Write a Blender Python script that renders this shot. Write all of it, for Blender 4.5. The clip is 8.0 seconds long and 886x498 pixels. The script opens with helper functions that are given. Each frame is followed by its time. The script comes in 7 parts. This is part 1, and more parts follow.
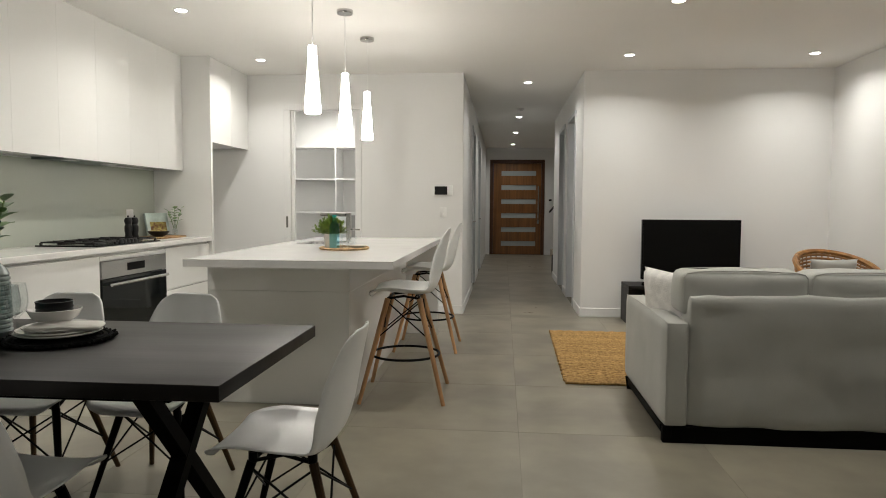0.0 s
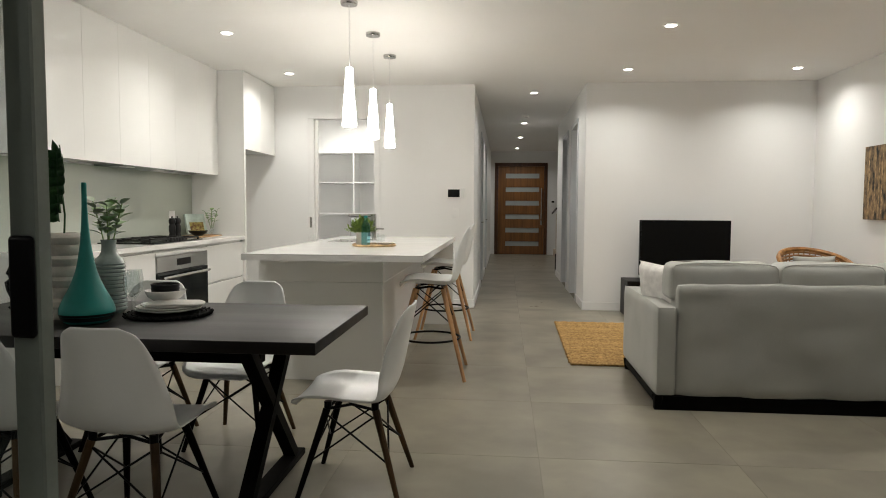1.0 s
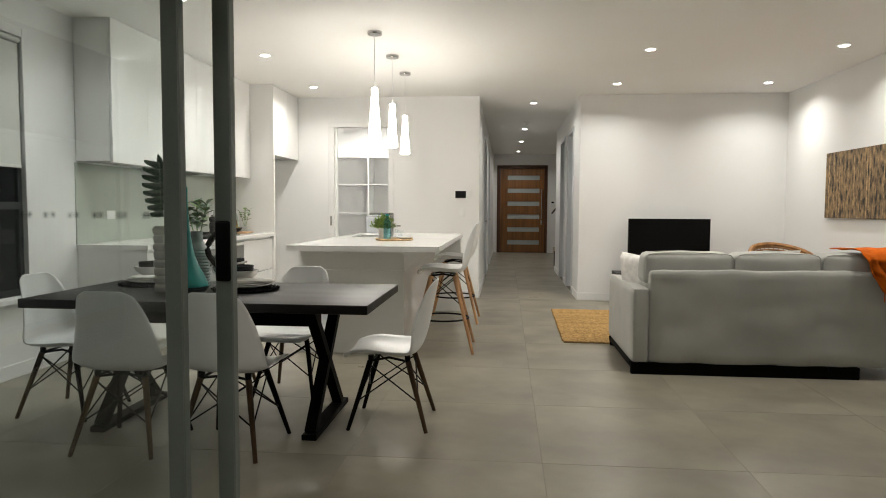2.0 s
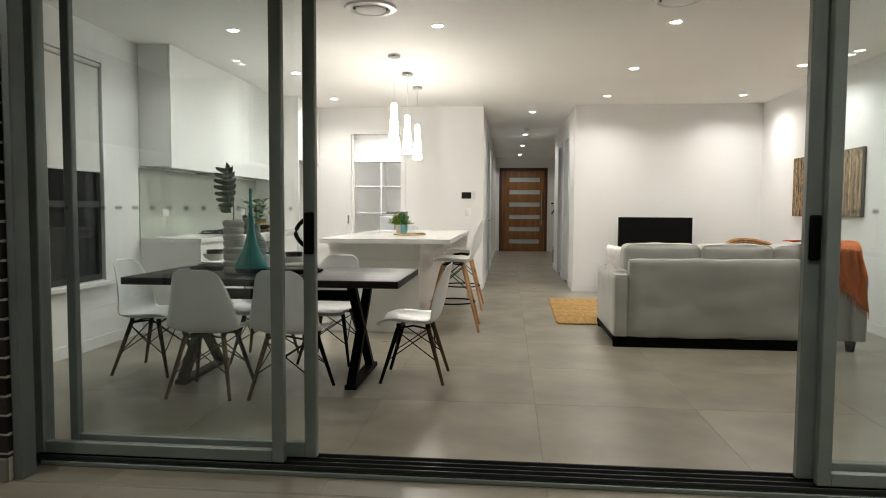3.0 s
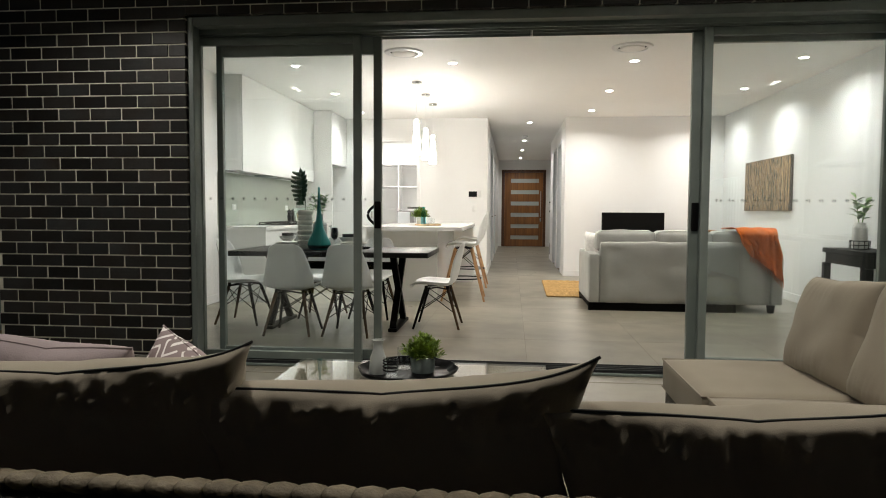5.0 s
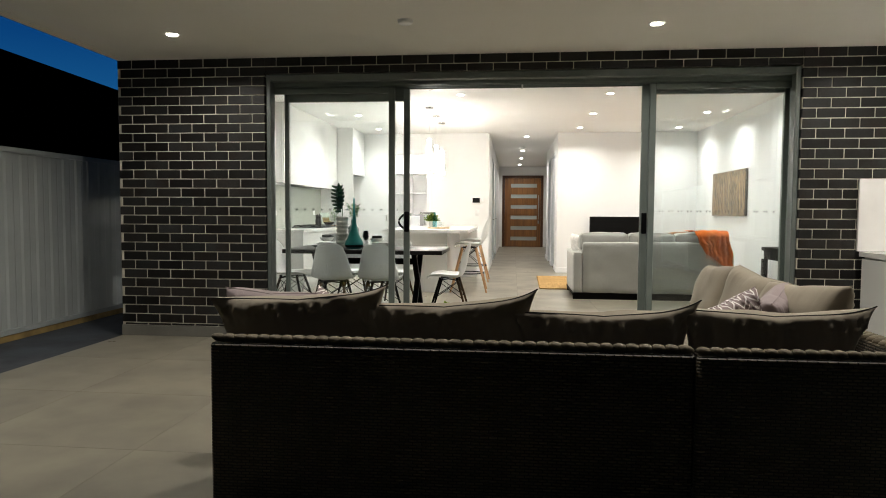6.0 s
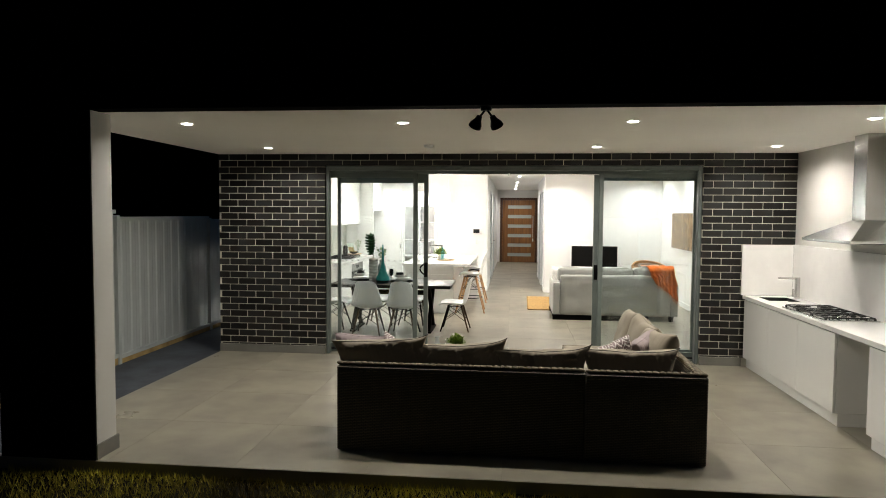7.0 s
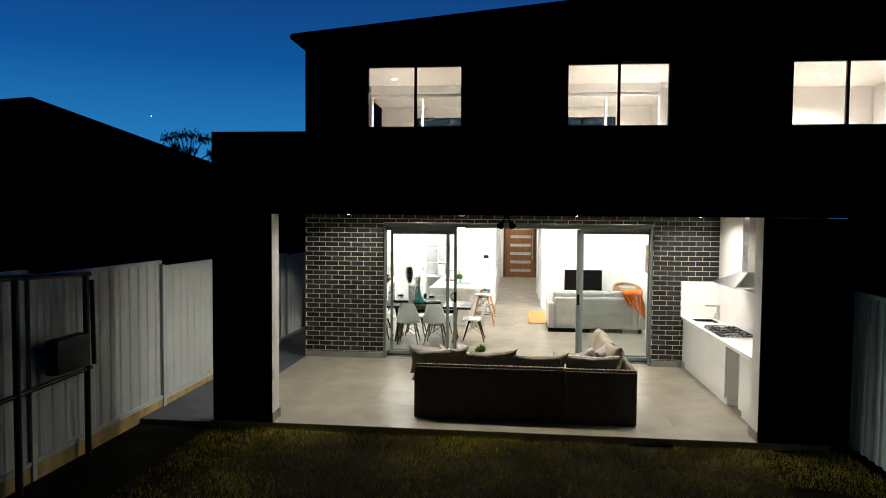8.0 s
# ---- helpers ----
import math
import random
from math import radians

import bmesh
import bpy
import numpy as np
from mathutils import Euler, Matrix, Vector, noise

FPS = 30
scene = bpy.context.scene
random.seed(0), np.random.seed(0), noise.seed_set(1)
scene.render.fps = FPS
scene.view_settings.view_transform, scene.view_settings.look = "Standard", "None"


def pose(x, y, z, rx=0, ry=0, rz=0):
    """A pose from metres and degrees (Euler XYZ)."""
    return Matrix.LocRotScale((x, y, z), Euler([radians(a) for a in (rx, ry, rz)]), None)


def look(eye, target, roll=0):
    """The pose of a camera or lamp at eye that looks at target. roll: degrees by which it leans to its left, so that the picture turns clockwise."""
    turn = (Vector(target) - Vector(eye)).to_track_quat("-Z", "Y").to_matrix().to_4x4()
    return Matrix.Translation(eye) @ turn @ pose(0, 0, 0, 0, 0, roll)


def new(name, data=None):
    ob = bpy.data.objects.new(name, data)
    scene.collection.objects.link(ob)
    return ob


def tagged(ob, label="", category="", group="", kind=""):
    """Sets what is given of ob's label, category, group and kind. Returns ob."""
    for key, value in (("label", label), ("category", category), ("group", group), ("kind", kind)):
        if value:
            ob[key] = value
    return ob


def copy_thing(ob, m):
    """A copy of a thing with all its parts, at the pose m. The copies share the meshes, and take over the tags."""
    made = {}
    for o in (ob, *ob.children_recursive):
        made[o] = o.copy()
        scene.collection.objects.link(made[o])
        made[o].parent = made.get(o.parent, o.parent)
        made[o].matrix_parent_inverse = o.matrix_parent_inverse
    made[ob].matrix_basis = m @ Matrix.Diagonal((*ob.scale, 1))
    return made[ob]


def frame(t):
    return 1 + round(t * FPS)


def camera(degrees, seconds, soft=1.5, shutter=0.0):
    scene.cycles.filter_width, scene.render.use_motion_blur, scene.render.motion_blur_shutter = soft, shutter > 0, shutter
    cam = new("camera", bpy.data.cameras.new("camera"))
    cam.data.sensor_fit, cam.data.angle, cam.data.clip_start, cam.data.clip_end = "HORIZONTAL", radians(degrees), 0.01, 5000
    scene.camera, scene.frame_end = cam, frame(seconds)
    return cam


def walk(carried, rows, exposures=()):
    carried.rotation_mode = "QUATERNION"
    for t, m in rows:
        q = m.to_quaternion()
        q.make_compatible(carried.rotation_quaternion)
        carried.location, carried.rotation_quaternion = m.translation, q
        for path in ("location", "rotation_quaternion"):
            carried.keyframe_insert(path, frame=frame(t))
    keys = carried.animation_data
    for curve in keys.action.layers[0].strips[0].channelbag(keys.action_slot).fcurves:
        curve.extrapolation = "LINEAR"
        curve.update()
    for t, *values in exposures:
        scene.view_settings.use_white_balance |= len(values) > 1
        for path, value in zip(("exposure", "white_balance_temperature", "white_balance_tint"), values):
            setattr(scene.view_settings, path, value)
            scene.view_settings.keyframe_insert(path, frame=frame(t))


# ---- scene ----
cam = camera(67.3, 8.0, soft=1.0)
PATH = [
    (0, (1.182, -0.811, 1.223), (1.002, 1.177, 1.095), 0.3),
    (0.5, (1.141, -1.058, 1.224), (0.96, 0.93, 1.099), 0.3),
    (1, (1.095, -1.424, 1.225), (0.912, 0.564, 1.101), 0.3),
    (1.5, (1.078, -1.827, 1.216), (0.892, 0.16, 1.094), 0.3),
    (1.7, (1.085, -2.004, 1.214), (0.898, -0.017, 1.092), 0.3),
    (2.8, (1.097, -3.013, 1.192), (0.904, -1.026, 1.074), 0.3),
    (3.5, (1.112, -3.611, 1.153), (0.914, -1.624, 1.038), 0.3),
    (4, (1.122, -4.05, 1.13), (0.925, -2.063, 1.014), 0.35),
    (4.5, (1.133, -4.458, 1.112), (0.932, -2.471, 0.997), 0.3),
    (4.7, (1.138, -4.627, 1.105), (0.936, -2.641, 0.991), 0.3),
    (5.8, (1.19, -5.996, 1.108), (0.982, -4.011, 0.994), 0.3),
    (6, (1.199, -6.425, 1.167), (0.991, -4.439, 1.056), 0.3),
    (6.5, (1.256, -7.545, 1.472), (1.045, -5.559, 1.362), 0.3),
    (7, (1.335, -8.797, 1.8), (1.125, -6.811, 1.694), 0.4),
    (7.5, (1.345, -10.241, 2.135), (1.136, -8.255, 2.036), 0.4),
    (8, (1.217, -12.042, 2.487), (1.009, -10.055, 2.393), 0.5),
]
EXPOSURES = [(0, -0.27), (1.7, -0.02), (3.5, 0.26), (4.7, 0.46), (5.8, 0.82), (7, 1.14), (8, 1.66)]
walk(cam, [(t, look(eye, target, roll)) for t, eye, target, roll in PATH], EXPOSURES)

# ---- levels and lines of the plan ----
CEIL = 2.71          # rooms
OUT = 2.54           # alfresco ceiling
XL, XR = -2.36, 4.66  # side walls of the living room
YB = 6.70            # back wall of kitchen and living room
HL, HR = 0.722, 2.048  # hall
YD = 16.29           # front door wall
YF = -0.57           # brick face
DOWN_W, OUT_W, HALL_W = 11.7, 9.2, 8.6

# ---- dusk sky ----
world = bpy.data.worlds.new("dusk")
scene.world = world
world.use_nodes = True
wn = world.node_tree
wbg = wn.nodes["Background"]
wco = wn.nodes.new("ShaderNodeTexCoord")
wsep = wn.nodes.new("ShaderNodeSeparateXYZ")
wramp = wn.nodes.new("ShaderNodeValToRGB")
wn.links.new(wco.outputs["Generated"], wsep.inputs[0])
wn.links.new(wsep.outputs["Z"], wramp.inputs[0])
wside = wn.nodes.new("ShaderNodeMapRange")
wside.interpolation_type = "SMOOTHSTEP"
wside.inputs["From Min"].default_value, wside.inputs["From Max"].default_value = -0.3, 0.75
wside.inputs["To Min"].default_value, wside.inputs["To Max"].default_value = 0.06, 1.0
wmul = wn.nodes.new("ShaderNodeMix")
wmul.data_type, wmul.blend_type = "RGBA", "MULTIPLY"
wmul.inputs[0].default_value = 1.0
wn.links.new(wsep.outputs["Y"], wside.inputs[0])
wn.links.new(wramp.outputs[0], wmul.inputs[6])
wn.links.new(wside.outputs[0], wmul.inputs[7])
wn.links.new(wmul.outputs[2], wbg.inputs[0])
ramp = wramp.color_ramp
ramp.elements[0].position, ramp.elements[0].color = 0.0, (0.055, 0.29, 0.60, 1)
ramp.elements[1].position, ramp.elements[1].color = 0.6, (0.002, 0.008, 0.04, 1)
for at, c in ((0.10, (0.018, 0.195, 0.50, 1)), (0.22, (0.0045, 0.088, 0.33, 1)), (0.38, (0.007, 0.03, 0.14, 1))):
    ramp.elements.new(at).color = c
wbg.inputs[1].default_value = 0.31

# ---- helpers ----


def bm_new():
    return bmesh.new()


def bx(bm, x0, x1, y0, y1, z0, z1, bev=0.0, seg=2):
    m = Matrix.Translation(((x0 + x1) / 2, (y0 + y1) / 2, (z0 + z1) / 2)) @ Matrix.Diagonal((abs(x1 - x0), abs(y1 - y0), abs(z1 - z0), 1))
    vs = bmesh.ops.create_cube(bm, size=1, matrix=m)["verts"]
    if bev:
        es = list({e for v in vs for e in v.link_edges})
        bmesh.ops.bevel(bm, geom=es, offset=bev, segments=seg, profile=0.5, affect="EDGES", clamp_overlap=True)
    return bm


def lathe(bm, prof, n=24, at=(0, 0, 0)):
    rings = []
    for r, z in prof:
        rings.append([bm.verts.new((at[0] + r * math.cos(2 * math.pi * i / n), at[1] + r * math.sin(2 * math.pi * i / n), at[2] + z)) for i in range(n)] if r > 1e-5 else [bm.verts.new((at[0], at[1], at[2] + z))])
    for a, b in zip(rings, rings[1:]):
        for i in range(n):
            j = (i + 1) % n
            if len(a) == 1 and len(b) == 1:
                continue
            if len(a) == 1:
                bm.faces.new((a[0], b[j], b[i]))
            elif len(b) == 1:
                bm.faces.new((a[i], a[j], b[0]))
            else:
                bm.faces.new((a[i], a[j], b[j], b[i]))
    return bm


def tube(bm, pts, r, n=8, r2=None, closed=False):
    pts = [Vector(p) for p in pts]
    rings = []
    for k, p in enumerate(pts):
        if closed:
            d = pts[(k + 1) % len(pts)] - pts[k - 1]
        else:
            d = pts[min(k + 1, len(pts) - 1)] - pts[max(k - 1, 0)]
        d.normalize()
        up = Vector((0, 0, 1)) if abs(d.z) < 0.95 else Vector((1, 0, 0))
        a = d.cross(up).normalized()
        b = d.cross(a).normalized()
        f = k / max(len(pts) - 1, 1)
        rr = r if r2 is None else r + (r2 - r) * f
        rings.append([bm.verts.new(p + rr * (math.cos(2 * math.pi * i / n) * a + math.sin(2 * math.pi * i / n) * b)) for i in range(n)])
    pairs = list(zip(rings, rings[1:])) + ([(rings[-1], rings[0])] if closed else [])
    for a, b in pairs:
        for i in range(n):
            j = (i + 1) % n
            bm.faces.new((a[i], a[j], b[j], b[i]))
    if not closed:
        bm.faces.new(rings[0][::-1])
        bm.faces.new(rings[-1])
    return bm


def softbox(bm, x0, x1, y0, y1, z0, z1, r=0.05, puff=0.0, n=10, wrinkle=0.0, seed=0):
    """A rounded, padded block; puff swells the broad faces."""
    c = Vector(((x0 + x1) / 2, (y0 + y1) / 2, (z0 + z1) / 2))
    hs = Vector(((x1 - x0) / 2, (y1 - y0) / 2, (z1 - z0) / 2))
    before = len(bm.verts)
    vs = bmesh.ops.create_cube(bm, size=2)["verts"]
    es = list({e for v in vs for e in v.link_edges})
    bmesh.ops.subdivide_edges(bm, edges=es, cuts=n, use_grid_fill=True)
    bm.verts.ensure_lookup_table()
    allv = bm.verts[before:]
    r = min(r, min(hs) * 0.98)
    for v in allv:
        u = v.co.copy()
        p = Vector([u[i] * hs[i] for i in range(3)])
        q = Vector([max(-hs[i] + r, min(hs[i] - r, p[i])) for i in range(3)])
        d = p - q
        p = q + d.normalized() * r if d.length > 1e-6 else p
        for i in range(3):
            j, k = (i + 1) % 3, (i + 2) % 3
            if abs(u[i]) > 0.999:
                p[i] += math.copysign(puff * (1 - u[j] ** 2) * (1 - u[k] ** 2), u[i])
        if wrinkle:
            p += Vector((1, 1, 1)) * wrinkle * noise.noise(p * 7 + Vector((seed, seed * 2, 0)))
        v.co = c + p
    return bm


def hem(u, v, w, h, ear):
    """The outline of a cushion: edges drawn in, corners drawn out, one top corner cocked up."""
    pull = 1 - 0.10 * (1 - (abs(u * v)) ** 0.8) * (abs(u) ** 6 + abs(v) ** 6)
    return u * w / 2 * pull * (1 - 0.10 * (1 - v * v) * u ** 4), v * h / 2 * pull + ear * max(0.0, u) ** 5 * (v + 1) / 2


def pillow(bm, w, h, t, m, wrinkle=0.012, seed=0, n=18, ear=0.0, rear=1.0):
    """A plump cushion, w wide, h high, t thick, with creases running in from the top and bottom seams; rear flattens its back."""
    grid = {}
    for s in (1, -1):
        for i in range(n + 1):
            for j in range(n + 1):
                u, v = 2 * i / n - 1, 2 * j / n - 1
                edge = max(abs(u), abs(v)) > 0.999
                if edge and s == -1:
                    grid[(s, i, j)] = grid[(1, i, j)]
                    continue
                th = t / 2 * max(0.0, (1 - u ** 4) * (1 - v ** 4)) ** 0.40
                th *= rear if s < 0 else 1.0
                px, pz = hem(u, v, w, h, ear)
                p = Vector((px, s * th, pz))
                if not edge:
                    p.y += wrinkle * 0.8 * noise.noise(Vector((u * 1.8 + seed, v * 1.8, s * 3 + seed)))
                    q = noise.noise(Vector((u * w * 15 + seed * 3.1 + 1.2 * v * abs(v), v * 0.5, seed + s)))
                    ridge = max(0.0, 0.22 - abs(q)) / 0.22
                    soft = noise.noise(Vector((u * w * 7 + seed * 1.7, v, seed - s)))
                    near = min(1.0, max(0.0, abs(v) - 0.30) * 1.9) * (1 - abs(v) ** 9)
                    p.y += s * wrinkle * near * (0.95 * ridge ** 1.5 + 0.45 * soft) * (1.0 if s < 0 else 0.25)
                    p.z += wrinkle * 0.2 * noise.noise(Vector((u * 2.2 + seed, v * 2, s * 5)))
                grid[(s, i, j)] = bm.verts.new(m @ p)
    for s in (1, -1):
        for i in range(n):
            for j in range(n):
                f = [grid[(s, i, j)], grid[(s, i + 1, j)], grid[(s, i + 1, j + 1)], grid[(s, i, j + 1)]]
                bm.faces.new(f if s == -1 else f[::-1])
    return bm


def piping(bm, w, h, m, r=0.0027, ear=0.0):
    """The corded seam along the top of a cushion of that size."""
    pts = []
    n = 44
    for k in range(n + 1):
        px, pz = hem(2 * k / n - 1, 1, w, h, ear)
        pts.append(m @ Vector((px, 0, pz)))
    return tube(bm, pts, r, 6)


def mesh_of(name, bm, mats, smooth=True, angle=35):
    me = bpy.data.meshes.new(name)
    bmesh.ops.recalc_face_normals(bm, faces=bm.faces[:])
    bm.to_mesh(me)
    bm.free()
    for m in mats if isinstance(mats, (list, tuple)) else [mats]:
        me.materials.append(m)
    if smooth:
        me.shade_smooth()
        me.set_sharp_from_angle(angle=radians(angle))
    return me


def part(name, bm, material, parent, label="", smooth=True, angle=35):
    ob = new(name, mesh_of(name, bm, material, smooth, angle))
    ob.parent = parent
    if label:
        tagged(ob, label)
    return ob


def thing(name, at, label, category, rz=0, group="", kind=""):
    e = new(name)
    e.empty_display_size = 0.1
    e.matrix_basis = pose(*at, 0, 0, rz)
    return tagged(e, label, category, group, kind)


def solid(name, bm, material, label, category, group="", kind="", smooth=True, angle=35):
    """A thing or piece of the setting that is one mesh."""
    return tagged(new(name, mesh_of(name, bm, material, smooth, angle)), label, category, group, kind)


def structure(name, bm, material, label, category, smooth=False):
    return solid(name, bm, material, label, category, kind="structure", smooth=smooth)


# ---- materials ----


def surf(name, col, rough=0.5, metal=0.0, var=0.12, scale=2.5, fine=70.0, bump=0.0, rvar=0.08, tint=None, rand=0.0, stretch=(1, 1, 1), coat=0.0, bscale=None, sheen=0.0, spec=0.5):
    """A surface whose colour and gloss vary at two scales; rand varies it from object to object."""
    m = bpy.data.materials.new(name)
    m.use_nodes = True
    nt = m.node_tree
    p = nt.nodes["Principled BSDF"]
    N, Lk = nt.nodes.new, nt.links.new
    co, mp = N("ShaderNodeTexCoord"), N("ShaderNodeMapping")
    mp.inputs["Scale"].default_value = stretch
    Lk(co.outputs["Object"], mp.inputs["Vector"])
    info = N("ShaderNodeObjectInfo")
    mul = N("ShaderNodeMath")
    mul.operation = "MULTIPLY"
    mul.inputs[1].default_value = 37.0
    Lk(info.outputs["Random"], mul.inputs[0])
    Lk(mul.outputs[0], mp.inputs["Location"])
    n1, n2 = N("ShaderNodeTexNoise"), N("ShaderNodeTexNoise")
    n1.inputs["Scale"].default_value, n1.inputs["Detail"].default_value = scale, 5
    n2.inputs["Scale"].default_value, n2.inputs["Detail"].default_value = fine, 3
    for n in (n1, n2):
        Lk(mp.outputs[0], n.inputs["Vector"])
    tint = tint or [c * 0.8 for c in col]
    a, b = N("ShaderNodeMix"), N("ShaderNodeMix")
    a.data_type = b.data_type = "RGBA"
    rg = N("ShaderNodeMapRange")
    rg.inputs["From Min"].default_value, rg.inputs["From Max"].default_value = 0.35, 0.65
    Lk(n1.outputs[0], rg.inputs[0])
    Lk(rg.outputs[0], a.inputs[0])
    a.inputs[6].default_value = (*[min(c * (1 + var), 1) for c in col], 1)
    a.inputs[7].default_value = (*[c * (1 - var) + (t - c * 0.8) * 0.6 for c, t in zip(col, tint)], 1)
    b.blend_type = "MULTIPLY"
    fr = N("ShaderNodeMapRange")
    fr.inputs["To Min"].default_value, fr.inputs["To Max"].default_value = 1 - var, 1 + var * 0.4
    Lk(n2.outputs[0], fr.inputs[0])
    b.inputs[0].default_value = 1
    Lk(a.outputs[2], b.inputs[6])
    Lk(fr.outputs[0], b.inputs[7])
    last = b.outputs[2]
    if rand:
        hv = N("ShaderNodeHueSaturation")
        vr = N("ShaderNodeMapRange")
        vr.inputs["To Min"].default_value, vr.inputs["To Max"].default_value = 1 - rand, 1 + rand
        Lk(info.outputs["Random"], vr.inputs[0])
        Lk(vr.outputs[0], hv.inputs["Value"])
        Lk(last, hv.inputs["Color"])
        last = hv.outputs[0]
    Lk(last, p.inputs["Base Color"])
    rr = N("ShaderNodeMapRange")
    rr.inputs["To Min"].default_value, rr.inputs["To Max"].default_value = max(rough - rvar, 0.02), min(rough + rvar, 1)
    Lk(n1.outputs[0], rr.inputs[0])
    Lk(rr.outputs[0], p.inputs["Roughness"])
    p.inputs["Metallic"].default_value = metal
    p.inputs["Coat Weight"].default_value = coat
    p.inputs["Sheen Weight"].default_value = sheen
    p.inputs["Specular IOR Level"].default_value = spec
    if bump:
        bp = N("ShaderNodeBump")
        bp.inputs["Strength"].default_value, bp.inputs["Distance"].default_value = 1.0, bump
        if bscale:
            n2b = N("ShaderNodeTexNoise")
            n2b.inputs["Scale"].default_value = bscale
            Lk(mp.outputs[0], n2b.inputs["Vector"])
            Lk(n2b.outputs[0], bp.inputs["Height"])
        else:
            Lk(n2.outputs[0], bp.inputs["Height"])
        Lk(bp.outputs[0], p.inputs["Normal"])
    return m


def woven(name, col, dark, cell=(0.03, 0.012), depth=0.004, rough=0.6, axes="xz"):
    """A basket weave: strands over and under, on faces that stand along x or y."""
    m = bpy.data.materials.new(name)
    m.use_nodes = True
    nt = m.node_tree
    p = nt.nodes["Principled BSDF"]
    N, Lk = nt.nodes.new, nt.links.new
    co, sep = N("ShaderNodeTexCoord"), N("ShaderNodeSeparateXYZ")
    Lk(co.outputs["Object"], sep.inputs[0])
    add, cmb = N("ShaderNodeMath"), N("ShaderNodeCombineXYZ")
    Lk(sep.outputs[0], add.inputs[0])
    Lk(sep.outputs[1], add.inputs[1])
    if axes == "xy":
        Lk(sep.outputs[0], cmb.inputs[0])
        Lk(sep.outputs[1], cmb.inputs[1])
    else:
        Lk(add.outputs[0], cmb.inputs[0])
        Lk(sep.outputs[2], cmb.inputs[1])
    br = N("ShaderNodeTexBrick")
    br.inputs["Scale"].default_value = 1.0
    br.inputs["Brick Width"].default_value, br.inputs["Row Height"].default_value = cell
    br.inputs["Mortar Size"].default_value, br.inputs["Mortar Smooth"].default_value = cell[1] * 0.35, 1.0
    br.inputs["Color1"].default_value = (*col, 1)
    br.inputs["Color2"].default_value = (*[c * 0.7 for c in col], 1)
    br.inputs["Mortar"].default_value = (*dark, 1)
    Lk(cmb.outputs[0], br.inputs["Vector"])
    ns, mx = N("ShaderNodeTexNoise"), N("ShaderNodeMix")
    ns.inputs["Scale"].default_value = 9
    Lk(co.outputs["Object"], ns.inputs["Vector"])
    mx.data_type, mx.blend_type = "RGBA", "MULTIPLY"
    mx.inputs[0].default_value = 0.6
    Lk(br.outputs["Color"], mx.inputs[6])
    Lk(ns.outputs[0], mx.inputs[7])
    Lk(mx.outputs[2], p.inputs["Base Color"])
    bp, inv = N("ShaderNodeBump"), N("ShaderNodeMath")
    inv.operation = "SUBTRACT"
    inv.inputs[0].default_value = 1
    Lk(br.outputs["Fac"], inv.inputs[1])
    Lk(inv.outputs[0], bp.inputs["Height"])
    bp.inputs["Distance"].default_value = depth
    Lk(bp.outputs[0], p.inputs["Normal"])
    p.inputs["Roughness"].default_value = rough
    return m


def glow(name, col, strength):
    m = bpy.data.materials.new(name)
    m.use_nodes = True
    nt = m.node_tree
    p = nt.nodes["Principled BSDF"]
    p.inputs["Base Color"].default_value = (0.8, 0.8, 0.8, 1)
    p.inputs["Emission Color"].default_value = (*col, 1)
    p.inputs["Emission Strength"].default_value = strength
    return m


def pane_glass(name, tint=(0.93, 0.97, 0.95), rough=0.0, gloss=1.0):
    m = bpy.data.materials.new(name)
    m.use_nodes = True
    nt = m.node_tree
    N, Lk = nt.nodes.new, nt.links.new
    nt.nodes.remove(nt.nodes["Principled BSDF"])
    tr, gl, mx = N("ShaderNodeBsdfTransparent"), N("ShaderNodeBsdfGlossy"), N("ShaderNodeMixShader")
    fac, pw, fr = N("ShaderNodeLayerWeight"), N("ShaderNodeMath"), N("ShaderNodeMapRange")
    fac.inputs[0].default_value = 0.5
    pw.operation = "POWER"
    pw.inputs[1].default_value = 5.0
    fr.inputs["To Min"].default_value, fr.inputs["To Max"].default_value = 0.04, 1.0
    Lk(fac.outputs["Facing"], pw.inputs[0])
    Lk(pw.outputs[0], fr.inputs[0])
    tr.inputs[0].default_value = (*tint, 1)
    gl.inputs["Roughness"].default_value = rough
    gl.inputs[0].default_value = (gloss, gloss, gloss, 1)
    Lk(fr.outputs[0], mx.inputs[0])
    Lk(tr.outputs[0], mx.inputs[1])
    Lk(gl.outputs[0], mx.inputs[2])
    Lk(mx.outputs[0], nt.nodes["Material Output"].inputs[0])
    return m


def streaked(name, c1, c2, scale, stretch, rough, bump=0.001, coat=0.0, spec=0.5):
    """Wood grain: noise drawn out along one axis."""
    return surf(name, c1, rough, var=0.22, scale=scale, fine=scale * 6, stretch=stretch, tint=c2, bump=bump, coat=coat, spec=spec)


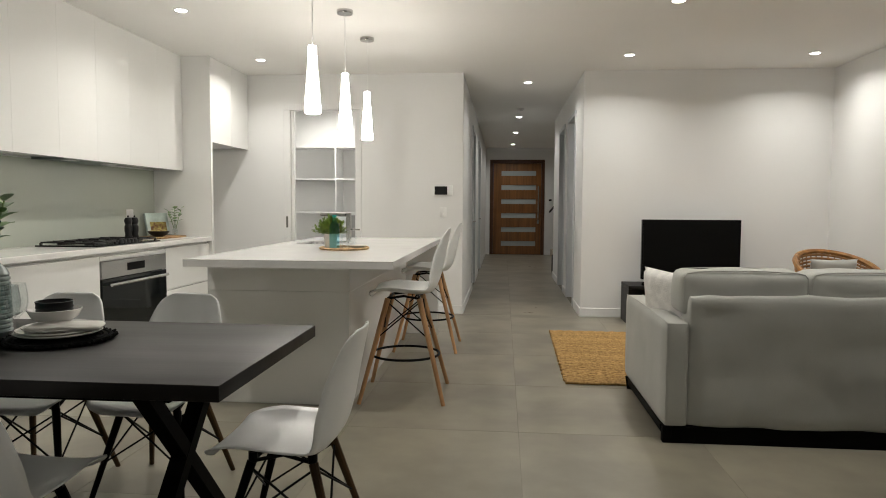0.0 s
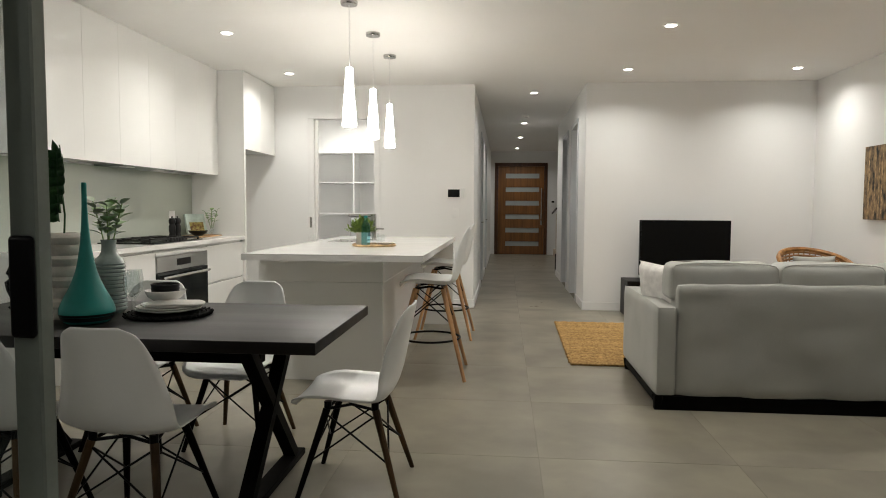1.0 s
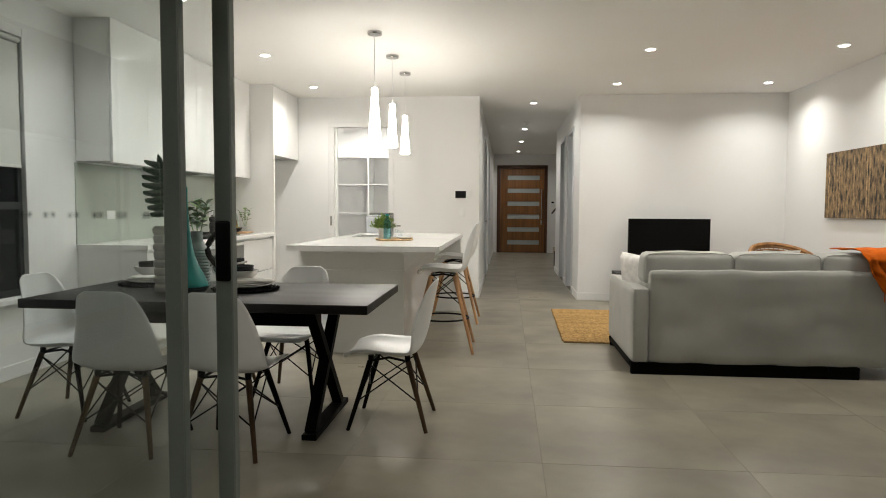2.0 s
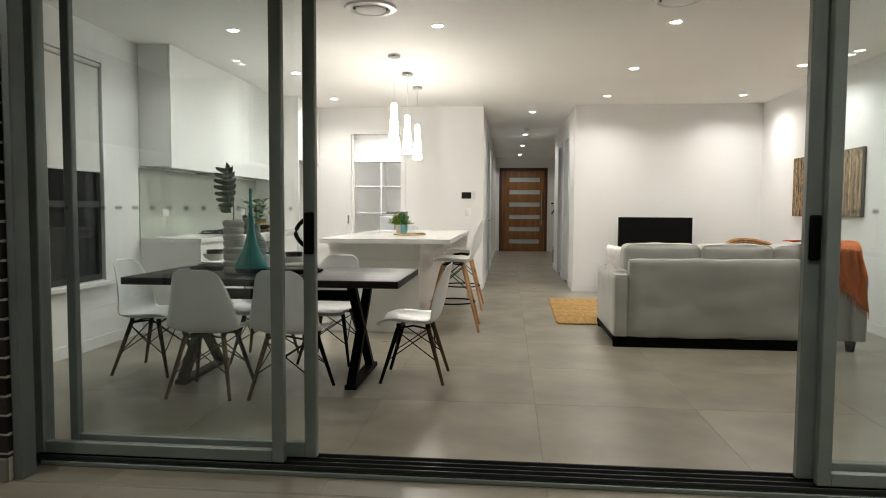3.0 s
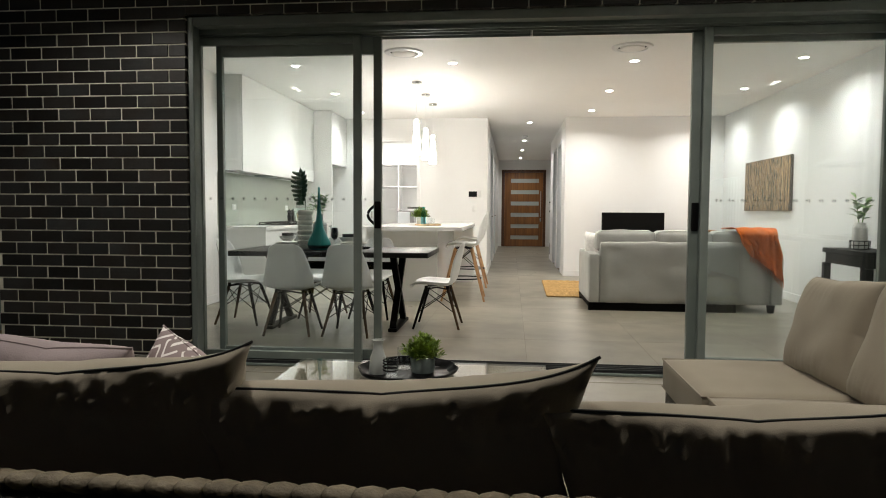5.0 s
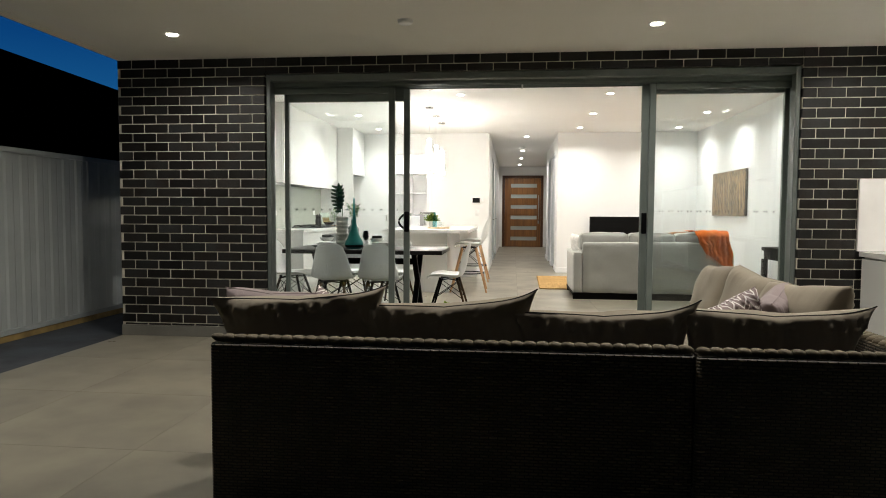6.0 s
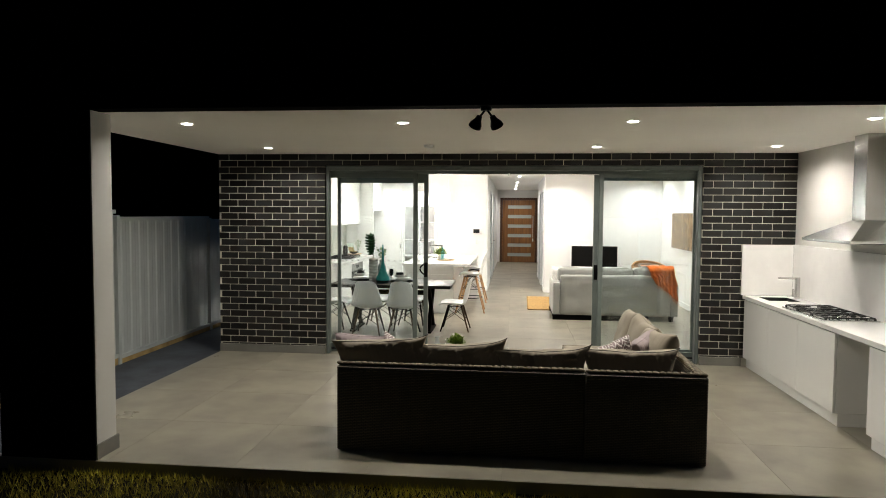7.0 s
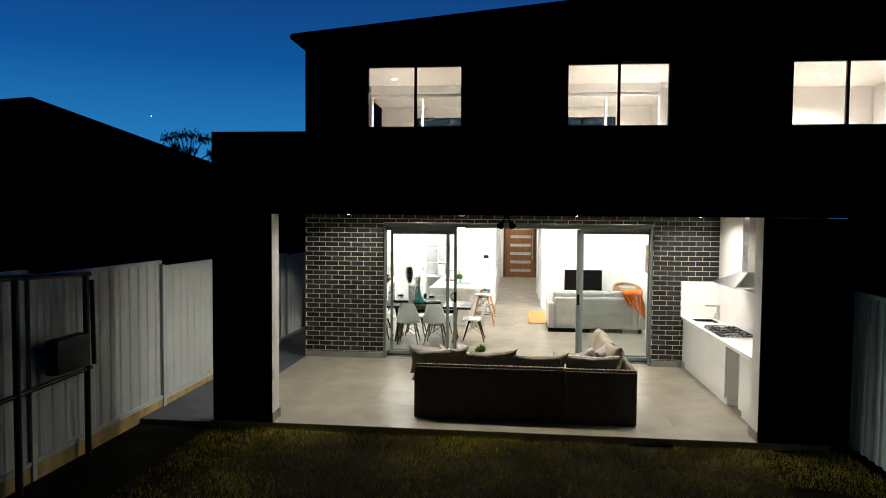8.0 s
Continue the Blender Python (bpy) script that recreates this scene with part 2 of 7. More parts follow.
M_WALL = surf("wall paint", (0.80, 0.80, 0.79), 0.55, var=0.015, scale=0.8, fine=160, bump=0.0003)
M_CEIL = surf("ceiling paint", (0.90, 0.89, 0.865), 0.7, var=0.015, scale=0.7, fine=120)
M_TRIM = surf("gloss trim paint", (0.80, 0.80, 0.79), 0.3, var=0.02, scale=2)
M_DOORPAINT = surf("door paint", (0.62, 0.64, 0.66), 0.35, var=0.03, scale=1.5)
M_CAB = surf("gloss polyurethane", (0.82, 0.82, 0.80), 0.16, var=0.012, scale=1.2, rvar=0.03, coat=0.3)
M_STONE = surf("white reconstituted stone", (0.80, 0.79, 0.77), 0.14, var=0.03, scale=5, fine=240, rvar=0.04)
M_SPLASH = surf("back painted glass", (0.42, 0.45, 0.39), 0.06, var=0.02, scale=1, rvar=0.02)
M_TILE = surf("grey porcelain", (0.245, 0.224, 0.172), 0.31, var=0.14, scale=2.2, fine=7, rvar=0.08, tint=(0.180, 0.164, 0.130), rand=0.045)
M_GROUT = surf("tile grout", (0.215, 0.20, 0.16), 0.85, var=0.15, scale=3)
M_PLATE = surf("chair plastic", (0.80, 0.81, 0.80), 0.32, var=0.02, scale=4, rvar=0.05)
M_BLACKWOOD = surf("black stained wood", (0.0028, 0.0024, 0.002), 0.55, var=0.25, scale=6, fine=60, stretch=(1, 1, 0.2), spec=0.05)
M_BROWNWOOD = streaked("brown stained wood", (0.080, 0.046, 0.019), (0.014, 0.008, 0.004), 9, (1, 1, 0.12), 0.5, spec=0.15)
M_WIRE = surf("black steel", (0.003, 0.003, 0.0035), 0.42, 0.0, var=0.2, scale=8, spec=0.09)
M_TABLE = streaked("espresso wood", (0.0075, 0.0058, 0.005), (0.004, 0.003, 0.0025), 5, (0.15, 1.4, 1), 0.46, 0.0004, spec=0.26)
M_BEECH = streaked("oiled beech", (0.52, 0.29, 0.13), (0.40, 0.20, 0.085), 10, (1, 1, 0.1), 0.45)
M_SOFA = surf("light grey linen", (0.39, 0.392, 0.362), 0.92, var=0.06, scale=3, fine=420, bump=0.0012, sheen=0.2)
M_KNIT = surf("white knit", (0.74, 0.72, 0.69), 0.95, var=0.10, scale=20, fine=150, bump=0.004)
M_JUTE = surf("jute", (0.42, 0.262, 0.098), 0.9, var=0.24, scale=55, fine=140, bump=0.005, tint=(0.30, 0.17, 0.05), rand=0.16)
M_TV = surf("television black", (0.006, 0.006, 0.007), 0.12, var=0.1, scale=2, spec=0.2)
M_SCREEN = surf("dark screen", (0.004, 0.004, 0.004), 0.32, var=0.02, scale=1, rvar=0.02, spec=0.12)
M_RATTAN = surf("honey rattan", (0.36, 0.17, 0.05), 0.45, var=0.3, scale=18, fine=90, bump=0.002)
M_THROW = surf("orange wool", (0.56, 0.115, 0.008), 0.95, var=0.22, scale=8, fine=130, bump=0.003, spec=0.1)
M_FDOOR = streaked("stained timber veneer", (0.215, 0.090, 0.023), (0.130, 0.052, 0.013), 7, (2.2, 1, 0.10), 0.38, 0.0005, 0.2)
M_FFRAME = streaked("dark timber jamb", (0.085, 0.034, 0.013), (0.05, 0.02, 0.009), 7, (1, 1, 0.12), 0.4)
M_FROST = surf("frosted glass", (0.36, 0.40, 0.40), 0.35, var=0.05, scale=3)
M_ALU = surf("anodised grey aluminium", (0.17, 0.20, 0.185), 0.42, 0.25, var=0.10, scale=4, fine=90)
# outer jambs and head, a tone darker than the door panels
M_JAMB = surf("darker grey aluminium", (0.120, 0.138, 0.130), 0.45, 0.2, var=0.10, scale=4, fine=90)
M_ALUDARK = surf("charcoal powder coat", (0.022, 0.024, 0.025), 0.45, 0.1, var=0.12, scale=4, spec=0.3)
M_STEEL = surf("brushed stainless", (0.52, 0.52, 0.51), 0.24, 1.0, var=0.06, scale=3, fine=200, stretch=(1, 0.05, 1))
M_MIRROR = surf("silvered mirror", (0.86, 0.88, 0.87), 0.02, 1.0, var=0.01, scale=1, rvar=0.005)
M_CHROME = surf("satin nickel", (0.55, 0.54, 0.52), 0.22, 1.0, var=0.04, scale=3)
M_IRON = surf("cast iron", (0.012, 0.012, 0.012), 0.55, 0.3, var=0.3, scale=12, bump=0.0008)
M_BLACKGLASS = surf("black oven glass", (0.006, 0.008, 0.008), 0.05, var=0.05, scale=1, rvar=0.02, spec=0.2)
M_BRICK = surf("charcoal brick", (0.0155, 0.0160, 0.0158), 0.45, var=0.32, scale=3, fine=45, rand=0.6, tint=(0.021, 0.0150, 0.011), bump=0.0014, rvar=0.1, spec=0.24)
M_MORTAR = surf("cream mortar", (0.60, 0.57, 0.48), 0.95, var=0.2, scale=6, fine=120, bump=0.002)
M_PLINTH = surf("cut tile skirting", (0.16, 0.155, 0.135), 0.4, var=0.14, scale=3)
# dark render with the dusk shade in its base, so unlit walls stay black
M_RENDER = surf("dark render, unlit black", (0.005, 0.005, 0.005), 0.9, var=0.12, scale=3, fine=120, bump=0.002, spec=0.02)
M_OUTCEIL = surf("alfresco lining", (0.85, 0.825, 0.76), 0.75, var=0.02, scale=0.8)
M_OUTWALL = surf("painted alfresco wall", (0.60, 0.59, 0.55), 0.7, var=0.03, scale=1)
M_FENCE = surf("cream steel sheet", (0.42, 0.45, 0.44), 0.42, var=0.06, scale=2, fine=20)
M_FENCE2 = surf("grey green steel sheet", (0.50, 0.65, 0.65), 0.45, var=0.08, scale=2)
M_SLEEPER = surf("weathered pine sleeper", (0.42, 0.29, 0.11), 0.85, var=0.3, scale=5, fine=40, bump=0.002)
M_PATH = surf("grey slate paving", (0.052, 0.060, 0.074), 0.7, var=0.25, scale=3, fine=40, bump=0.002)
# night shade is in this base: ground and lawn outside the lamps' reach
M_SOIL = surf("soil and unlit lawn", (0.010, 0.0085, 0.004), 0.95, var=0.4, scale=2, fine=30, bump=0.01, spec=0.05)
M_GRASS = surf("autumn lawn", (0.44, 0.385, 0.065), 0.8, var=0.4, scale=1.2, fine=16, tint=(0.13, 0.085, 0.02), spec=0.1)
M_WICKER = woven("brown wicker", (0.150, 0.120, 0.078), (0.004, 0.0035, 0.0025), (0.034, 0.012), 0.008)
M_WICKERTOP = woven("pale woven top", (0.52, 0.46, 0.32), (0.26, 0.22, 0.15), (0.05, 0.018), 0.003, axes="xy")
M_BRAID = surf("wicker braid", (0.155, 0.128, 0.088), 0.6, var=0.3, scale=20, fine=120, bump=0.002, spec=0.2)
M_CUSHION = surf("taupe outdoor canvas", (0.245, 0.21, 0.158), 0.85, var=0.05, scale=4, fine=420, bump=0.0004, sheen=0.05)
M_PIPE = surf("dark piping", (0.010, 0.009, 0.008), 0.8, var=0.1, scale=10)
M_MAUVE = surf("mauve cotton", (0.27, 0.218, 0.22), 0.85, var=0.08, scale=5, fine=260, bump=0.001)
M_TEAL = surf("satin teal glass", (0.004, 0.215, 0.195), 0.46, var=0.08, scale=3)
M_LEAF = surf("dark glossy leaf", (0.016, 0.058, 0.020), 0.55, var=0.3, scale=14, tint=(0.03, 0.085, 0.025), spec=0.12)
M_LEAF2 = surf("soft green leaf", (0.17, 0.30, 0.10), 0.5, var=0.3, scale=14, tint=(0.26, 0.37, 0.16))
M_LEAF3 = surf("pale sage leaf", (0.28, 0.36, 0.24), 0.6, var=0.2, scale=14)
M_FERN = surf("fine bright foliage", (0.22, 0.31, 0.05), 0.6, var=0.4, scale=20, tint=(0.13, 0.23, 0.03))
M_MAT = surf("black woven fibre", (0.004, 0.004, 0.004), 0.9, var=0.3, scale=30, fine=200, bump=0.002, spec=0.08)
M_CERAMIC = surf("white ceramic", (0.74, 0.73, 0.70), 0.25, var=0.03, scale=6)
M_BISQUE = surf("rough cream ceramic", (0.56, 0.54, 0.49), 0.7, var=0.10, scale=9, fine=80, bump=0.001)
M_GREYGLAZE = surf("grey glazed stoneware", (0.24, 0.29, 0.28), 0.22, var=0.2, scale=8, fine=60, coat=0.3)
M_BLACKCLAY = surf("black stoneware", (0.008, 0.008, 0.008), 0.38, var=0.2, scale=8, spec=0.3)
M_LINEN = surf("white napkin", (0.72, 0.70, 0.66), 0.9, var=0.05, scale=12, fine=200, bump=0.001)
M_WICKERTRAY = surf("pale rattan tray", (0.50, 0.33, 0.16), 0.6, var=0.3, scale=20, bump=0.002)
M_CLEAR = pane_glass("clear glass", (0.97, 0.98, 0.98))
M_WINE = pane_glass("thin crystal", (0.93, 0.945, 0.945))
M_PANE = pane_glass("door glass", (0.95, 0.972, 0.975))
# kitchen window only: the tint darkens the lamplit fence outside
M_NIGHTPANE = pane_glass("glass tinted night dark", (0.20, 0.22, 0.23))
M_BLUEGLASS = pane_glass("blue bottle glass", (0.56, 0.85, 0.90), 0.03)
M_DOWN = glow("downlight diffuser", (1.0, 0.95, 0.86), 24)
M_PEND = glow("lit opal glass", (1.0, 0.94, 0.85), 42.0)
M_CANVAS = surf("bush painting", (0.26, 0.170, 0.085), 0.75, var=0.6, scale=14, fine=60, stretch=(1, 1.6, 0.7), tint=(0.07, 0.06, 0.042), bump=0.0006)
M_PAINTEDGE = surf("dark canvas edge", (0.06, 0.05, 0.045), 0.8)
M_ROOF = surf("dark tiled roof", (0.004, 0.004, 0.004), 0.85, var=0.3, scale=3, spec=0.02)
M_BARK = surf("dark bark", (0.02, 0.018, 0.015), 0.9, var=0.3)
M_BLIND = surf("roller blind cloth", (0.70, 0.70, 0.67), 0.85, var=0.03, scale=3, fine=300)
M_GREYPLASTIC = surf("grey plastic", (0.30, 0.30, 0.30), 0.5, var=0.05)
M_DECAL = pane_glass("frosted decal", (0.84, 0.86, 0.86), 0.4)
M_CARPET = surf("beige carpet", (0.52, 0.45, 0.36), 0.95, var=0.1, scale=10, fine=200, bump=0.003)
M_BOARD = streaked("chopping board", (0.42, 0.25, 0.11), (0.28, 0.15, 0.06), 8, (0.2, 1, 1), 0.5)
M_BOOK = surf("cookbook cover", (0.42, 0.50, 0.46), 0.4, var=0.2, scale=9, fine=40)
M_FOOD = surf("dried fruit", (0.28, 0.24, 0.06), 0.6, var=0.5, scale=24, fine=70, tint=(0.20, 0.06, 0.02))


def chevron_cloth():
    """Mauve cotton printed with loose white zigzag strokes."""
    m = surf("printed mauve cotton", (0.23, 0.178, 0.175), 0.85, var=0.08, scale=5, fine=260, bump=0.0003)
    nt = m.node_tree
    p = nt.nodes["Principled BSDF"]
    N, Lk = nt.nodes.new, nt.links.new
    old = p.inputs["Base Color"].links[0].from_socket
    co = N("ShaderNodeTexCoord")
    sep, ns = N("ShaderNodeSeparateXYZ"), N("ShaderNodeTexNoise")
    ns.inputs["Scale"].default_value = 9
    Lk(co.outputs["Object"], sep.inputs[0])
    Lk(co.outputs["Object"], ns.inputs["Vector"])

    def calc(kind, a, b):
        q = N("ShaderNodeMath")
        q.operation = kind
        for i, v in enumerate((a, b)):
            if hasattr(v, "is_output"):
                Lk(v, q.inputs[i])
            else:
                q.inputs[i].default_value = v
        return q.outputs[0]

    wobble = calc("MULTIPLY", ns.outputs[0], 0.050)
    fold = calc("MULTIPLY", calc("PINGPONG", calc("ADD", sep.outputs["X"], wobble), 0.030), 1.2)
    band = calc("PINGPONG", calc("ADD", calc("ADD", sep.outputs["Z"], fold), wobble), 0.0140)
    rg, brk = N("ShaderNodeMapRange"), N("ShaderNodeTexNoise")
    rg.inputs["From Min"].default_value, rg.inputs["From Max"].default_value = 0.0094, 0.0106
    Lk(band, rg.inputs[0])
    brk.inputs["Scale"].default_value = 24
    Lk(co.outputs["Object"], brk.inputs["Vector"])
    stroke = calc("MULTIPLY", rg.outputs[0], calc("GREATER_THAN", brk.outputs[0], 0.40))
    mx = N("ShaderNodeMix")
    mx.data_type = "RGBA"
    Lk(stroke, mx.inputs[0])
    Lk(old, mx.inputs[6])
    mx.inputs[7].default_value = (0.70, 0.66, 0.64, 1)
    Lk(mx.outputs[2], p.inputs["Base Color"])
    return m


M_PRINT = chevron_cloth()

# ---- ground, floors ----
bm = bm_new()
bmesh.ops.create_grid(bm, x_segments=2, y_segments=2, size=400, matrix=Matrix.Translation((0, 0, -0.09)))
structure("ground", bm, M_SOIL, "garden ground reaching to the horizon, near black as unlit", "ground")
floor = structure("floor", bx(bm_new(), XL - 0.05, XR + 0.1, -0.50, YD + 0.1, -0.08, -0.0015), M_GROUT, "large grey porcelain floor tiles through the living room and hall", "floor")
patio = structure("patio_floor", bx(bm_new(), -2.43, 4.75, -4.37, -0.50, -0.085, -0.0015), M_GROUT, "grey porcelain tiled alfresco floor with a raised edge", "floor")
structure("side_path", bx(bm_new(), -3.34, -2.432, -4.35, 6.0, -0.085, -0.03), M_PATH, "dark slate side path between house and fence", "path")

# ---- walls of the rooms ----
T = 0.10
bm = bm_new()
for a in ((-0.45, 1.46, 0, CEIL), (1.46, 2.22, 0, 0.57), (1.46, 2.22, 2.41, CEIL), (2.22, YB + 0.1, 0, CEIL)):
    bx(bm, XL - 0.07, XL, a[0], a[1], a[2], a[3])
structure("wall_west", bm, M_WALL, "white painted kitchen side wall with a window", "wall")
structure("wall_east", bx(bm_new(), XR, XR + T, -0.45, YB + 0.1, 0, CEIL), M_WALL, "white painted living room side wall", "wall")
bm = bm_new()
bx(bm, XL, -1.26, YB, YB + T, 0, CEIL)
bx(bm, -1.26, -0.51, YB, YB + T, 2.31, CEIL)
bx(bm, -0.51, HL, YB, YB + T, 0, CEIL)
structure("wall_kitchen", bm, M_WALL, "white kitchen back wall with the pantry doorway", "wall")
structure("wall_living", bx(bm_new(), HR, XR, YB - 0.02, YB + T, 0, CEIL), M_WALL, "white painted wall behind the television", "wall")
bm = bm_new()
for y0, y1, z0 in ((YB + T, 9.0, 0), (9.0, 9.86, 2.34), (9.86, 11.3, 0), (11.3, 12.16, 2.34), (12.16, YD, 0)):
    bx(bm, HL - T, HL, y0, y1, z0, CEIL)
structure("wall_hall_west", bm, M_WALL, "white hall wall with two closed doors", "wall")
bm = bm_new()
for y0, y1, z0 in ((YB + T, 7.5, 0), (7.5, 8.32, 2.40), (8.32, 8.9, 0), (8.9, 9.72, 2.40), (9.72, 10.9, 0)):
    bx(bm, HR, HR + T, y0, y1, z0, CEIL)
structure("wall_hall_east", bm, M_WALL, "white hall wall with two deep doorways", "wall")
bm = bm_new()
for x0, x1, z0 in ((HL - T, 0.83, 0), (0.83, 2.21, 2.41), (2.21, 4.3, 0)):
    bx(bm, x0, x1, YD, YD + 0.2, z0, CEIL)
structure("wall_entry", bm, M_WALL, "white entry wall round the front door", "wall")
bm = bm_new()
bx(bm, 4.2, 4.3, 10.9, YD, 0, CEIL)
bx(bm, HR + T, 4.3, 10.8, 10.9, 0, CEIL)
structure("wall_stair", bm, M_WALL, "white stairwell walls beside the entry", "wall")
bm = bm_new()
bx(bm, HR + T, 3.8, YB + T + 0.02, YB + T + 0.12, 0, CEIL)
bx(bm, 3.8, 3.9, YB + T, 10.8, 0, CEIL)
bx(bm, HR + T, 3.8, 8.55, 8.65, 0, CEIL)
structure("wall_side_rooms", bm, M_WALL, "white walls of the rooms off the hall", "wall")
bm = bm_new()
bx(bm, XL, -2.26, YB + T, 8.3, 0, CEIL)
bx(bm, -2.26, HL - T, 8.2, 8.3, 0, CEIL)
bx(bm, 0.0, 0.1, YB + T, 8.2, 0, CEIL)
structure("wall_pantry", bm, M_WALL, "white pantry walls", "wall")
structure("ceiling", bx(bm_new(), XL - 0.07, XR + T, -0.45, YD + 0.2, CEIL, CEIL + 0.1), M_CEIL, "flat white plaster ceiling with downlights", "ceiling")

# inner lining of the front wall beside and above the sliding door
bm = bm_new()
bx(bm, XL, -1.10, -0.45, -0.18, 0, CEIL)
bx(bm, 3.64, XR, -0.45, -0.18, 0, CEIL)
bx(bm, -1.10, 3.64, -0.45, -0.18, 2.40, CEIL)
structure("wall_front_lining", bm, M_WALL, "white plaster lining round the sliding door", "wall")

# skirting boards
bm = bm_new()
for x0, x1, y0, y1 in ((-0.43, HL, YB - 0.014, YB), (HR, XR, YB - 0.034, YB - 0.02), (XR - 0.014, XR, -0.18, YB - 0.034), (XL, XL + 0.014, -0.18, 2.76),
                       (HL, HL + 0.014, YB, 8.93), (HL, HL + 0.014, 9.93, 11.23), (HL, HL + 0.014, 12.23, YD), (HR - 0.014, HR, YB - 0.02, 7.43), (HR - 0.014, HR, 8.39, 8.83),
                       (HR - 0.014, HR, 9.79, 10.9), (HL, 0.83, YD - 0.014, YD), (2.21, 4.2, YD - 0.014, YD)):
    bx(bm, x0, x1, y0, y1, 0, 0.10, 0.003, 1)
structure("baseboard", bm, M_TRIM, "white square-edged skirting boards", "skirting")

# ---- sliding door in the brick front ----


def framed_panel(name, x0, x1, y, parent, z0=0.05, z1=2.34, stile=0.052, rail=0.07, depth=0.04, stile2=None, stile1=None, head=None):
    head = head or rail
    s1, s2 = stile1 or stile, stile2 or stile
    bm = bm_new()
    bx(bm, x0, x0 + s1, y, y + depth, z0, z1, 0.004, 1)
    bx(bm, x1 - s2, x1, y, y + depth, z0, z1, 0.004, 1)
    bx(bm, x0 + s1, x1 - s2, y + 0.002, y + depth - 0.002, z0, z0 + rail, 0.003, 1)
    bx(bm, x0 + s1, x1 - s2, y + 0.002, y + depth - 0.002, z1 - head, z1, 0.003, 1)
    p = part(name, bm, M_ALU, parent, "grey aluminium door panel frame", smooth=False)
    g = part("pane", bx(bm_new(), x0 + s1 - 0.008, x1 - s2 + 0.008, y + depth / 2 - 0.003, y + depth / 2 + 0.003, z0 + rail - 0.008, z1 - head + 0.008), M_PANE, p, "clear door glass", smooth=False)
    g.visible_shadow = False
    # row of small frosted safety stars
    bm = bm_new()
    k = x0 + stile + 0.05
    while k < x1 - stile - 0.03:
        for q in range(4):
            a = q * math.pi / 4
            m = Matrix.Translation((k, y + depth / 2 - 0.0045, 1.185)) @ Matrix.Rotation(a, 4, "Y")
            vs = bmesh.ops.create_cube(bm, size=1, matrix=m @ Matrix.Diagonal((0.026, 0.0008, 0.0028, 1)))
        k += 0.081
    d = part("safety_dots", bm, M_DECAL, p, "row of small frosted star stickers", smooth=False)
    return p


sd = thing("sliding_door", (0, 0, 0), "grey aluminium sliding glass door, open in the middle", "sliding door", kind="structure")
bm = bm_new()
for x0, x1, xa, xb in ((-1.034, -0.992, -1.10, -1.094), (3.53, 3.572, 3.634, 3.64)):
    bx(bm, xa, xb, -0.45, -0.19, 0.0, 2.395)
    part("outer_jamb", bx(bm_new(), x0, x1, -0.545, -0.452, 0.0, 2.395, 0.004, 1), M_JAMB, sd, "grey aluminium outer jamb", smooth=False)
part("door_frame", bm, M_ALU, sd, smooth=False)
bm = bm_new()
part("outer_head", bx(bm_new(), -0.992, 3.53, -0.545, -0.452, 2.335, 2.395, 0.004, 1), M_JAMB, sd, "grey aluminium outer head", smooth=False)
bx(bm, -1.094, 3.634, -0.45, -0.19, 2.345, 2.395, 0.004, 1)
for y in (-0.43, -0.365, -0.285, -0.20):
    bx(bm, -1.094, 3.634, y, y + 0.010, 2.31, 2.345)
part("head_track", bm, M_ALU, sd, smooth=False)
bm = bm_new()
bx(bm, -1.094, 3.634, -0.362, -0.19, 0.0, 0.022)
for y in (-0.352, -0.302, -0.252, -0.20):
    bx(bm, -1.094, 3.634, y, y + 0.009, 0.022, 0.040, 0.002, 1)
# front edge of the sill in paler metal, for the light falling on it
part("sill_nosing", bx(bm_new(), -1.034, 3.572, -0.376, -0.3625, 0.0, 0.020, 0.003, 1), M_ALU, sd, "metal sill front edge, paler to look lit", smooth=False)
part("sill_track", bm, M_ALUDARK, sd, "dark ribbed aluminium sill track", smooth=False)
framed_panel("fixed_panel", -1.092, 0.110, -0.345, sd, 0.045, 2.31, 0.056, 0.055)
left_leaf = framed_panel("sliding_panel", -0.958, 0.238, -0.272, sd, 0.045, 2.309, 0.056, 0.07, stile1=0.044, head=0.118)
framed_panel("fixed_panel", 2.388, 3.632, -0.345, sd, 0.045, 2.31, 0.056, 0.055)
right_leaf = framed_panel("sliding_panel", 2.335, 3.60, -0.272, sd, 0.045, 2.30, 0.075, 0.075, stile2=0.05)


def pull(x, y, leaf, s):
    bm = bm_new()
    bx(bm, x - 0.024, x + 0.024, y - 0.018, y, 0.98, 1.17, 0.015, 3)
    h = part("handle_plate", bm, M_WIRE, leaf, "black door handle plate")
    bm = bm_new()
    arc = [(x - s * (0.012 + 0.075 * math.sin(math.pi * i / 12)), y + 0.07, 0.99 + 0.17 * i / 12) for i in range(13)]
    tube(bm, [(x - s * 0.012, y + 0.042, 0.99)] + arc + [(x - s * 0.012, y + 0.042, 1.16)], 0.010, 8)
    part("handle", bm, M_WIRE, leaf, "black curved pull handle")


pull(0.213, -0.272, left_leaf, 1)
pull(2.371, -0.272, right_leaf, -1)
# flush bolt hanging from the head track
tube_bm = tube(bm_new(), [(1.27, -0.32, 2.345), (1.27, -0.32, 2.28)], 0.008, 8)
part("guide_pin", tube_bm, M_TRIM, sd, "small white guide pin")

# ---- alfresco shell ----
structure("ceiling_alfresco", bx(bm_new(), -2.43, 4.75, -4.198, YF + 0.1, OUT, OUT + 0.08), M_OUTCEIL, "flat cream alfresco ceiling with downlights", "ceiling")
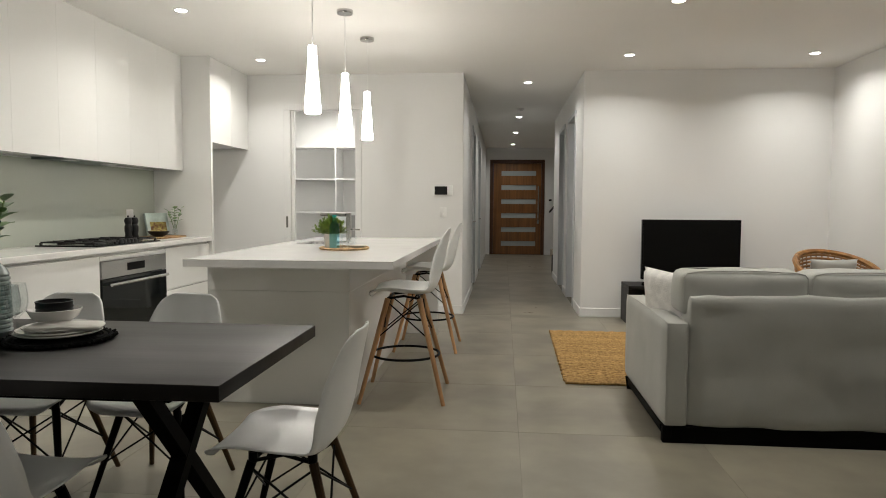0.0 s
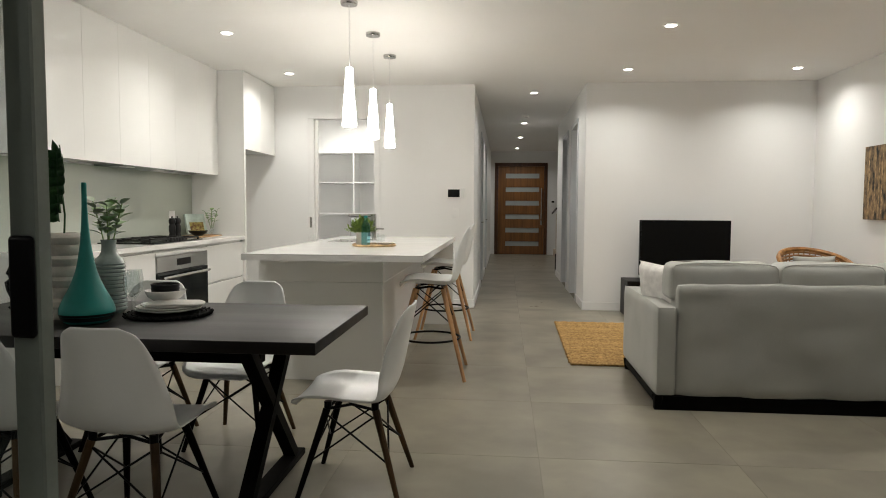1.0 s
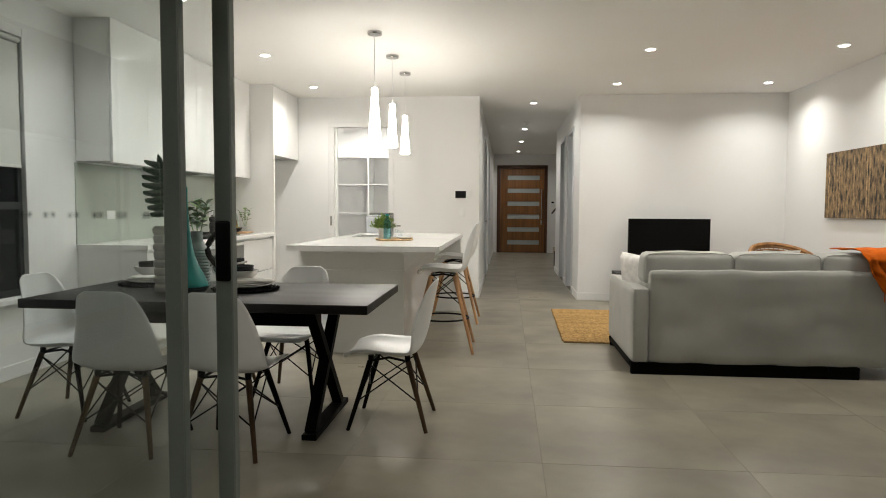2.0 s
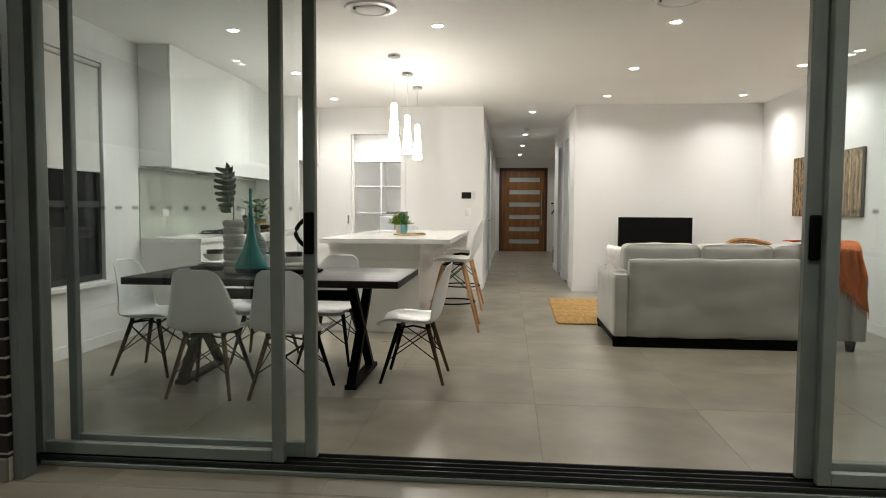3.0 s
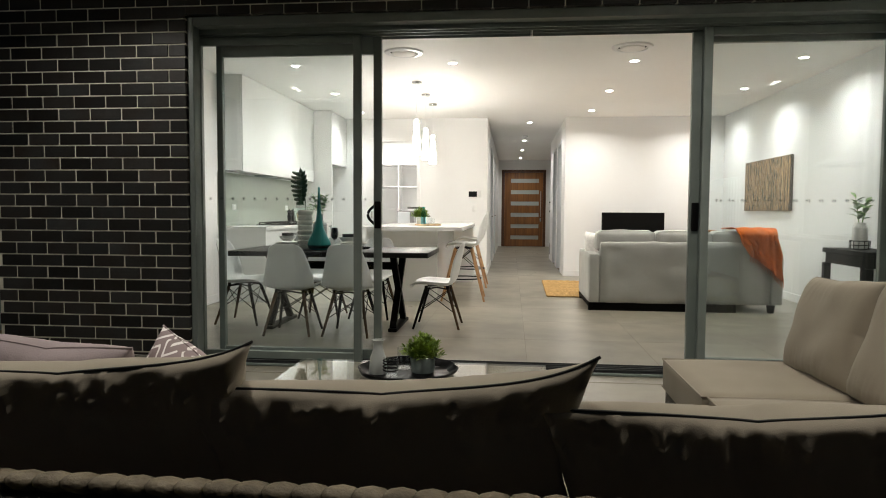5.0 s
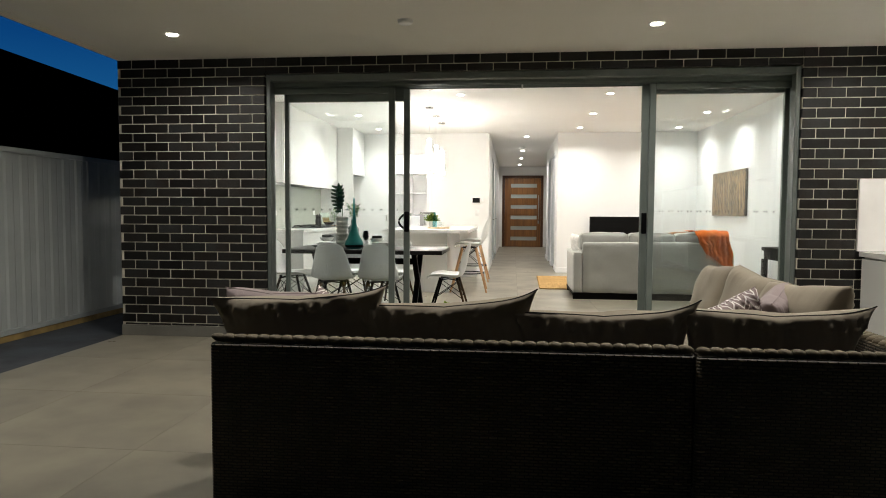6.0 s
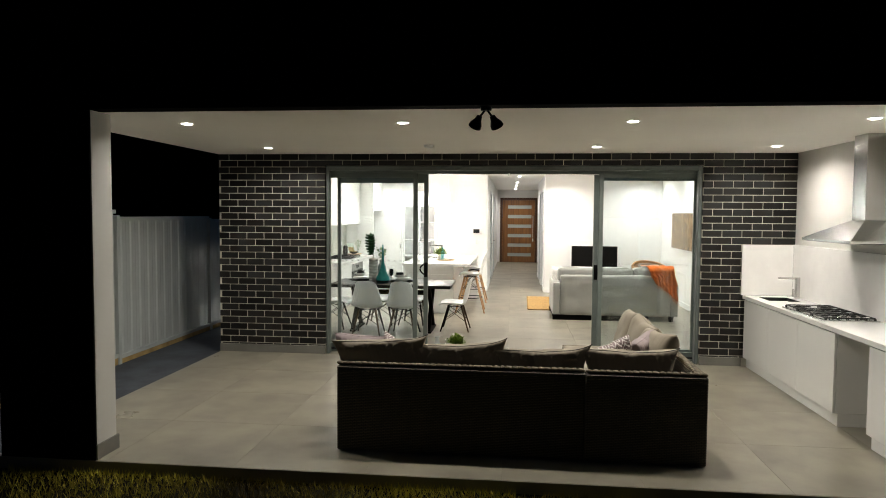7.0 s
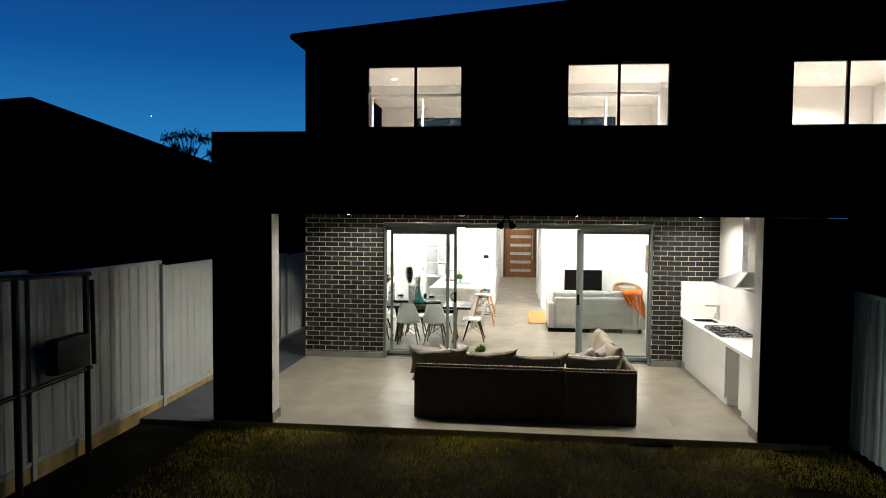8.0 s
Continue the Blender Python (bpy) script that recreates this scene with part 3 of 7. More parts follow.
bm = bm_new()
bx(bm, 4.64, 4.75, -4.10, YF + 0.1, 0, OUT)
structure("wall_alfresco_east", bm, M_OUTWALL, "cream painted alfresco side wall", "wall")


def pier(name, x0, x1, y0, y1, label):
    p = thing(name, (0, 0, 0), label, "pier", kind="structure")
    part("column", bx(bm_new(), x0, x1, y0 + 0.02, y1, -0.08, OUT - 0.024, 0.004, 1), M_OUTWALL, p, smooth=False)
    part("front_face", bx(bm_new(), x0, x1, y0, y0 + 0.018, -0.08, OUT - 0.024), M_RENDER, p, "dark rendered front, blackened as the unlit side", smooth=False)
    bm = bm_new()
    if x0 < 0:
        bx(bm, x1, x1 + 0.014, y0 + 0.004, y1 + 0.014, 0, 0.11, 0.002, 1)
    else:
        bx(bm, x0 - 0.014, x0, y0 + 0.004, y1 + 0.014, 0, 0.11, 0.002, 1)
    part("skirting_tile", bm, M_PLINTH, p, "cut tile skirting", smooth=False)


pier("pier_west", -2.385, -1.65, -4.36, -4.10, "cream painted pier with a dark front")
pier("pier_east", 3.98, 4.92, -4.36, -4.10, "cream painted pier beside the outdoor kitchen")
bm = bm_new()
bx(bm, -2.385, 4.92, -4.362, -4.20, OUT - 0.022, 3.49, 0.004, 1)
bx(bm, 4.92, 9.0, -4.362, -4.20, -0.08, 3.49)
bx(bm, -2.385, -2.29, -4.20, YF, OUT, 3.49)
bx(bm, -2.29, 9.0, -4.20, YF - 0.02, 3.30, 3.36)
structure("wall_parapet", bm, M_RENDER, "dark rendered beam and parapet over the alfresco, blackened as unlit", "wall")

# ---- upper storey ----
WINS = ((-1.35, 0.33), (2.09, 3.80), (5.72, 7.45))
ZW0, ZW1, ZT = 4.03, 5.115, 5.62
bm = bm_new()
xs = [-2.436] + [v for w in WINS for v in w] + [9.0]
for i in range(0, len(xs), 2):
    bx(bm, xs[i], xs[i + 1], YF, YF + 0.2, OUT + 0.1, ZT)
for a, b in WINS:
    bx(bm, a, b, YF, YF + 0.2, OUT + 0.1, ZW0)
    bx(bm, a, b, YF, YF + 0.2, ZW1, ZT)
bx(bm, -2.436, -2.30, YF + 0.2, 9.0, CEIL + 0.12, ZT)
# raking top of the wall under the skillion roof
v = [bm.verts.new(c) for c in ((-2.436, YF, ZT), (9.0, YF, ZT), (9.0, YF, 6.72), (-2.436, YF, 5.66))]
w = [bm.verts.new((c.co.x, YF + 0.2, c.co.z)) for c in v]
bm.faces.new(v)
bm.faces.new(w[::-1])
for i in range(4):
    bm.faces.new((v[i], w[i], w[(i + 1) % 4], v[(i + 1) % 4]))
bmesh.ops.remove_doubles(bm, verts=bm.verts[:], dist=0.0005)
structure("wall_upper_storey", bm, M_RENDER, "dark rendered upper storey wall, blackened as unlit", "wall")
bm = bm_new()
sl = (6.139 - 5.658) / (2.405 + 2.589)
for yy0, yy1, th in ((YF - 0.12, YF + 0.0, 0.14), (YF + 0.0, 10.0, 0.10)):
    pts = [(-2.60, 5.655), (9.2, 5.655 + sl * 11.8), (9.2, 5.655 + sl * 11.8 - th), (-2.60, 5.655 - th)]
    f = [bm.verts.new((x, yy0, z)) for x, z in pts]
    g = [bm.verts.new((x, yy1, z)) for x, z in pts]
    bm.faces.new(f)
    bm.faces.new(g[::-1])
    for i in range(4):
        bm.faces.new((f[i], g[i], g[(i + 1) % 4], f[(i + 1) % 4]))
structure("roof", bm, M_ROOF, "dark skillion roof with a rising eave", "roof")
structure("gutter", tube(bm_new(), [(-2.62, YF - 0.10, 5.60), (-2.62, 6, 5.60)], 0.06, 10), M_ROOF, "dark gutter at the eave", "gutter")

for i, (a, b) in enumerate(WINS):
    wnd = thing("window_%d" % (i + 1), (0, 0, 0), "black framed two-pane upstairs window, lit from inside", "window", kind="structure")
    bm = bm_new()
    mid = a + (b - a) * 0.51
    for x0, x1 in ((a, a + 0.03), (b - 0.03, b), (mid - 0.022, mid + 0.022)):
        bx(bm, x0, x1, YF + 0.06, YF + 0.12, ZW0, ZW1)
    for z0, z1 in ((ZW0, ZW0 + 0.035), (ZW1 - 0.03, ZW1)):
        bx(bm, a + 0.03, mid - 0.022, YF + 0.06, YF + 0.12, z0, z1)
        bx(bm, mid + 0.022, b - 0.03, YF + 0.06, YF + 0.12, z0, z1)
    part("window_frame", bm, M_ALUDARK, wnd, smooth=False)
    for x0, x1 in ((a + 0.03, mid - 0.022), (mid + 0.022, b - 0.03)):
        g = part("pane", bx(bm_new(), x0, x1, YF + 0.085, YF + 0.091, ZW0 + 0.035, ZW1 - 0.03), M_PANE, wnd, smooth=False)
        g.visible_shadow = False
bm = bm_new()
UC = 5.38
bx(bm, -2.30, 9.0, YF + 0.2, 4.2, UC, UC + 0.08)
structure("ceiling_upper", bm, M_CEIL, "white upstairs bedroom ceilings", "ceiling")
structure("floor_upper", bx(bm_new(), -2.30, 9.0, YF + 0.2, 4.2, CEIL + 0.14, CEIL + 0.22), M_CARPET, "carpeted upstairs floor", "floor")
bm = bm_new()
bx(bm, -2.30, 9.0, 3.2, 3.3, CEIL + 0.22, UC)
for x in (1.2, 4.75, 8.9):
    bx(bm, x - 0.05, x + 0.05, YF + 0.2, 3.2, CEIL + 0.22, UC)
for x0, x1 in ((-1.95, 0.35), (2.0, 4.3), (5.0, 6.2)):
    bx(bm, x0, x1, 2.605, 3.2, CEIL + 2.485, UC)
xs = [-2.30] + [v for w in WINS for v in w] + [9.0]
for i in range(0, len(xs), 2):
    bx(bm, xs[i], xs[i + 1], YF + 0.202, YF + 0.215, CEIL + 0.22, UC)
for a, b in WINS:
    bx(bm, a, b, YF + 0.202, YF + 0.215, CEIL + 0.22, ZW0)
    bx(bm, a, b, YF + 0.202, YF + 0.215, ZW1, UC)
structure("wall_upper_rooms", bm, M_WALL, "white upstairs bedroom walls", "wall")
for x0, x1, mirrored in ((-1.95, 0.35, True), (2.0, 4.3, True), (5.0, 6.2, False)):
    robe = thing("wardrobe", ((x0 + x1) / 2, 2.75, CEIL + 0.22), "white built-in wardrobe with two mirrored sliding doors" if mirrored else "white built-in wardrobe with sliding doors", "wardrobe", group="upstairs wardrobes")
    w2 = (x1 - x0) / 2
    part("body", bx(bm_new(), -w2, w2, -0.1, 0.44, 0, 2.26), M_TRIM, robe, smooth=False)
    for a, b, y in ((-w2 + 0.02, 0.02, -0.105), (0.0, w2 - 0.02, -0.135)):
        door = part("sliding_door", bx(bm_new(), a, b, y - 0.025, y, 0.05, 2.22, 0.003, 1), M_TRIM, robe, smooth=False)
        if mirrored:
            part("mirror", bx(bm_new(), a + 0.035, b - 0.035, y - 0.028, y - 0.0255, 0.085, 2.185), M_MIRROR, door, "clear mirror", smooth=False)

# ---- lamps ----


def downlight(x, y, z, watts, group, label, col=(1.0, 0.965, 0.90), beam=146):
    d = thing("downlight", (x, y, z), label, "downlight", group=group)
    bm = bm_new()
    lathe(bm, [(0.044, -0.001), (0.046, -0.006), (0.058, -0.006), (0.061, -0.001)], 28)
    part("trim_ring", bm, M_TRIM, d, "white trim ring")
    bm = bm_new()
    lathe(bm, [(0.0, -0.0125), (0.018, -0.0115), (0.034, -0.0085), (0.0435, -0.003)], 24)
    part("diffuser", bm, M_DOWN, d, "bright lamp face")
    la = bpy.data.lights.new("downlight_lamp", "AREA")
    la.shape, la.size, la.energy, la.color = "DISK", 0.07, watts, col
    la.spread = radians(beam)
    lo = new("downlight_lamp", la)
    lo.parent = d
    lo.matrix_basis = pose(0, 0, -0.018)
    return d


for x, y in ((-1.26, 2.40), (-1.29, 4.18), (-1.31, 5.91), (0.50, 2.40), (2.43, 2.44), (2.42, 4.21), (2.39, 5.93), (4.13, 2.42), (4.13, 4.18), (4.14, 5.97)):
    downlight(x, y, CEIL, DOWN_W, "living room downlights", "small round recessed ceiling downlight, switched on")
for x, y in ((1.457, 7.32), (1.42, 10.4), (1.41, 12.75), (1.39, 15.3)):
    downlight(x, y, CEIL, HALL_W, "hall downlights", "small round hall downlight, switched on")
downlight(-1.0, 7.4, CEIL, 27.0, "pantry downlight", "pantry ceiling downlight, switched on")
for x, y in ((-1.40, -3.43), (0.43, -3.40), (2.26, -3.38), (4.02, -3.45), (-1.46, -1.40), (2.22, -1.39), (4.09, -1.40)):
    downlight(x, y, OUT, OUT_W, "alfresco downlights", "small round alfresco downlight, switched on", (1.0, 0.95, 0.86), 155)
for x, y in ((-1.30, 1.88), (3.66, 1.86), (7.22, 1.88)):
    downlight(x, y, UC, 45.0, "upstairs downlights", "upstairs bedroom downlight, switched on", (1.0, 0.89, 0.82))

for y in (3.40, 4.28, 5.11):
    p = thing("pendant_light", (-0.04, y, CEIL), "slim opal glass bottle pendant over the island, lit", "pendant light", group="pendants over the island")
    bm = bm_new()
    lathe(bm, [(0, -0.028), (0.058, -0.028), (0.062, -0.020), (0.062, -0.001), (0, -0.001)], 28)
    part("canopy", bm, M_CHROME, p, "satin nickel ceiling rose")
    part("cord", tube(bm_new(), [(0, 0, -0.02), (0, 0, -0.48)], 0.0025, 6), M_TRIM, p)
    bm = bm_new()
    lathe(bm, [(0.0, -0.475), (0.026, -0.475), (0.027, -0.52), (0.030, -0.58), (0.038, -0.68), (0.047, -0.80), (0.053, -0.875), (0.052, -0.893), (0.046, -0.898), (0, -0.898)], 28)
    part("shade", bm, M_PEND, p, "glowing opal glass shade")

for x, y in ((0.045, 1.87), (2.30, 1.83)):
    v = thing("ceiling_vent", (x, y, CEIL), "round white ceiling air vent", "vent", group="round ceiling vents")
    bm = bm_new()
    lathe(bm, [(0.135, -0.012), (0.15, -0.022), (0.19, -0.016), (0.20, -0.001)], 36)
    part("rim", bm, M_TRIM, v)
    bm = bm_new()
    lathe(bm, [(0, -0.03), (0.10, -0.03), (0.118, -0.022), (0.118, -0.016), (0, -0.016)], 36)
    part("disc", bm, M_CEIL, v)
    bm = bm_new()
    lathe(bm, [(0.118, -0.001), (0.14, -0.001)], 36)
    part("gap", bm, M_ALUDARK, v, "dark annular gap")
for x, y, z in ((1.416, 9.48, CEIL), (0.415, -1.62, OUT)):
    bm = bm_new()
    lathe(bm, [(0, -0.032), (0.035, -0.032), (0.05, -0.022), (0.058, -0.001)], 24, (x, y, z))
    solid("smoke_alarm", bm, M_TRIM, "small round white ceiling smoke alarm", "smoke alarm", group="ceiling alarms")

# ---- doors of the hall, pantry and entry ----


def hinged_door(name, y0, y1, x, side, label):
    d = thing(name, (x, (y0 + y1) / 2, 0), label, "door", kind="structure")
    h = (y1 - y0) / 2
    bm = bm_new()
    for a, b, z0, z1 in ((-h - 0.06, -h + 0.02, 0, 2.34), (h - 0.02, h + 0.06, 0, 2.34)):
        bx(bm, -0.012 if side < 0 else -T, T if side < 0 else 0.012, a + 0.001, b, z0, z1, 0.003, 1)
    bx(bm, -0.012 if side < 0 else -T, T if side < 0 else 0.012, -h - 0.06, h + 0.06, 2.342, 2.40, 0.003, 1)
    part("architrave", bm, M_DOORPAINT, d, smooth=False)
    return d, h


for k, (y0, y1) in enumerate(((9.0, 9.86), (11.3, 12.16))):
    d, h = hinged_door("door_%d" % (k + 1), y0, y1, HL, 1, "closed pale grey hall door")
    part("leaf", bx(bm_new(), -0.06, -0.02, -h + 0.02, h - 0.02, 0.005, 2.335), M_DOORPAINT, d, smooth=False)
    bm = bm_new()
    tube(bm, [(-0.02, -h + 0.09, 1.0), (0.03, -h + 0.09, 1.0), (0.035, -h + 0.2, 1.0)], 0.009, 8)
    part("door_handle", bm, M_CHROME, d)
for k, (y0, y1) in enumerate(((7.5, 8.32), (8.9, 9.72))):
    d, h = hinged_door("door_%d" % (k + 3), y0, y1, HR, -1, "pale grey doorway with a door standing open inward")
    part("leaf", bx(bm_new(), 0.12, 0.12 + 0.78, h - 0.06, h - 0.024, 0.005, 2.335), M_DOORPAINT, d, smooth=False)
pd = thing("door_5", (0, YB, 0), "white cavity sliding pantry door, open", "door", kind="structure")
bm = bm_new()
for x0, x1 in ((-1.34, -1.262), (-0.508, -0.435)):
    bx(bm, x0, x1, -0.012, T, 0, 2.31, 0.003, 1)
bx(bm, -1.34, -0.435, -0.012, T, 2.312, 2.37, 0.003, 1)
part("architrave", bm, M_TRIM, pd, smooth=False)
part("leaf", bx(bm_new(), -1.262, -1.225, 0.03, 0.07, 0.005, 2.309), M_TRIM, pd, smooth=False)
part("flush_pull", bx(bm_new(), -1.318, -1.294, -0.017, -0.0125, 0.97, 1.10, 0.002, 1), M_CHROME, pd, "satin flush pull")

fd = thing("front_door", (0, YD, 0), "wide brown timber front door with six frosted glass strips", "door", kind="structure")
bm = bm_new()
bx(bm, 0.83, 0.915, -0.02, 0.12, 0, 2.41, 0.004, 1)
bx(bm, 2.13, 2.21, -0.02, 0.12, 0, 2.41, 0.004, 1)
bx(bm, 0.915, 2.13, -0.02, 0.12, 2.325, 2.41, 0.004, 1)
part("jamb", bm, M_FFRAME, fd, "dark timber jamb", smooth=False)
bm = bm_new()
zz = [0.0]
for k in range(6):
    zz += [0.222 + 0.357 * k, 0.345 + 0.357 * k]
zz.append(2.322)
for k in range(0, len(zz), 2):
    bx(bm, 1.12, 1.995, 0.03, 0.075, max(zz[k], 0.006), zz[k + 1])
bx(bm, 0.918, 1.12, 0.03, 0.075, 0.006, 2.322)
bx(bm, 1.995, 2.127, 0.03, 0.075, 0.006, 2.322)
leaf = part("leaf", bm, M_FDOOR, fd, "vertically grained brown veneer", smooth=False)
for k in range(6):
    part("glass_strip", bx(bm_new(), 1.12, 1.995, 0.045, 0.058, 0.222 + 0.357 * k, 0.345 + 0.357 * k), M_FROST, leaf, "frosted glass strip", smooth=False)
bm = bm_new()
tube(bm, [(2.055, -0.03, 0.93), (2.055, -0.03, 1.75)], 0.016, 10)
for z in (1.05, 1.63):
    tube(bm, [(2.055, -0.03, z), (2.055, 0.035, z)], 0.008, 8)
part("pull_bar", bm, M_CHROME, leaf, "long satin steel pull bar")
bm = bm_new()
bx(bm, 2.03, 2.08, 0.018, 0.032, 0.78, 0.90, 0.004, 1)
part("lock", bm, M_CHROME, leaf)
k = thing("alarm_keypad", (2.355, YD, 1.35), "small white alarm keypad on the entry wall", "keypad")
part("case", bx(bm_new(), -0.05, 0.05, -0.025, 0, -0.08, 0.08, 0.006, 2), M_TRIM, k)
part("screen", bx(bm_new(), -0.035, 0.035, -0.028, -0.0255, 0.02, 0.065), M_SCREEN, k, "dark small screen", smooth=False)
st = thing("staircase", (2.72, 11.2, 0), "dark edged carpeted stair with a handrail", "staircase")
bm = bm_new()
for i in range(6):
    bx(bm, -0.3 if i else -0.36, 0.9, 0.35 * 0 + 3.2 - 0.27 * i, 4.8, 0.18 * i, 0.18 * (i + 1) - 0.004)
part("treads", bm, M_CARPET, st, "beige carpeted treads", smooth=False)
part("stringer", bx(bm_new(), -0.64, -0.53, -0.1, 0.45, 0, 0.34, 0.01, 1), M_BLACKWOOD, st, "dark newel block", smooth=False)
part("handrail", tube(bm_new(), [(-0.42, 3.1, 1.22), (-0.42, 4.4, 1.10)], 0.022, 8), M_WIRE, st, "dark sloping handrail")

# intercom and switches
k = thing("intercom", (0.504, YB, 1.40), "white video intercom with a black screen", "intercom")
part("case", bx(bm_new(), -0.106, 0.106, -0.025, 0, -0.056, 0.056, 0.006, 2), M_TRIM, k)
part("screen", bx(bm_new(), -0.098, 0.045, -0.028, -0.0255, -0.047, 0.047), M_SCREEN, k, smooth=False)


def plate(name, m, label, category, w=0.074, h=0.116, rockers=2):
    e = new(name)
    e.matrix_basis = m
    tagged(e, label, category)
    part("plate", bx(bm_new(), -w / 2, w / 2, -0.009, 0, -h / 2, h / 2, 0.003, 2), M_TRIM, e)
    for i in range(rockers):
        part("rocker", bx(bm_new(), -0.008, 0.008, -0.013, -0.0095, -0.03 + 0.04 * i, -0.008 + 0.04 * i, 0.001, 1), M_GREYPLASTIC if "outlet" in name else M_TRIM, e, smooth=False)
    return e


plate("light_switch", pose(0.50, YB, 1.157), "white wall light switch plate", "light switch")
plate("power_outlet", pose(XL + 0.012, 3.25, 1.14, 0, 0, -90), "white power outlet on the splashback", "outlet", 0.12, 0.075)
plate("power_outlet", pose(XL + 0.012, 5.22, 1.14, 0, 0, -90), "white power outlet on the splashback", "outlet", 0.12, 0.075)

# kitchen window with a half-drawn blind
wd = thing("window_4", (XL, 0, 0), "grey framed double-hung kitchen window, dark outside", "window", kind="structure")
bm = bm_new()
for y0, y1, z0, z1 in ((1.40, 1.462, 0.53, 2.47), (2.218, 2.285, 0.53, 2.47), (1.462, 2.218, 2.408, 2.47)):
    bx(bm, 0, 0.016, y0, y1, z0, z1, 0.003, 1)
bx(bm, -0.05, 0.06, 1.37, 2.32, 0.53, 0.566, 0.004, 1)
part("architrave", bm, M_TRIM, wd, smooth=False)
bm = bm_new()
for y0, y1, z0, z1 in ((1.462, 1.50, 0.572, 2.408), (2.18, 2.218, 0.572, 2.408), (1.50, 2.18, 0.572, 0.62), (1.50, 2.18, 2.36, 2.408), (1.50, 2.18, 1.19, 1.24), (1.82, 1.85, 0.62, 1.19)):
    bx(bm, -0.055, -0.02, y0, y1, z0, z1)
part("window_frame", bm, M_ALUDARK, wd, "dark grey sash frame", smooth=False)
g = part("pane", bx(bm_new(), -0.040, -0.036, 1.50, 2.18, 0.62, 2.36), M_NIGHTPANE, wd, "window glass tinted dark for the night outside", smooth=False)
g.visible_shadow = False
bm = bm_new()
bx(bm, -0.017, -0.013, 1.47, 2.21, 1.50, 2.36)
bx(bm, -0.022, -0.008, 1.47, 2.21, 1.485, 1.505, 0.003, 1)
tube(bm, [(-0.012, 1.468, 2.385), (-0.012, 2.212, 2.385)], 0.02, 10)
part("roller_blind", bm, M_BLIND, wd, "half-drawn white roller blind")

# ---- kitchen ----
ZB = 0.905          # side bench
ZI = 0.915          # island


def cab_unit(y0, y1, label, fronts):
    """A base cabinet unit on the side wall; fronts: list of (z0, z1)."""
    c = thing("base_cabinet", (-2.06, (y0 + y1) / 2, 0), label, "cabinet", group="kitchen base cabinets")
    h = (y1 - y0) / 2
    part("body", bx(bm_new(), -0.29, 0.255, -h, h, 0.10, 0.862), M_CAB, c, smooth=False)
    part("kickboard", bx(bm_new(), -0.29, 0.215, -h, h, 0.0, 0.098), M_CAB, c, smooth=False)
    for z0, z1 in fronts:
        part("drawer_front", bx(bm_new(), 0.258, 0.28, -h + 0.0015, h - 0.0015, z0, z1, 0.0015, 1), M_CAB, c, smooth=False)
    return c


cab_unit(2.81, 3.83, "gloss white base cabinet under the near bench end", [(0.105, 0.84)])
cab_unit(4.80, 5.675, "gloss white drawer unit beside the oven", [(0.105, 0.46), (0.475, 0.84)])
cab_unit(3.833, 4.797, "gloss white oven housing cabinet", [(0.105, 0.185), (0.805, 0.835)])
solid("end_panel", bx(bm_new(), -2.355, -1.765, 2.785, 2.808, 0, 0.862), M_CAB, "gloss white end panel of the kitchen bench", "panel", smooth=False)
ov = thing("oven", (-1.78, 4.315, 0.19), "wide built-in stainless and black glass oven", "oven")
part("body", bx(bm_new(), -0.5, -0.02, -0.45, 0.45, 0.005, 0.595), M_IRON, ov, smooth=False)
part("control_panel", bx(bm_new(), -0.018, 0.006, -0.472, 0.472, 0.475, 0.608, 0.003, 1), M_STEEL, ov, "brushed steel control panel", smooth=False)
part("display", bx(bm_new(), 0.0065, 0.009, -0.13, 0.12, 0.515, 0.575), M_SCREEN, ov, smooth=False)
dr = part("door", bx(bm_new(), -0.018, 0.008, -0.472, 0.472, 0.005, 0.470, 0.003, 1), M_BLACKGLASS, ov, "black glass oven door", smooth=False)
bm = bm_new()
tube(bm, [(0.05, -0.42, 0.43), (0.05, 0.42, 0.43)], 0.012, 10)
for y in (-0.38, 0.38):
    tube(bm, [(0.005, y, 0.43), (0.05, y, 0.43)], 0.007, 8)
part("handle", bm, M_STEEL, dr, "steel bar handle")
solid("benchtop", bx(bm_new(), -2.355, -1.755, 2.78, 5.678, ZB - 0.042, ZB, 0.003, 2), M_STONE, "white stone kitchen benchtop along the side wall", "benchtop", smooth=False)
solid("splashback", bx(bm_new(), XL, XL + 0.008, 2.78, 5.675, ZB + 0.002, 1.566), M_SPLASH, "grey-green back-painted glass splashback", "splashback", smooth=False)


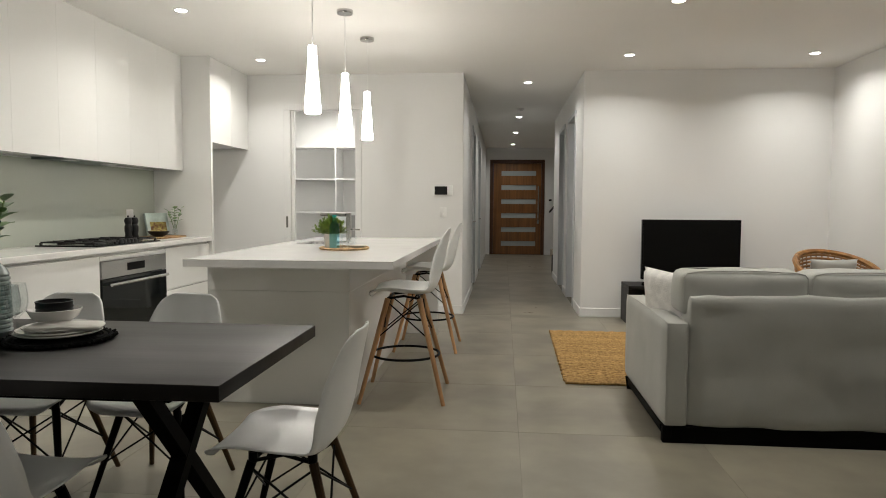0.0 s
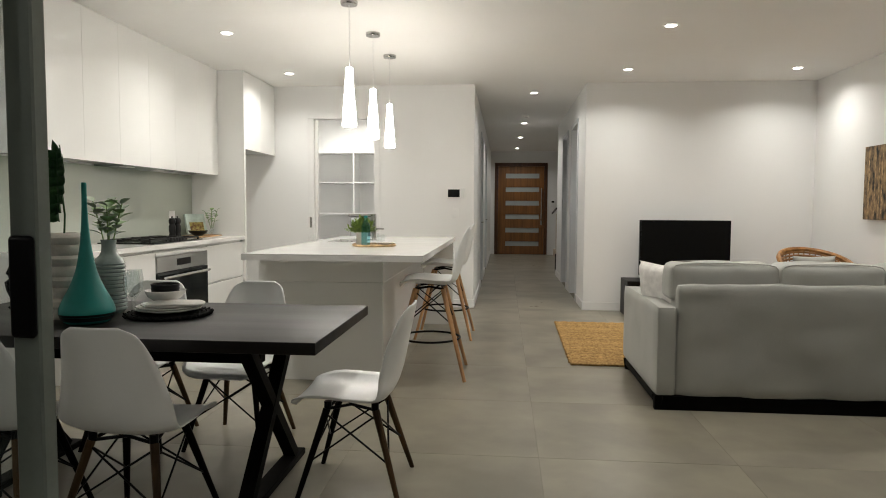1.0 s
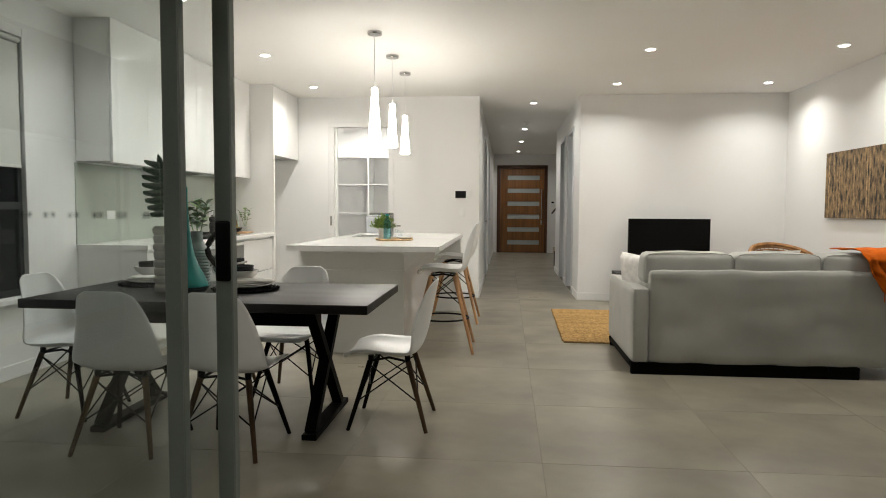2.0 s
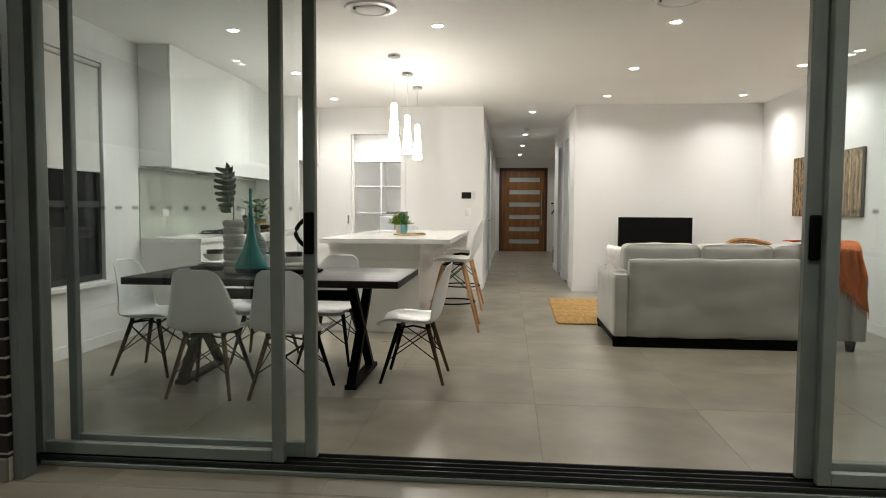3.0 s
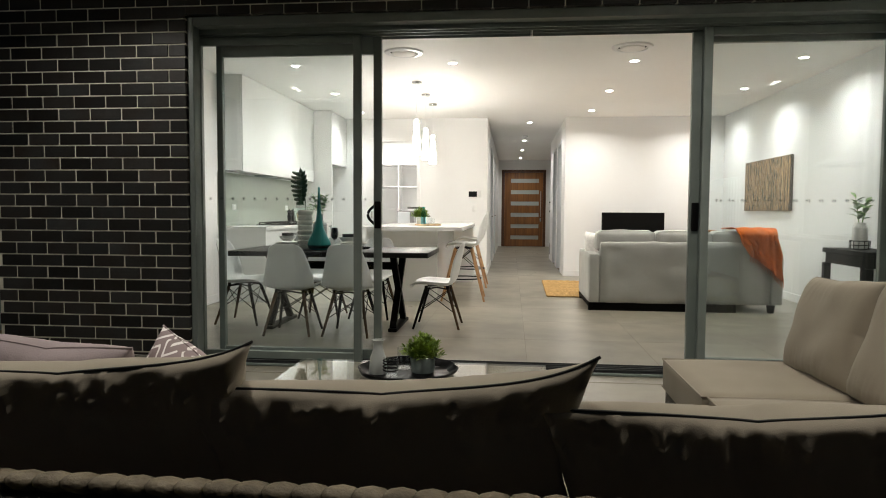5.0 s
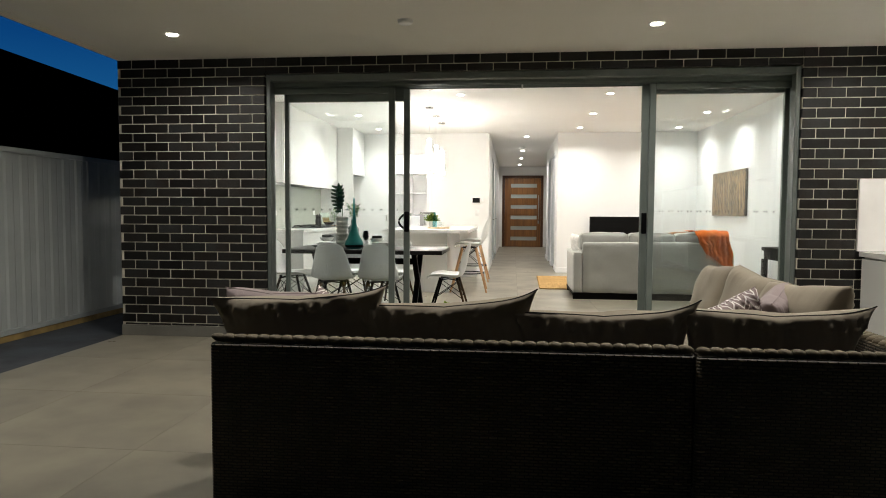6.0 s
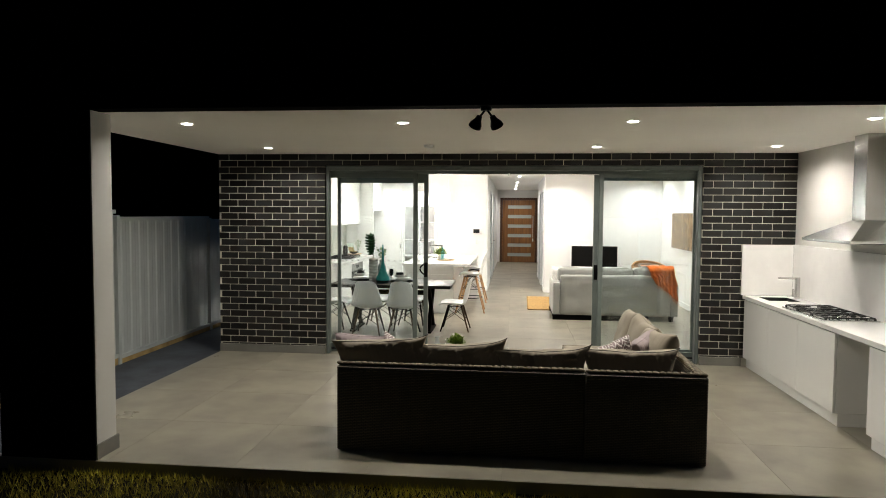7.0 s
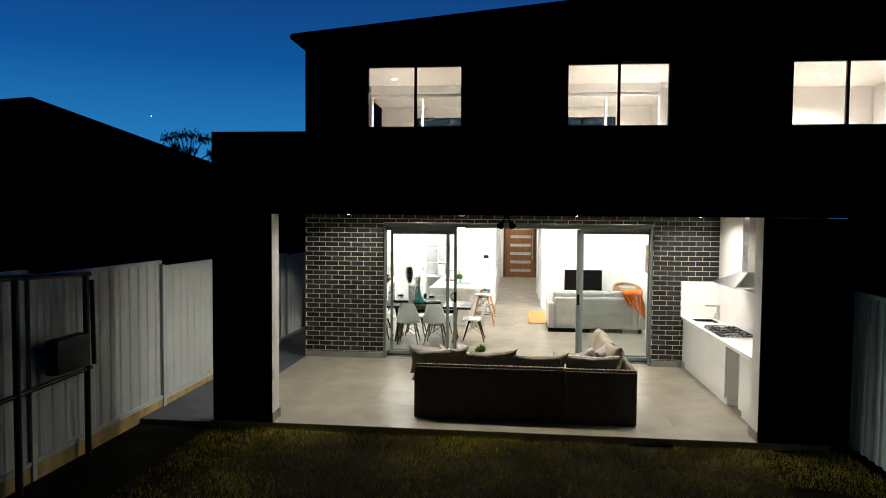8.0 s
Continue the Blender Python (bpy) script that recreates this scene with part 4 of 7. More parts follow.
def hob(at, rz, w, d, label, knobs_side):
    h = thing("gas_cooktop", at, label, "cooktop", rz)
    part("plate", bx(bm_new(), -w / 2, w / 2, -d / 2, d / 2, 0, 0.012, 0.004, 2), M_STEEL if knobs_side else M_BLACKGLASS, h)
    for cx, cy, r in ((-0.32, 0.12, 0.04), (-0.32, -0.12, 0.05), (0, 0.02, 0.07), (0.32, 0.12, 0.05), (0.32, -0.12, 0.04)):
        bm = bm_new()
        lathe(bm, [(0, 0.026), (r * 0.8, 0.026), (r, 0.021), (r, 0.013), (0, 0.013)], 18, (cx * w / 0.9, cy * d / 0.52, 0))
        part("burner", bm, M_IRON, h)
    for cx, ww in ((-0.30, 0.27), (0, 0.29), (0.30, 0.27)):
        bm = bm_new()
        c0 = cx * w / 0.9
        for o in (-1, 1):
            bx(bm, c0 - ww / 2, c0 + ww / 2, o * d * 0.42 - 0.006, o * d * 0.42 + 0.006, 0.026, 0.037, 0.002, 1)
            bx(bm, c0 + o * ww / 2 - 0.006, c0 + o * ww / 2 + 0.006, -d * 0.42, d * 0.42, 0.026, 0.037, 0.002, 1)
            bx(bm, c0 - 0.006, c0 + 0.006, o * d * 0.06 if o > 0 else -d * 0.42, d * 0.42 if o > 0 else -d * 0.06, 0.027, 0.040, 0.002, 1)
        for o in (-0.12, 0.12):
            bx(bm, c0 - ww / 2, c0 + ww / 2, o - 0.005, o + 0.005, 0.027, 0.038, 0.002, 1)
        for sx in (-1, 1):
            for sy in (-1, 1):
                bx(bm, c0 + sx * ww / 2 - 0.008, c0 + sx * ww / 2 + 0.008, sy * d * 0.42 - 0.008, sy * d * 0.42 + 0.008, 0.012, 0.028)
        part("trivet", bm, M_IRON, h, "black cast iron trivet", smooth=False)
    for i in range(5):
        bm = bm_new()
        kx, ky = (-0.10 + 0.05 * i, -d / 2 + 0.035) if not knobs_side else (-w / 2 + 0.045, -0.16 + 0.08 * i)
        lathe(bm, [(0, 0.042), (0.016, 0.042), (0.019, 0.036), (0.021, 0.013), (0, 0.013)], 14, (kx, ky, 0))
        part("knob", bm, M_CHROME if knobs_side else M_IRON, h)
    return h


hob((-2.05, 4.30, ZB), 90, 0.9, 0.50, "black five-burner gas cooktop on the bench", False)

# overhead cupboards
edges = [2.80, 3.33, 3.80, 4.26, 4.73, 5.20, 5.672]
for a, b in zip(edges, edges[1:]):
    c = thing("overhead_cabinet", (-2.19, (a + b) / 2, 1.567), "gloss white overhead cupboard reaching the ceiling", "cabinet", group="overhead kitchen cupboards")
    h = (b - a) / 2
    part("body", bx(bm_new(), -0.165, 0.125, -h, h, 0.012, 1.141), M_CAB, c, smooth=False)
    part("door", bx(bm_new(), 0.128, 0.148, -h + 0.0007, h - 0.0007, 0.0, 1.141), M_CAB, c, smooth=False)
rh = thing("rangehood", (-2.2, 4.3, 1.567), "slim undermount rangehood beneath the cupboards", "rangehood")
part("grille", bx(bm_new(), -0.14, 0.12, -0.4, 0.4, -0.006, 0.010), M_ALU, rh, "grey grille", smooth=False)
for y in (-0.25, 0.25):
    part("lamp_cover", bx(bm_new(), 0.03, 0.10, y - 0.06, y + 0.06, -0.010, -0.0065), M_TRIM, rh, smooth=False)

# tall panel and fridge recess
bm = bm_new()
bx(bm, XL + 0.002, -1.75, 5.68, 5.72, 0, CEIL - 0.002)
solid("tall_panel", bm, M_CAB, "tall gloss white panel beside the fridge recess", "panel", smooth=False)
c = thing("fridge_cupboard", (-2.05, 6.205, 1.868), "gloss white cupboard over the empty fridge recess", "cabinet")
part("body", bx(bm_new(), -0.30, 0.27, -0.483, 0.483, 0.0, 0.838), M_CAB, c, smooth=False)
for s in (-1, 1):
    part("door", bx(bm_new(), 0.272, 0.294, 0.0015 if s > 0 else -0.483, 0.483 if s > 0 else -0.0015, -0.01, 0.836, 0.0015, 1), M_CAB, c, smooth=False)

# island
il = thing("island_bench", (0, 0, 0), "white kitchen island with a deep stone overhang", "kitchen island")
bm = bm_new()
sx0, sx1, sy0, sy1 = -0.50, -0.16, 4.45, 4.95
for x0, x1, y0, y1 in ((-0.637, sx0, 2.82, 5.58), (sx1, 0.578, 2.82, 5.58), (sx0, sx1, 2.82, sy0), (sx0, sx1, sy1, 5.58)):
    bx(bm, x0, x1, y0, y1, 0.872, ZI)
bmesh.ops.remove_doubles(bm, verts=bm.verts[:], dist=0.0005)
part("stone_top", bm, M_STONE, il, "white stone top", smooth=False)
part("base", bx(bm_new(), -0.634, 0.257, 3.13, 5.53, 0.0, 0.70, 0.002, 1), M_CAB, il, "white panelled base", smooth=False)
bm = bm_new()
bx(bm, -0.634, sx0 - 0.01, 3.13, 5.53, 0.701, 0.871)
bx(bm, sx1 + 0.01, 0.257, 3.13, 5.53, 0.701, 0.871)
bx(bm, sx0 - 0.01, sx1 + 0.01, 3.13, sy0 - 0.01, 0.701, 0.871)
bx(bm, sx0 - 0.01, sx1 + 0.01, sy1 + 0.01, 5.53, 0.701, 0.871)
part("upper_base", bm, M_CAB, il, smooth=False)
part("end_leg", bx(bm_new(), 0.26, 0.565, 5.49, 5.53, 0, 0.871, 0.002, 1), M_CAB, il, "white end panel under the overhang", smooth=False)
bm = bm_new()
bx(bm, sx0 - 0.008, sx1 + 0.008, sy0 - 0.008, sy1 + 0.008, 0.702, 0.71)
for x0, x1, y0, y1 in ((sx0 - 0.009, sx0, sy0, sy1), (sx1, sx1 + 0.009, sy0, sy1), (sx0, sx1, sy0 - 0.009, sy0), (sx0, sx1, sy1, sy1 + 0.009)):
    bx(bm, x0, x1, y0, y1, 0.71, 0.90)
part("sink", bm, M_WIRE, il, "dark sink bowl", smooth=False)
tp = thing("kitchen_tap", (-0.12, 4.72, ZI), "square grey mixer tap behind the island sink", "tap")
bm = bm_new()
bx(bm, -0.02, 0.02, -0.02, 0.02, 0, 0.25, 0.004, 1)
bx(bm, -0.24, -0.021, -0.018, 0.018, 0.222, 0.248, 0.004, 1)
part("spout", bm, M_CHROME, tp, smooth=False)
part("lever", bx(bm_new(), 0.0, 0.09, 0.021, 0.035, 0.10, 0.115, 0.003, 1), M_CHROME, tp, smooth=False)

# pantry shelving
ps = thing("pantry_shelves", (-1.0, 8.0, 0), "white open pantry shelving, empty", "shelving")
for z in (0.75, 1.14, 1.58, 2.0):
    part("shelf", bx(bm_new(), -1.24, 0.98, -0.2 if z > 0.8 else -0.58, 0.195, z - 0.016, z, 0.001, 1), M_TRIM, ps, smooth=False)
for x in (-0.02, 0.9):
    part("divider", bx(bm_new(), x - 0.009, x + 0.009, -0.198, 0.195, 0.0, 1.983), M_TRIM, ps, smooth=False)

# added box in place of a grey panel of unknown use
box = thing("bench_oven", (-0.83, 7.62, 0.752), "plain grey box on the pantry shelf, standing in for a grey panel", "oven")
part("case", bx(bm_new(), -0.16, 0.16, -0.15, 0.15, 0.008, 0.35, 0.008, 2), M_GREYPLASTIC, box, smooth=False)
part("door", bx(bm_new(), -0.15, 0.08, -0.162, -0.151, 0.03, 0.33, 0.004, 1), M_DOORPAINT, box, "pale grey front panel", smooth=False)
for sx in (-0.13, 0.13):
    part("foot", tube(bm_new(), [(sx, -0.12, 0), (sx, -0.12, 0.009)], 0.012, 8), M_GREYPLASTIC, box)

# ---- moulded chairs and stools ----


def smooth_line(pts, n):
    """Catmull-Rom through rows of numbers."""
    P = [np.array(p, float) for p in pts]
    P = [2 * P[0] - P[1]] + P + [2 * P[-1] - P[-2]]
    out = []
    for i in range(n):
        f = i / (n - 1) * (len(P) - 3)
        k = min(int(f), len(P) - 4)
        t = f - k
        a, b, c, d = P[k:k + 4]
        out.append(0.5 * (2 * b + (c - a) * t + (2 * a - 5 * b + 4 * c - d) * t * t + (3 * b - a - 3 * c + d) * t ** 3))
    return out


SHELL = [(0.232, 0.384, 0.120), (0.240, 0.394, 0.165), (0.224, 0.408, 0.196), (0.14, 0.414, 0.220), (0.0, 0.402, 0.232), (-0.10, 0.401, 0.234), (-0.160, 0.428, 0.233),
         (-0.192, 0.50, 0.224), (-0.212, 0.58, 0.206), (-0.230, 0.67, 0.182), (-0.246, 0.745, 0.158), (-0.255, 0.788, 0.134), (-0.259, 0.813, 0.088)]


def shell_mesh(lift):
    bm = bm_new()
    rows = smooth_line(SHELL, 34)
    nu = 20
    grid = []
    for k, (y, z, w) in enumerate(rows):
        f = k / (len(rows) - 1)
        back = min(max((f - 0.40) / 0.22, 0), 1)
        fade = 1 if f > 0.28 else (f / 0.28) ** 1.5
        line = []
        for i in range(nu + 1):
            u = 2 * i / nu - 1
            curl = abs(u) ** 3.2
            line.append(bm.verts.new((u * w, y + back * 0.060 * curl * (1 - 0.85 * max(0, (f - 0.72) / 0.28)), z + lift + (1 - back) * 0.042 * curl * fade)))
        grid.append(line)
    for a, b in zip(grid, grid[1:]):
        for i in range(nu):
            bm.faces.new((a[i], a[i + 1], b[i + 1], b[i]))
    return bm


def shell(parent, lift):
    s = part("shell", shell_mesh(lift), M_PLATE, parent, "white moulded plastic seat shell", angle=80)
    md = s.modifiers.new("thickness", "SOLIDIFY")
    md.thickness, md.offset = 0.006, 0
    return s


def build_chair(brown_back):
    c = thing("dining_chair", (0, 0, 0), "white moulded dining chair on dark dowel legs", "chair", group="chairs round the dining table")
    shell(c, 0)
    tops = {(sx, sy): Vector((sx * 0.125, 0.105 * sy - 0.005, 0.370)) for sx in (-1, 1) for sy in (-1, 1)}
    feet = {(sx, sy): Vector((sx * 0.205, 0.215 * sy - 0.005, 0.0)) for sx in (-1, 1) for sy in (-1, 1)}
    for key in tops:
        # back legs brown, front legs black
        brown_leg = brown_back and key[1] < 0
        part("leg", tube(bm_new(), [feet[key], tops[key]], 0.0105, 10, r2=0.0165), M_BROWNWOOD if brown_leg else M_BLACKWOOD, c, "brown dowel leg" if brown_leg else "")

    def on(key, f):
        return feet[key] + (tops[key] - feet[key]) * f
    for sx in (-1, 1):
        for a, b in (((sx, -1), (sx, 1)), ((sx, 1), (sx, -1))):
            part("brace", tube(bm_new(), [on(a, 0.42), on(b, 0.95)], 0.0042, 6), M_WIRE, c, "black wire brace")
    for sy in (-1, 1):
        for a, b in (((-1, sy), (1, sy)), ((1, sy), (-1, sy))):
            part("brace", tube(bm_new(), [on(a, 0.42), on(b, 0.95)], 0.0042, 6), M_WIRE, c, "black wire brace")
    bm = bm_new()
    for sx in (-1, 1):
        tube(bm, [tops[(sx, -1)] + Vector((0, 0, 0.0)), Vector((sx * 0.10, 0, 0.385)), tops[(sx, 1)]], 0.007, 8)
    for sy in (-1, 1):
        tube(bm, [tops[(-1, sy)], Vector((0, sy * 0.08, 0.382)), tops[(1, sy)]], 0.007, 8)
    for t in tops.values():
        lathe(bm, [(0, 0), (0.016, 0), (0.016, 0.032), (0, 0.032)], 10, (t.x * 0.97, t.y * 0.97, t.z))
    part("seat_mount", bm, M_WIRE, c, "black steel seat mount")
    return c


ch = build_chair(True)
ch.matrix_basis = pose(-0.803, 0.92, 0, 0, 0, 1)
copy_thing(ch, pose(-0.272, 0.94, 0, 0, 0, -3))
side = build_chair(True)
side.matrix_basis = pose(0.453, 1.425, 0, 0, 0, 90)
copy_thing(side, pose(-1.452, 1.405, 0, 0, 0, -93))
copy_thing(side, pose(-0.272, 1.895, 0, 0, 0, 176))
copy_thing(side, pose(-0.80, 1.86, 0, 0, 0, 182))

stool = thing("bar_stool", (0, 0, 0), "white moulded bar stool on pale beech legs, black ring", "bar stool", group="stools at the island")
shell(stool, 0.270).location.y = -0.03
tops = {(sx, sy): Vector((sx * 0.115, 0.10 * sy, 0.64)) for sx in (-1, 1) for sy in (-1, 1)}
feet = {(sx, sy): Vector((sx * 0.262, 0.262 * sy, 0.0)) for sx in (-1, 1) for sy in (-1, 1)}
for key in tops:
    part("leg", tube(bm_new(), [feet[key], tops[key]], 0.0125, 10, r2=0.019), M_BEECH, stool, "pale beech leg")
rr = 0.262 - (0.262 - 0.105) * 0.268 / 0.64
part("foot_ring", tube(bm_new(), [(rr * 1.12 * math.cos(a * math.pi / 20), rr * 1.12 * math.sin(a * math.pi / 20), 0.268) for a in range(40)], 0.008, 8, closed=True), M_WIRE, stool, "black steel foot ring")
bm = bm_new()
for sx in (-1, 1):
    for a, b in (((sx, -1), (sx, 1)), ((sx, 1), (sx, -1)), ((-1, sx), (1, sx)), ((1, sx), (-1, sx))):
        pa, pb = feet[a] + (tops[a] - feet[a]) * 0.62, feet[b] + (tops[b] - feet[b]) * 0.97
        part("brace", tube(bm_new(), [pa, pb], 0.0045, 6), M_WIRE, stool, "black wire brace")
bm = bm_new()
for sy in (-1, 1):
    tube(bm, [tops[(-1, sy)], Vector((0, sy * 0.08, 0.655)), tops[(1, sy)]], 0.008, 8)
    tube(bm, [tops[(sy, -1)], Vector((sy * 0.10, 0, 0.655)), tops[(sy, 1)]], 0.008, 8)
part("seat_mount", bm, M_WIRE, stool, "black steel seat mount")
stool.matrix_basis = pose(0.556, 3.437, 0, 0, 0, 92)
copy_thing(stool, pose(0.538, 4.90, 0, 0, 0, 90))

# ---- dining table and what stands on it ----
tb = thing("dining_table", (-0.494, 1.365, 0), "dark espresso wooden dining table with crossed legs", "dining table")
part("tabletop", bx(bm_new(), -0.914, 0.914, -0.465, 0.465, 0.688, 0.735, 0.003, 2), M_TABLE, tb)


def slab_between(bm, a, b, w, d):
    """A square bar from a to b in a plane of constant x, w thick along x, d across."""
    a, b = Vector(a), Vector(b)
    u = (b - a).normalized()
    n = Vector((0, -u.z, u.y))
    vs = []
    for p in (a, b):
        for sx, sn in ((-1, -1), (1, -1), (1, 1), (-1, 1)):
            vs.append(bm.verts.new(p + Vector((sx * w / 2, 0, 0)) + n * sn * d / 2))
    for f in ((0, 1, 2, 3), (7, 6, 5, 4), (0, 4, 5, 1), (1, 5, 6, 2), (2, 6, 7, 3), (3, 7, 4, 0)):
        bm.faces.new([vs[i] for i in f])


for x in (-0.59, 0.575):
    bm = bm_new()
    bx(bm, x - 0.04, x + 0.04, -0.33, 0.38, 0.0, 0.032, 0.004, 1)
    part("foot_bar", bm, M_BLACKWOOD, tb, smooth=False)
    bm = bm_new()
    slab_between(bm, (x, -0.29, 0.03), (x, 0.29, 0.69), 0.06, 0.048)
    part("crossed_leg", bm, M_BLACKWOOD, tb, smooth=False)
    bm = bm_new()
    slab_between(bm, (x, 0.29, 0.03), (x, -0.29, 0.69), 0.056, 0.048)
    part("crossed_leg", bm, M_BLACKWOOD, tb, smooth=False)
part("stretcher", bx(bm_new(), -0.56, 0.545, -0.03, 0.03, 0.545, 0.615, 0.003, 1), M_BLACKWOOD, tb, smooth=False)

ZT0 = 0.735


def setting(x, y, napkin=True):
    pl = thing("placemat", (x, y, ZT0), "round black woven placemat", "placemat", group="placemats")
    bm = bm_new()
    for r in range(9):
        tube(bm, [((0.012 + 0.0195 * r) * math.cos(a * math.pi / 16), (0.012 + 0.0195 * r) * math.sin(a * math.pi / 16), 0.007 + 0.001 * (a % 2)) for a in range(32)], 0.0095, 6, closed=True)
    part("coil", bm, M_MAT, pl, "black coiled fibre")
    bm = bm_new()
    for a in range(46):
        t, r = a * 2 * math.pi / 46, 0.172 + 0.006 * math.sin(a * 2.3)
        tube(bm, [(r * math.cos(t), r * math.sin(t), 0.006), ((r + 0.012) * math.cos(t + 0.05), (r + 0.012) * math.sin(t + 0.05), 0.013), ((r + 0.004) * math.cos(t + 0.12), (r + 0.004) * math.sin(t + 0.12), 0.006)], 0.0055, 5)
    part("looped_edge", bm, M_MAT, pl, "ragged looped black edge")
    z = ZT0 + 0.018
    for r, h in ((0.142, 0.0), (0.138, 0.009), (0.118, 0.018)):
        bm = bm_new()
        lathe(bm, [(0, 0.002), (r * 0.62, 0.002), (r * 0.95, 0.012), (r, 0.016), (r * 0.99, 0.020), (r * 0.62, 0.008), (0, 0.008)], 36, (x, y, z + h))
        solid("plate", bm, M_CERAMIC, "white ceramic plate stacked on the placemat", "plate", group="plates")
    if napkin:
        bm = bm_new()
        softbox(bm, -0.115, 0.115, -0.06, 0.06, 0.0, 0.020, 0.009, 0.010, 14, 0.014, 3)
        bmesh.ops.transform(bm, matrix=pose(x + 0.045, y - 0.03, z + 0.028, 0, 0, 24), verts=bm.verts[:])
        solid("napkin", bm, M_LINEN, "folded white napkin on the plate", "napkin")
    bm = bm_new()
    lathe(bm, [(0, 0.0), (0.044, 0.0), (0.048, 0.005), (0.074, 0.024), (0.089, 0.052), (0.086, 0.053), (0.070, 0.027), (0.042, 0.009), (0, 0.008)], 36, (x - 0.015, y, z + 0.044))
    solid("bowl", bm, M_CERAMIC, "white ceramic bowl on the plates", "bowl", group="white bowls")
    bm = bm_new()
    lathe(bm, [(0, 0.0), (0.050, 0.0), (0.057, 0.006), (0.060, 0.014), (0.058, 0.018), (0.061, 0.026), (0.059, 0.032), (0.062, 0.046), (0.059, 0.047), (0.054, 0.012), (0, 0.010)], 32, (x - 0.015, y, z + 0.078))
    solid("bowl", bm, M_BLACKCLAY, "small black stoneware bowl in the white bowl", "bowl", group="black bowls")


def wine_glass(x, y):
    bm = bm_new()
    lathe(bm, [(0, 0.0), (0.034, 0.0), (0.034, 0.003), (0.006, 0.008), (0.004, 0.03), (0.004, 0.075), (0.010, 0.085), (0.030, 0.105), (0.037, 0.135), (0.035, 0.17), (0.030, 0.205), (0.0285, 0.205),
               (0.0335, 0.17), (0.0355, 0.135), (0.028, 0.107), (0, 0.088)], 24, (x, y, ZT0))
    solid("wine_glass", bm, M_WINE, "clear stemmed wine glass on the table", "wine glass", group="wine glasses").visible_shadow = False


setting(-0.405, 1.425)
setting(-1.07, 1.60, False)
wine_glass(-0.535, 1.35)
wine_glass(-0.56, 1.42)

v = thing("teal_vase", (-0.645, 1.20, ZT0), "matt teal glass vase with a long thin neck", "vase")
bm = bm_new()
lathe(bm, smooth_line([(0.0, 0.0), (0.07, 0.001), (0.098, 0.02), (0.108, 0.055), (0.092, 0.10), (0.062, 0.16), (0.038, 0.23), (0.023, 0.32), (0.014, 0.42), (0.010, 0.52), (0.0105, 0.578), (0.006, 0.578), (0.006, 0.50)], 40), 32)
part("glass_body", bm, M_TEAL, v)
bm = bm_new()
lathe(bm, [(0, -0.0), (0.072, 0.0005), (0.099, 0.0205), (0.108, 0.045), (0.109, 0.0452), (0.100, 0.0195), (0.073, -0.0), (0, -0.0005)], 32)
part("dark_base", bm, M_BLACKCLAY, v, "dark dipped base")

v = thing("stacked_vase", (-0.812, 1.305, ZT0), "tall cream ceramic vase of stacked rings with one monstera leaf", "vase")
bm = bm_new()
prof = [(0.0, 0.0), (0.064, 0.0)]
for k in range(8):
    z0 = 0.046 * k
    prof += [(0.068, z0 + 0.004), (0.074 if k % 2 else 0.071, z0 + 0.014), (0.074 if k % 2 else 0.071, z0 + 0.032), (0.066, z0 + 0.043), (0.063, z0 + 0.046)]
prof += [(0.052, 0.372), (0.05, 0.34), (0, 0.33)]
lathe(bm, prof, 32)
part("ceramic_body", bm, M_BISQUE, v)
part("stem", tube(bm_new(), [(0, 0, 0.34), (0.0, 0.01, 0.45), (-0.005, 0.0, 0.56)], 0.004, 6), M_LEAF, v)


def monstera():
    """A heart-shaped split leaf: curved fingers along a midrib, joined near the rib and parted towards the rim."""
    bm = bm_new()
    n, steps = 8, 7
    for s in (-1, 1):
        for k in range(n):
            f = k / (n - 1)
            z0 = 0.445 + 0.265 * f
            dz = 0.0205
            ln = 0.102 * (0.32 + 0.68 * math.sin(math.pi * (0.05 + 0.72 * f)))
            rise = 0.55 * f - 0.40
            prev = None
            for i in range(steps + 1):
                g = i / steps
                wd = dz * (1.0 if g < 0.40 else 1.0 - 0.42 * (g - 0.40) / 0.6) if i < steps else 0.008
                c = Vector((s * ln * g * (1 - 0.10 * g), 0.02 * f - 0.045 * g * g, z0 + ln * (rise * g + 0.22 * g * g)))
                row = (bm.verts.new(c - Vector((0, 0, wd))), bm.verts.new(c + Vector((0, -0.002, wd))))
                if prev:
                    bm.faces.new((prev[0], row[0], row[1], prev[1]))
                prev = row
    v4 = [bm.verts.new(p) for p in ((0.026, 0.02, 0.715), (0.016, 0.014, 0.752), (0, 0.006, 0.778), (-0.016, 0.014, 0.752), (-0.026, 0.02, 0.715))]
    bm.faces.new(v4)
    return bm


lf = part("leaf", monstera(), M_LEAF, v, "dark split monstera leaf")
lf.matrix_basis = pose(0.0, 0, 0, 0, -4, -12)
lf.modifiers.new("thickness", "SOLIDIFY").thickness = 0.002


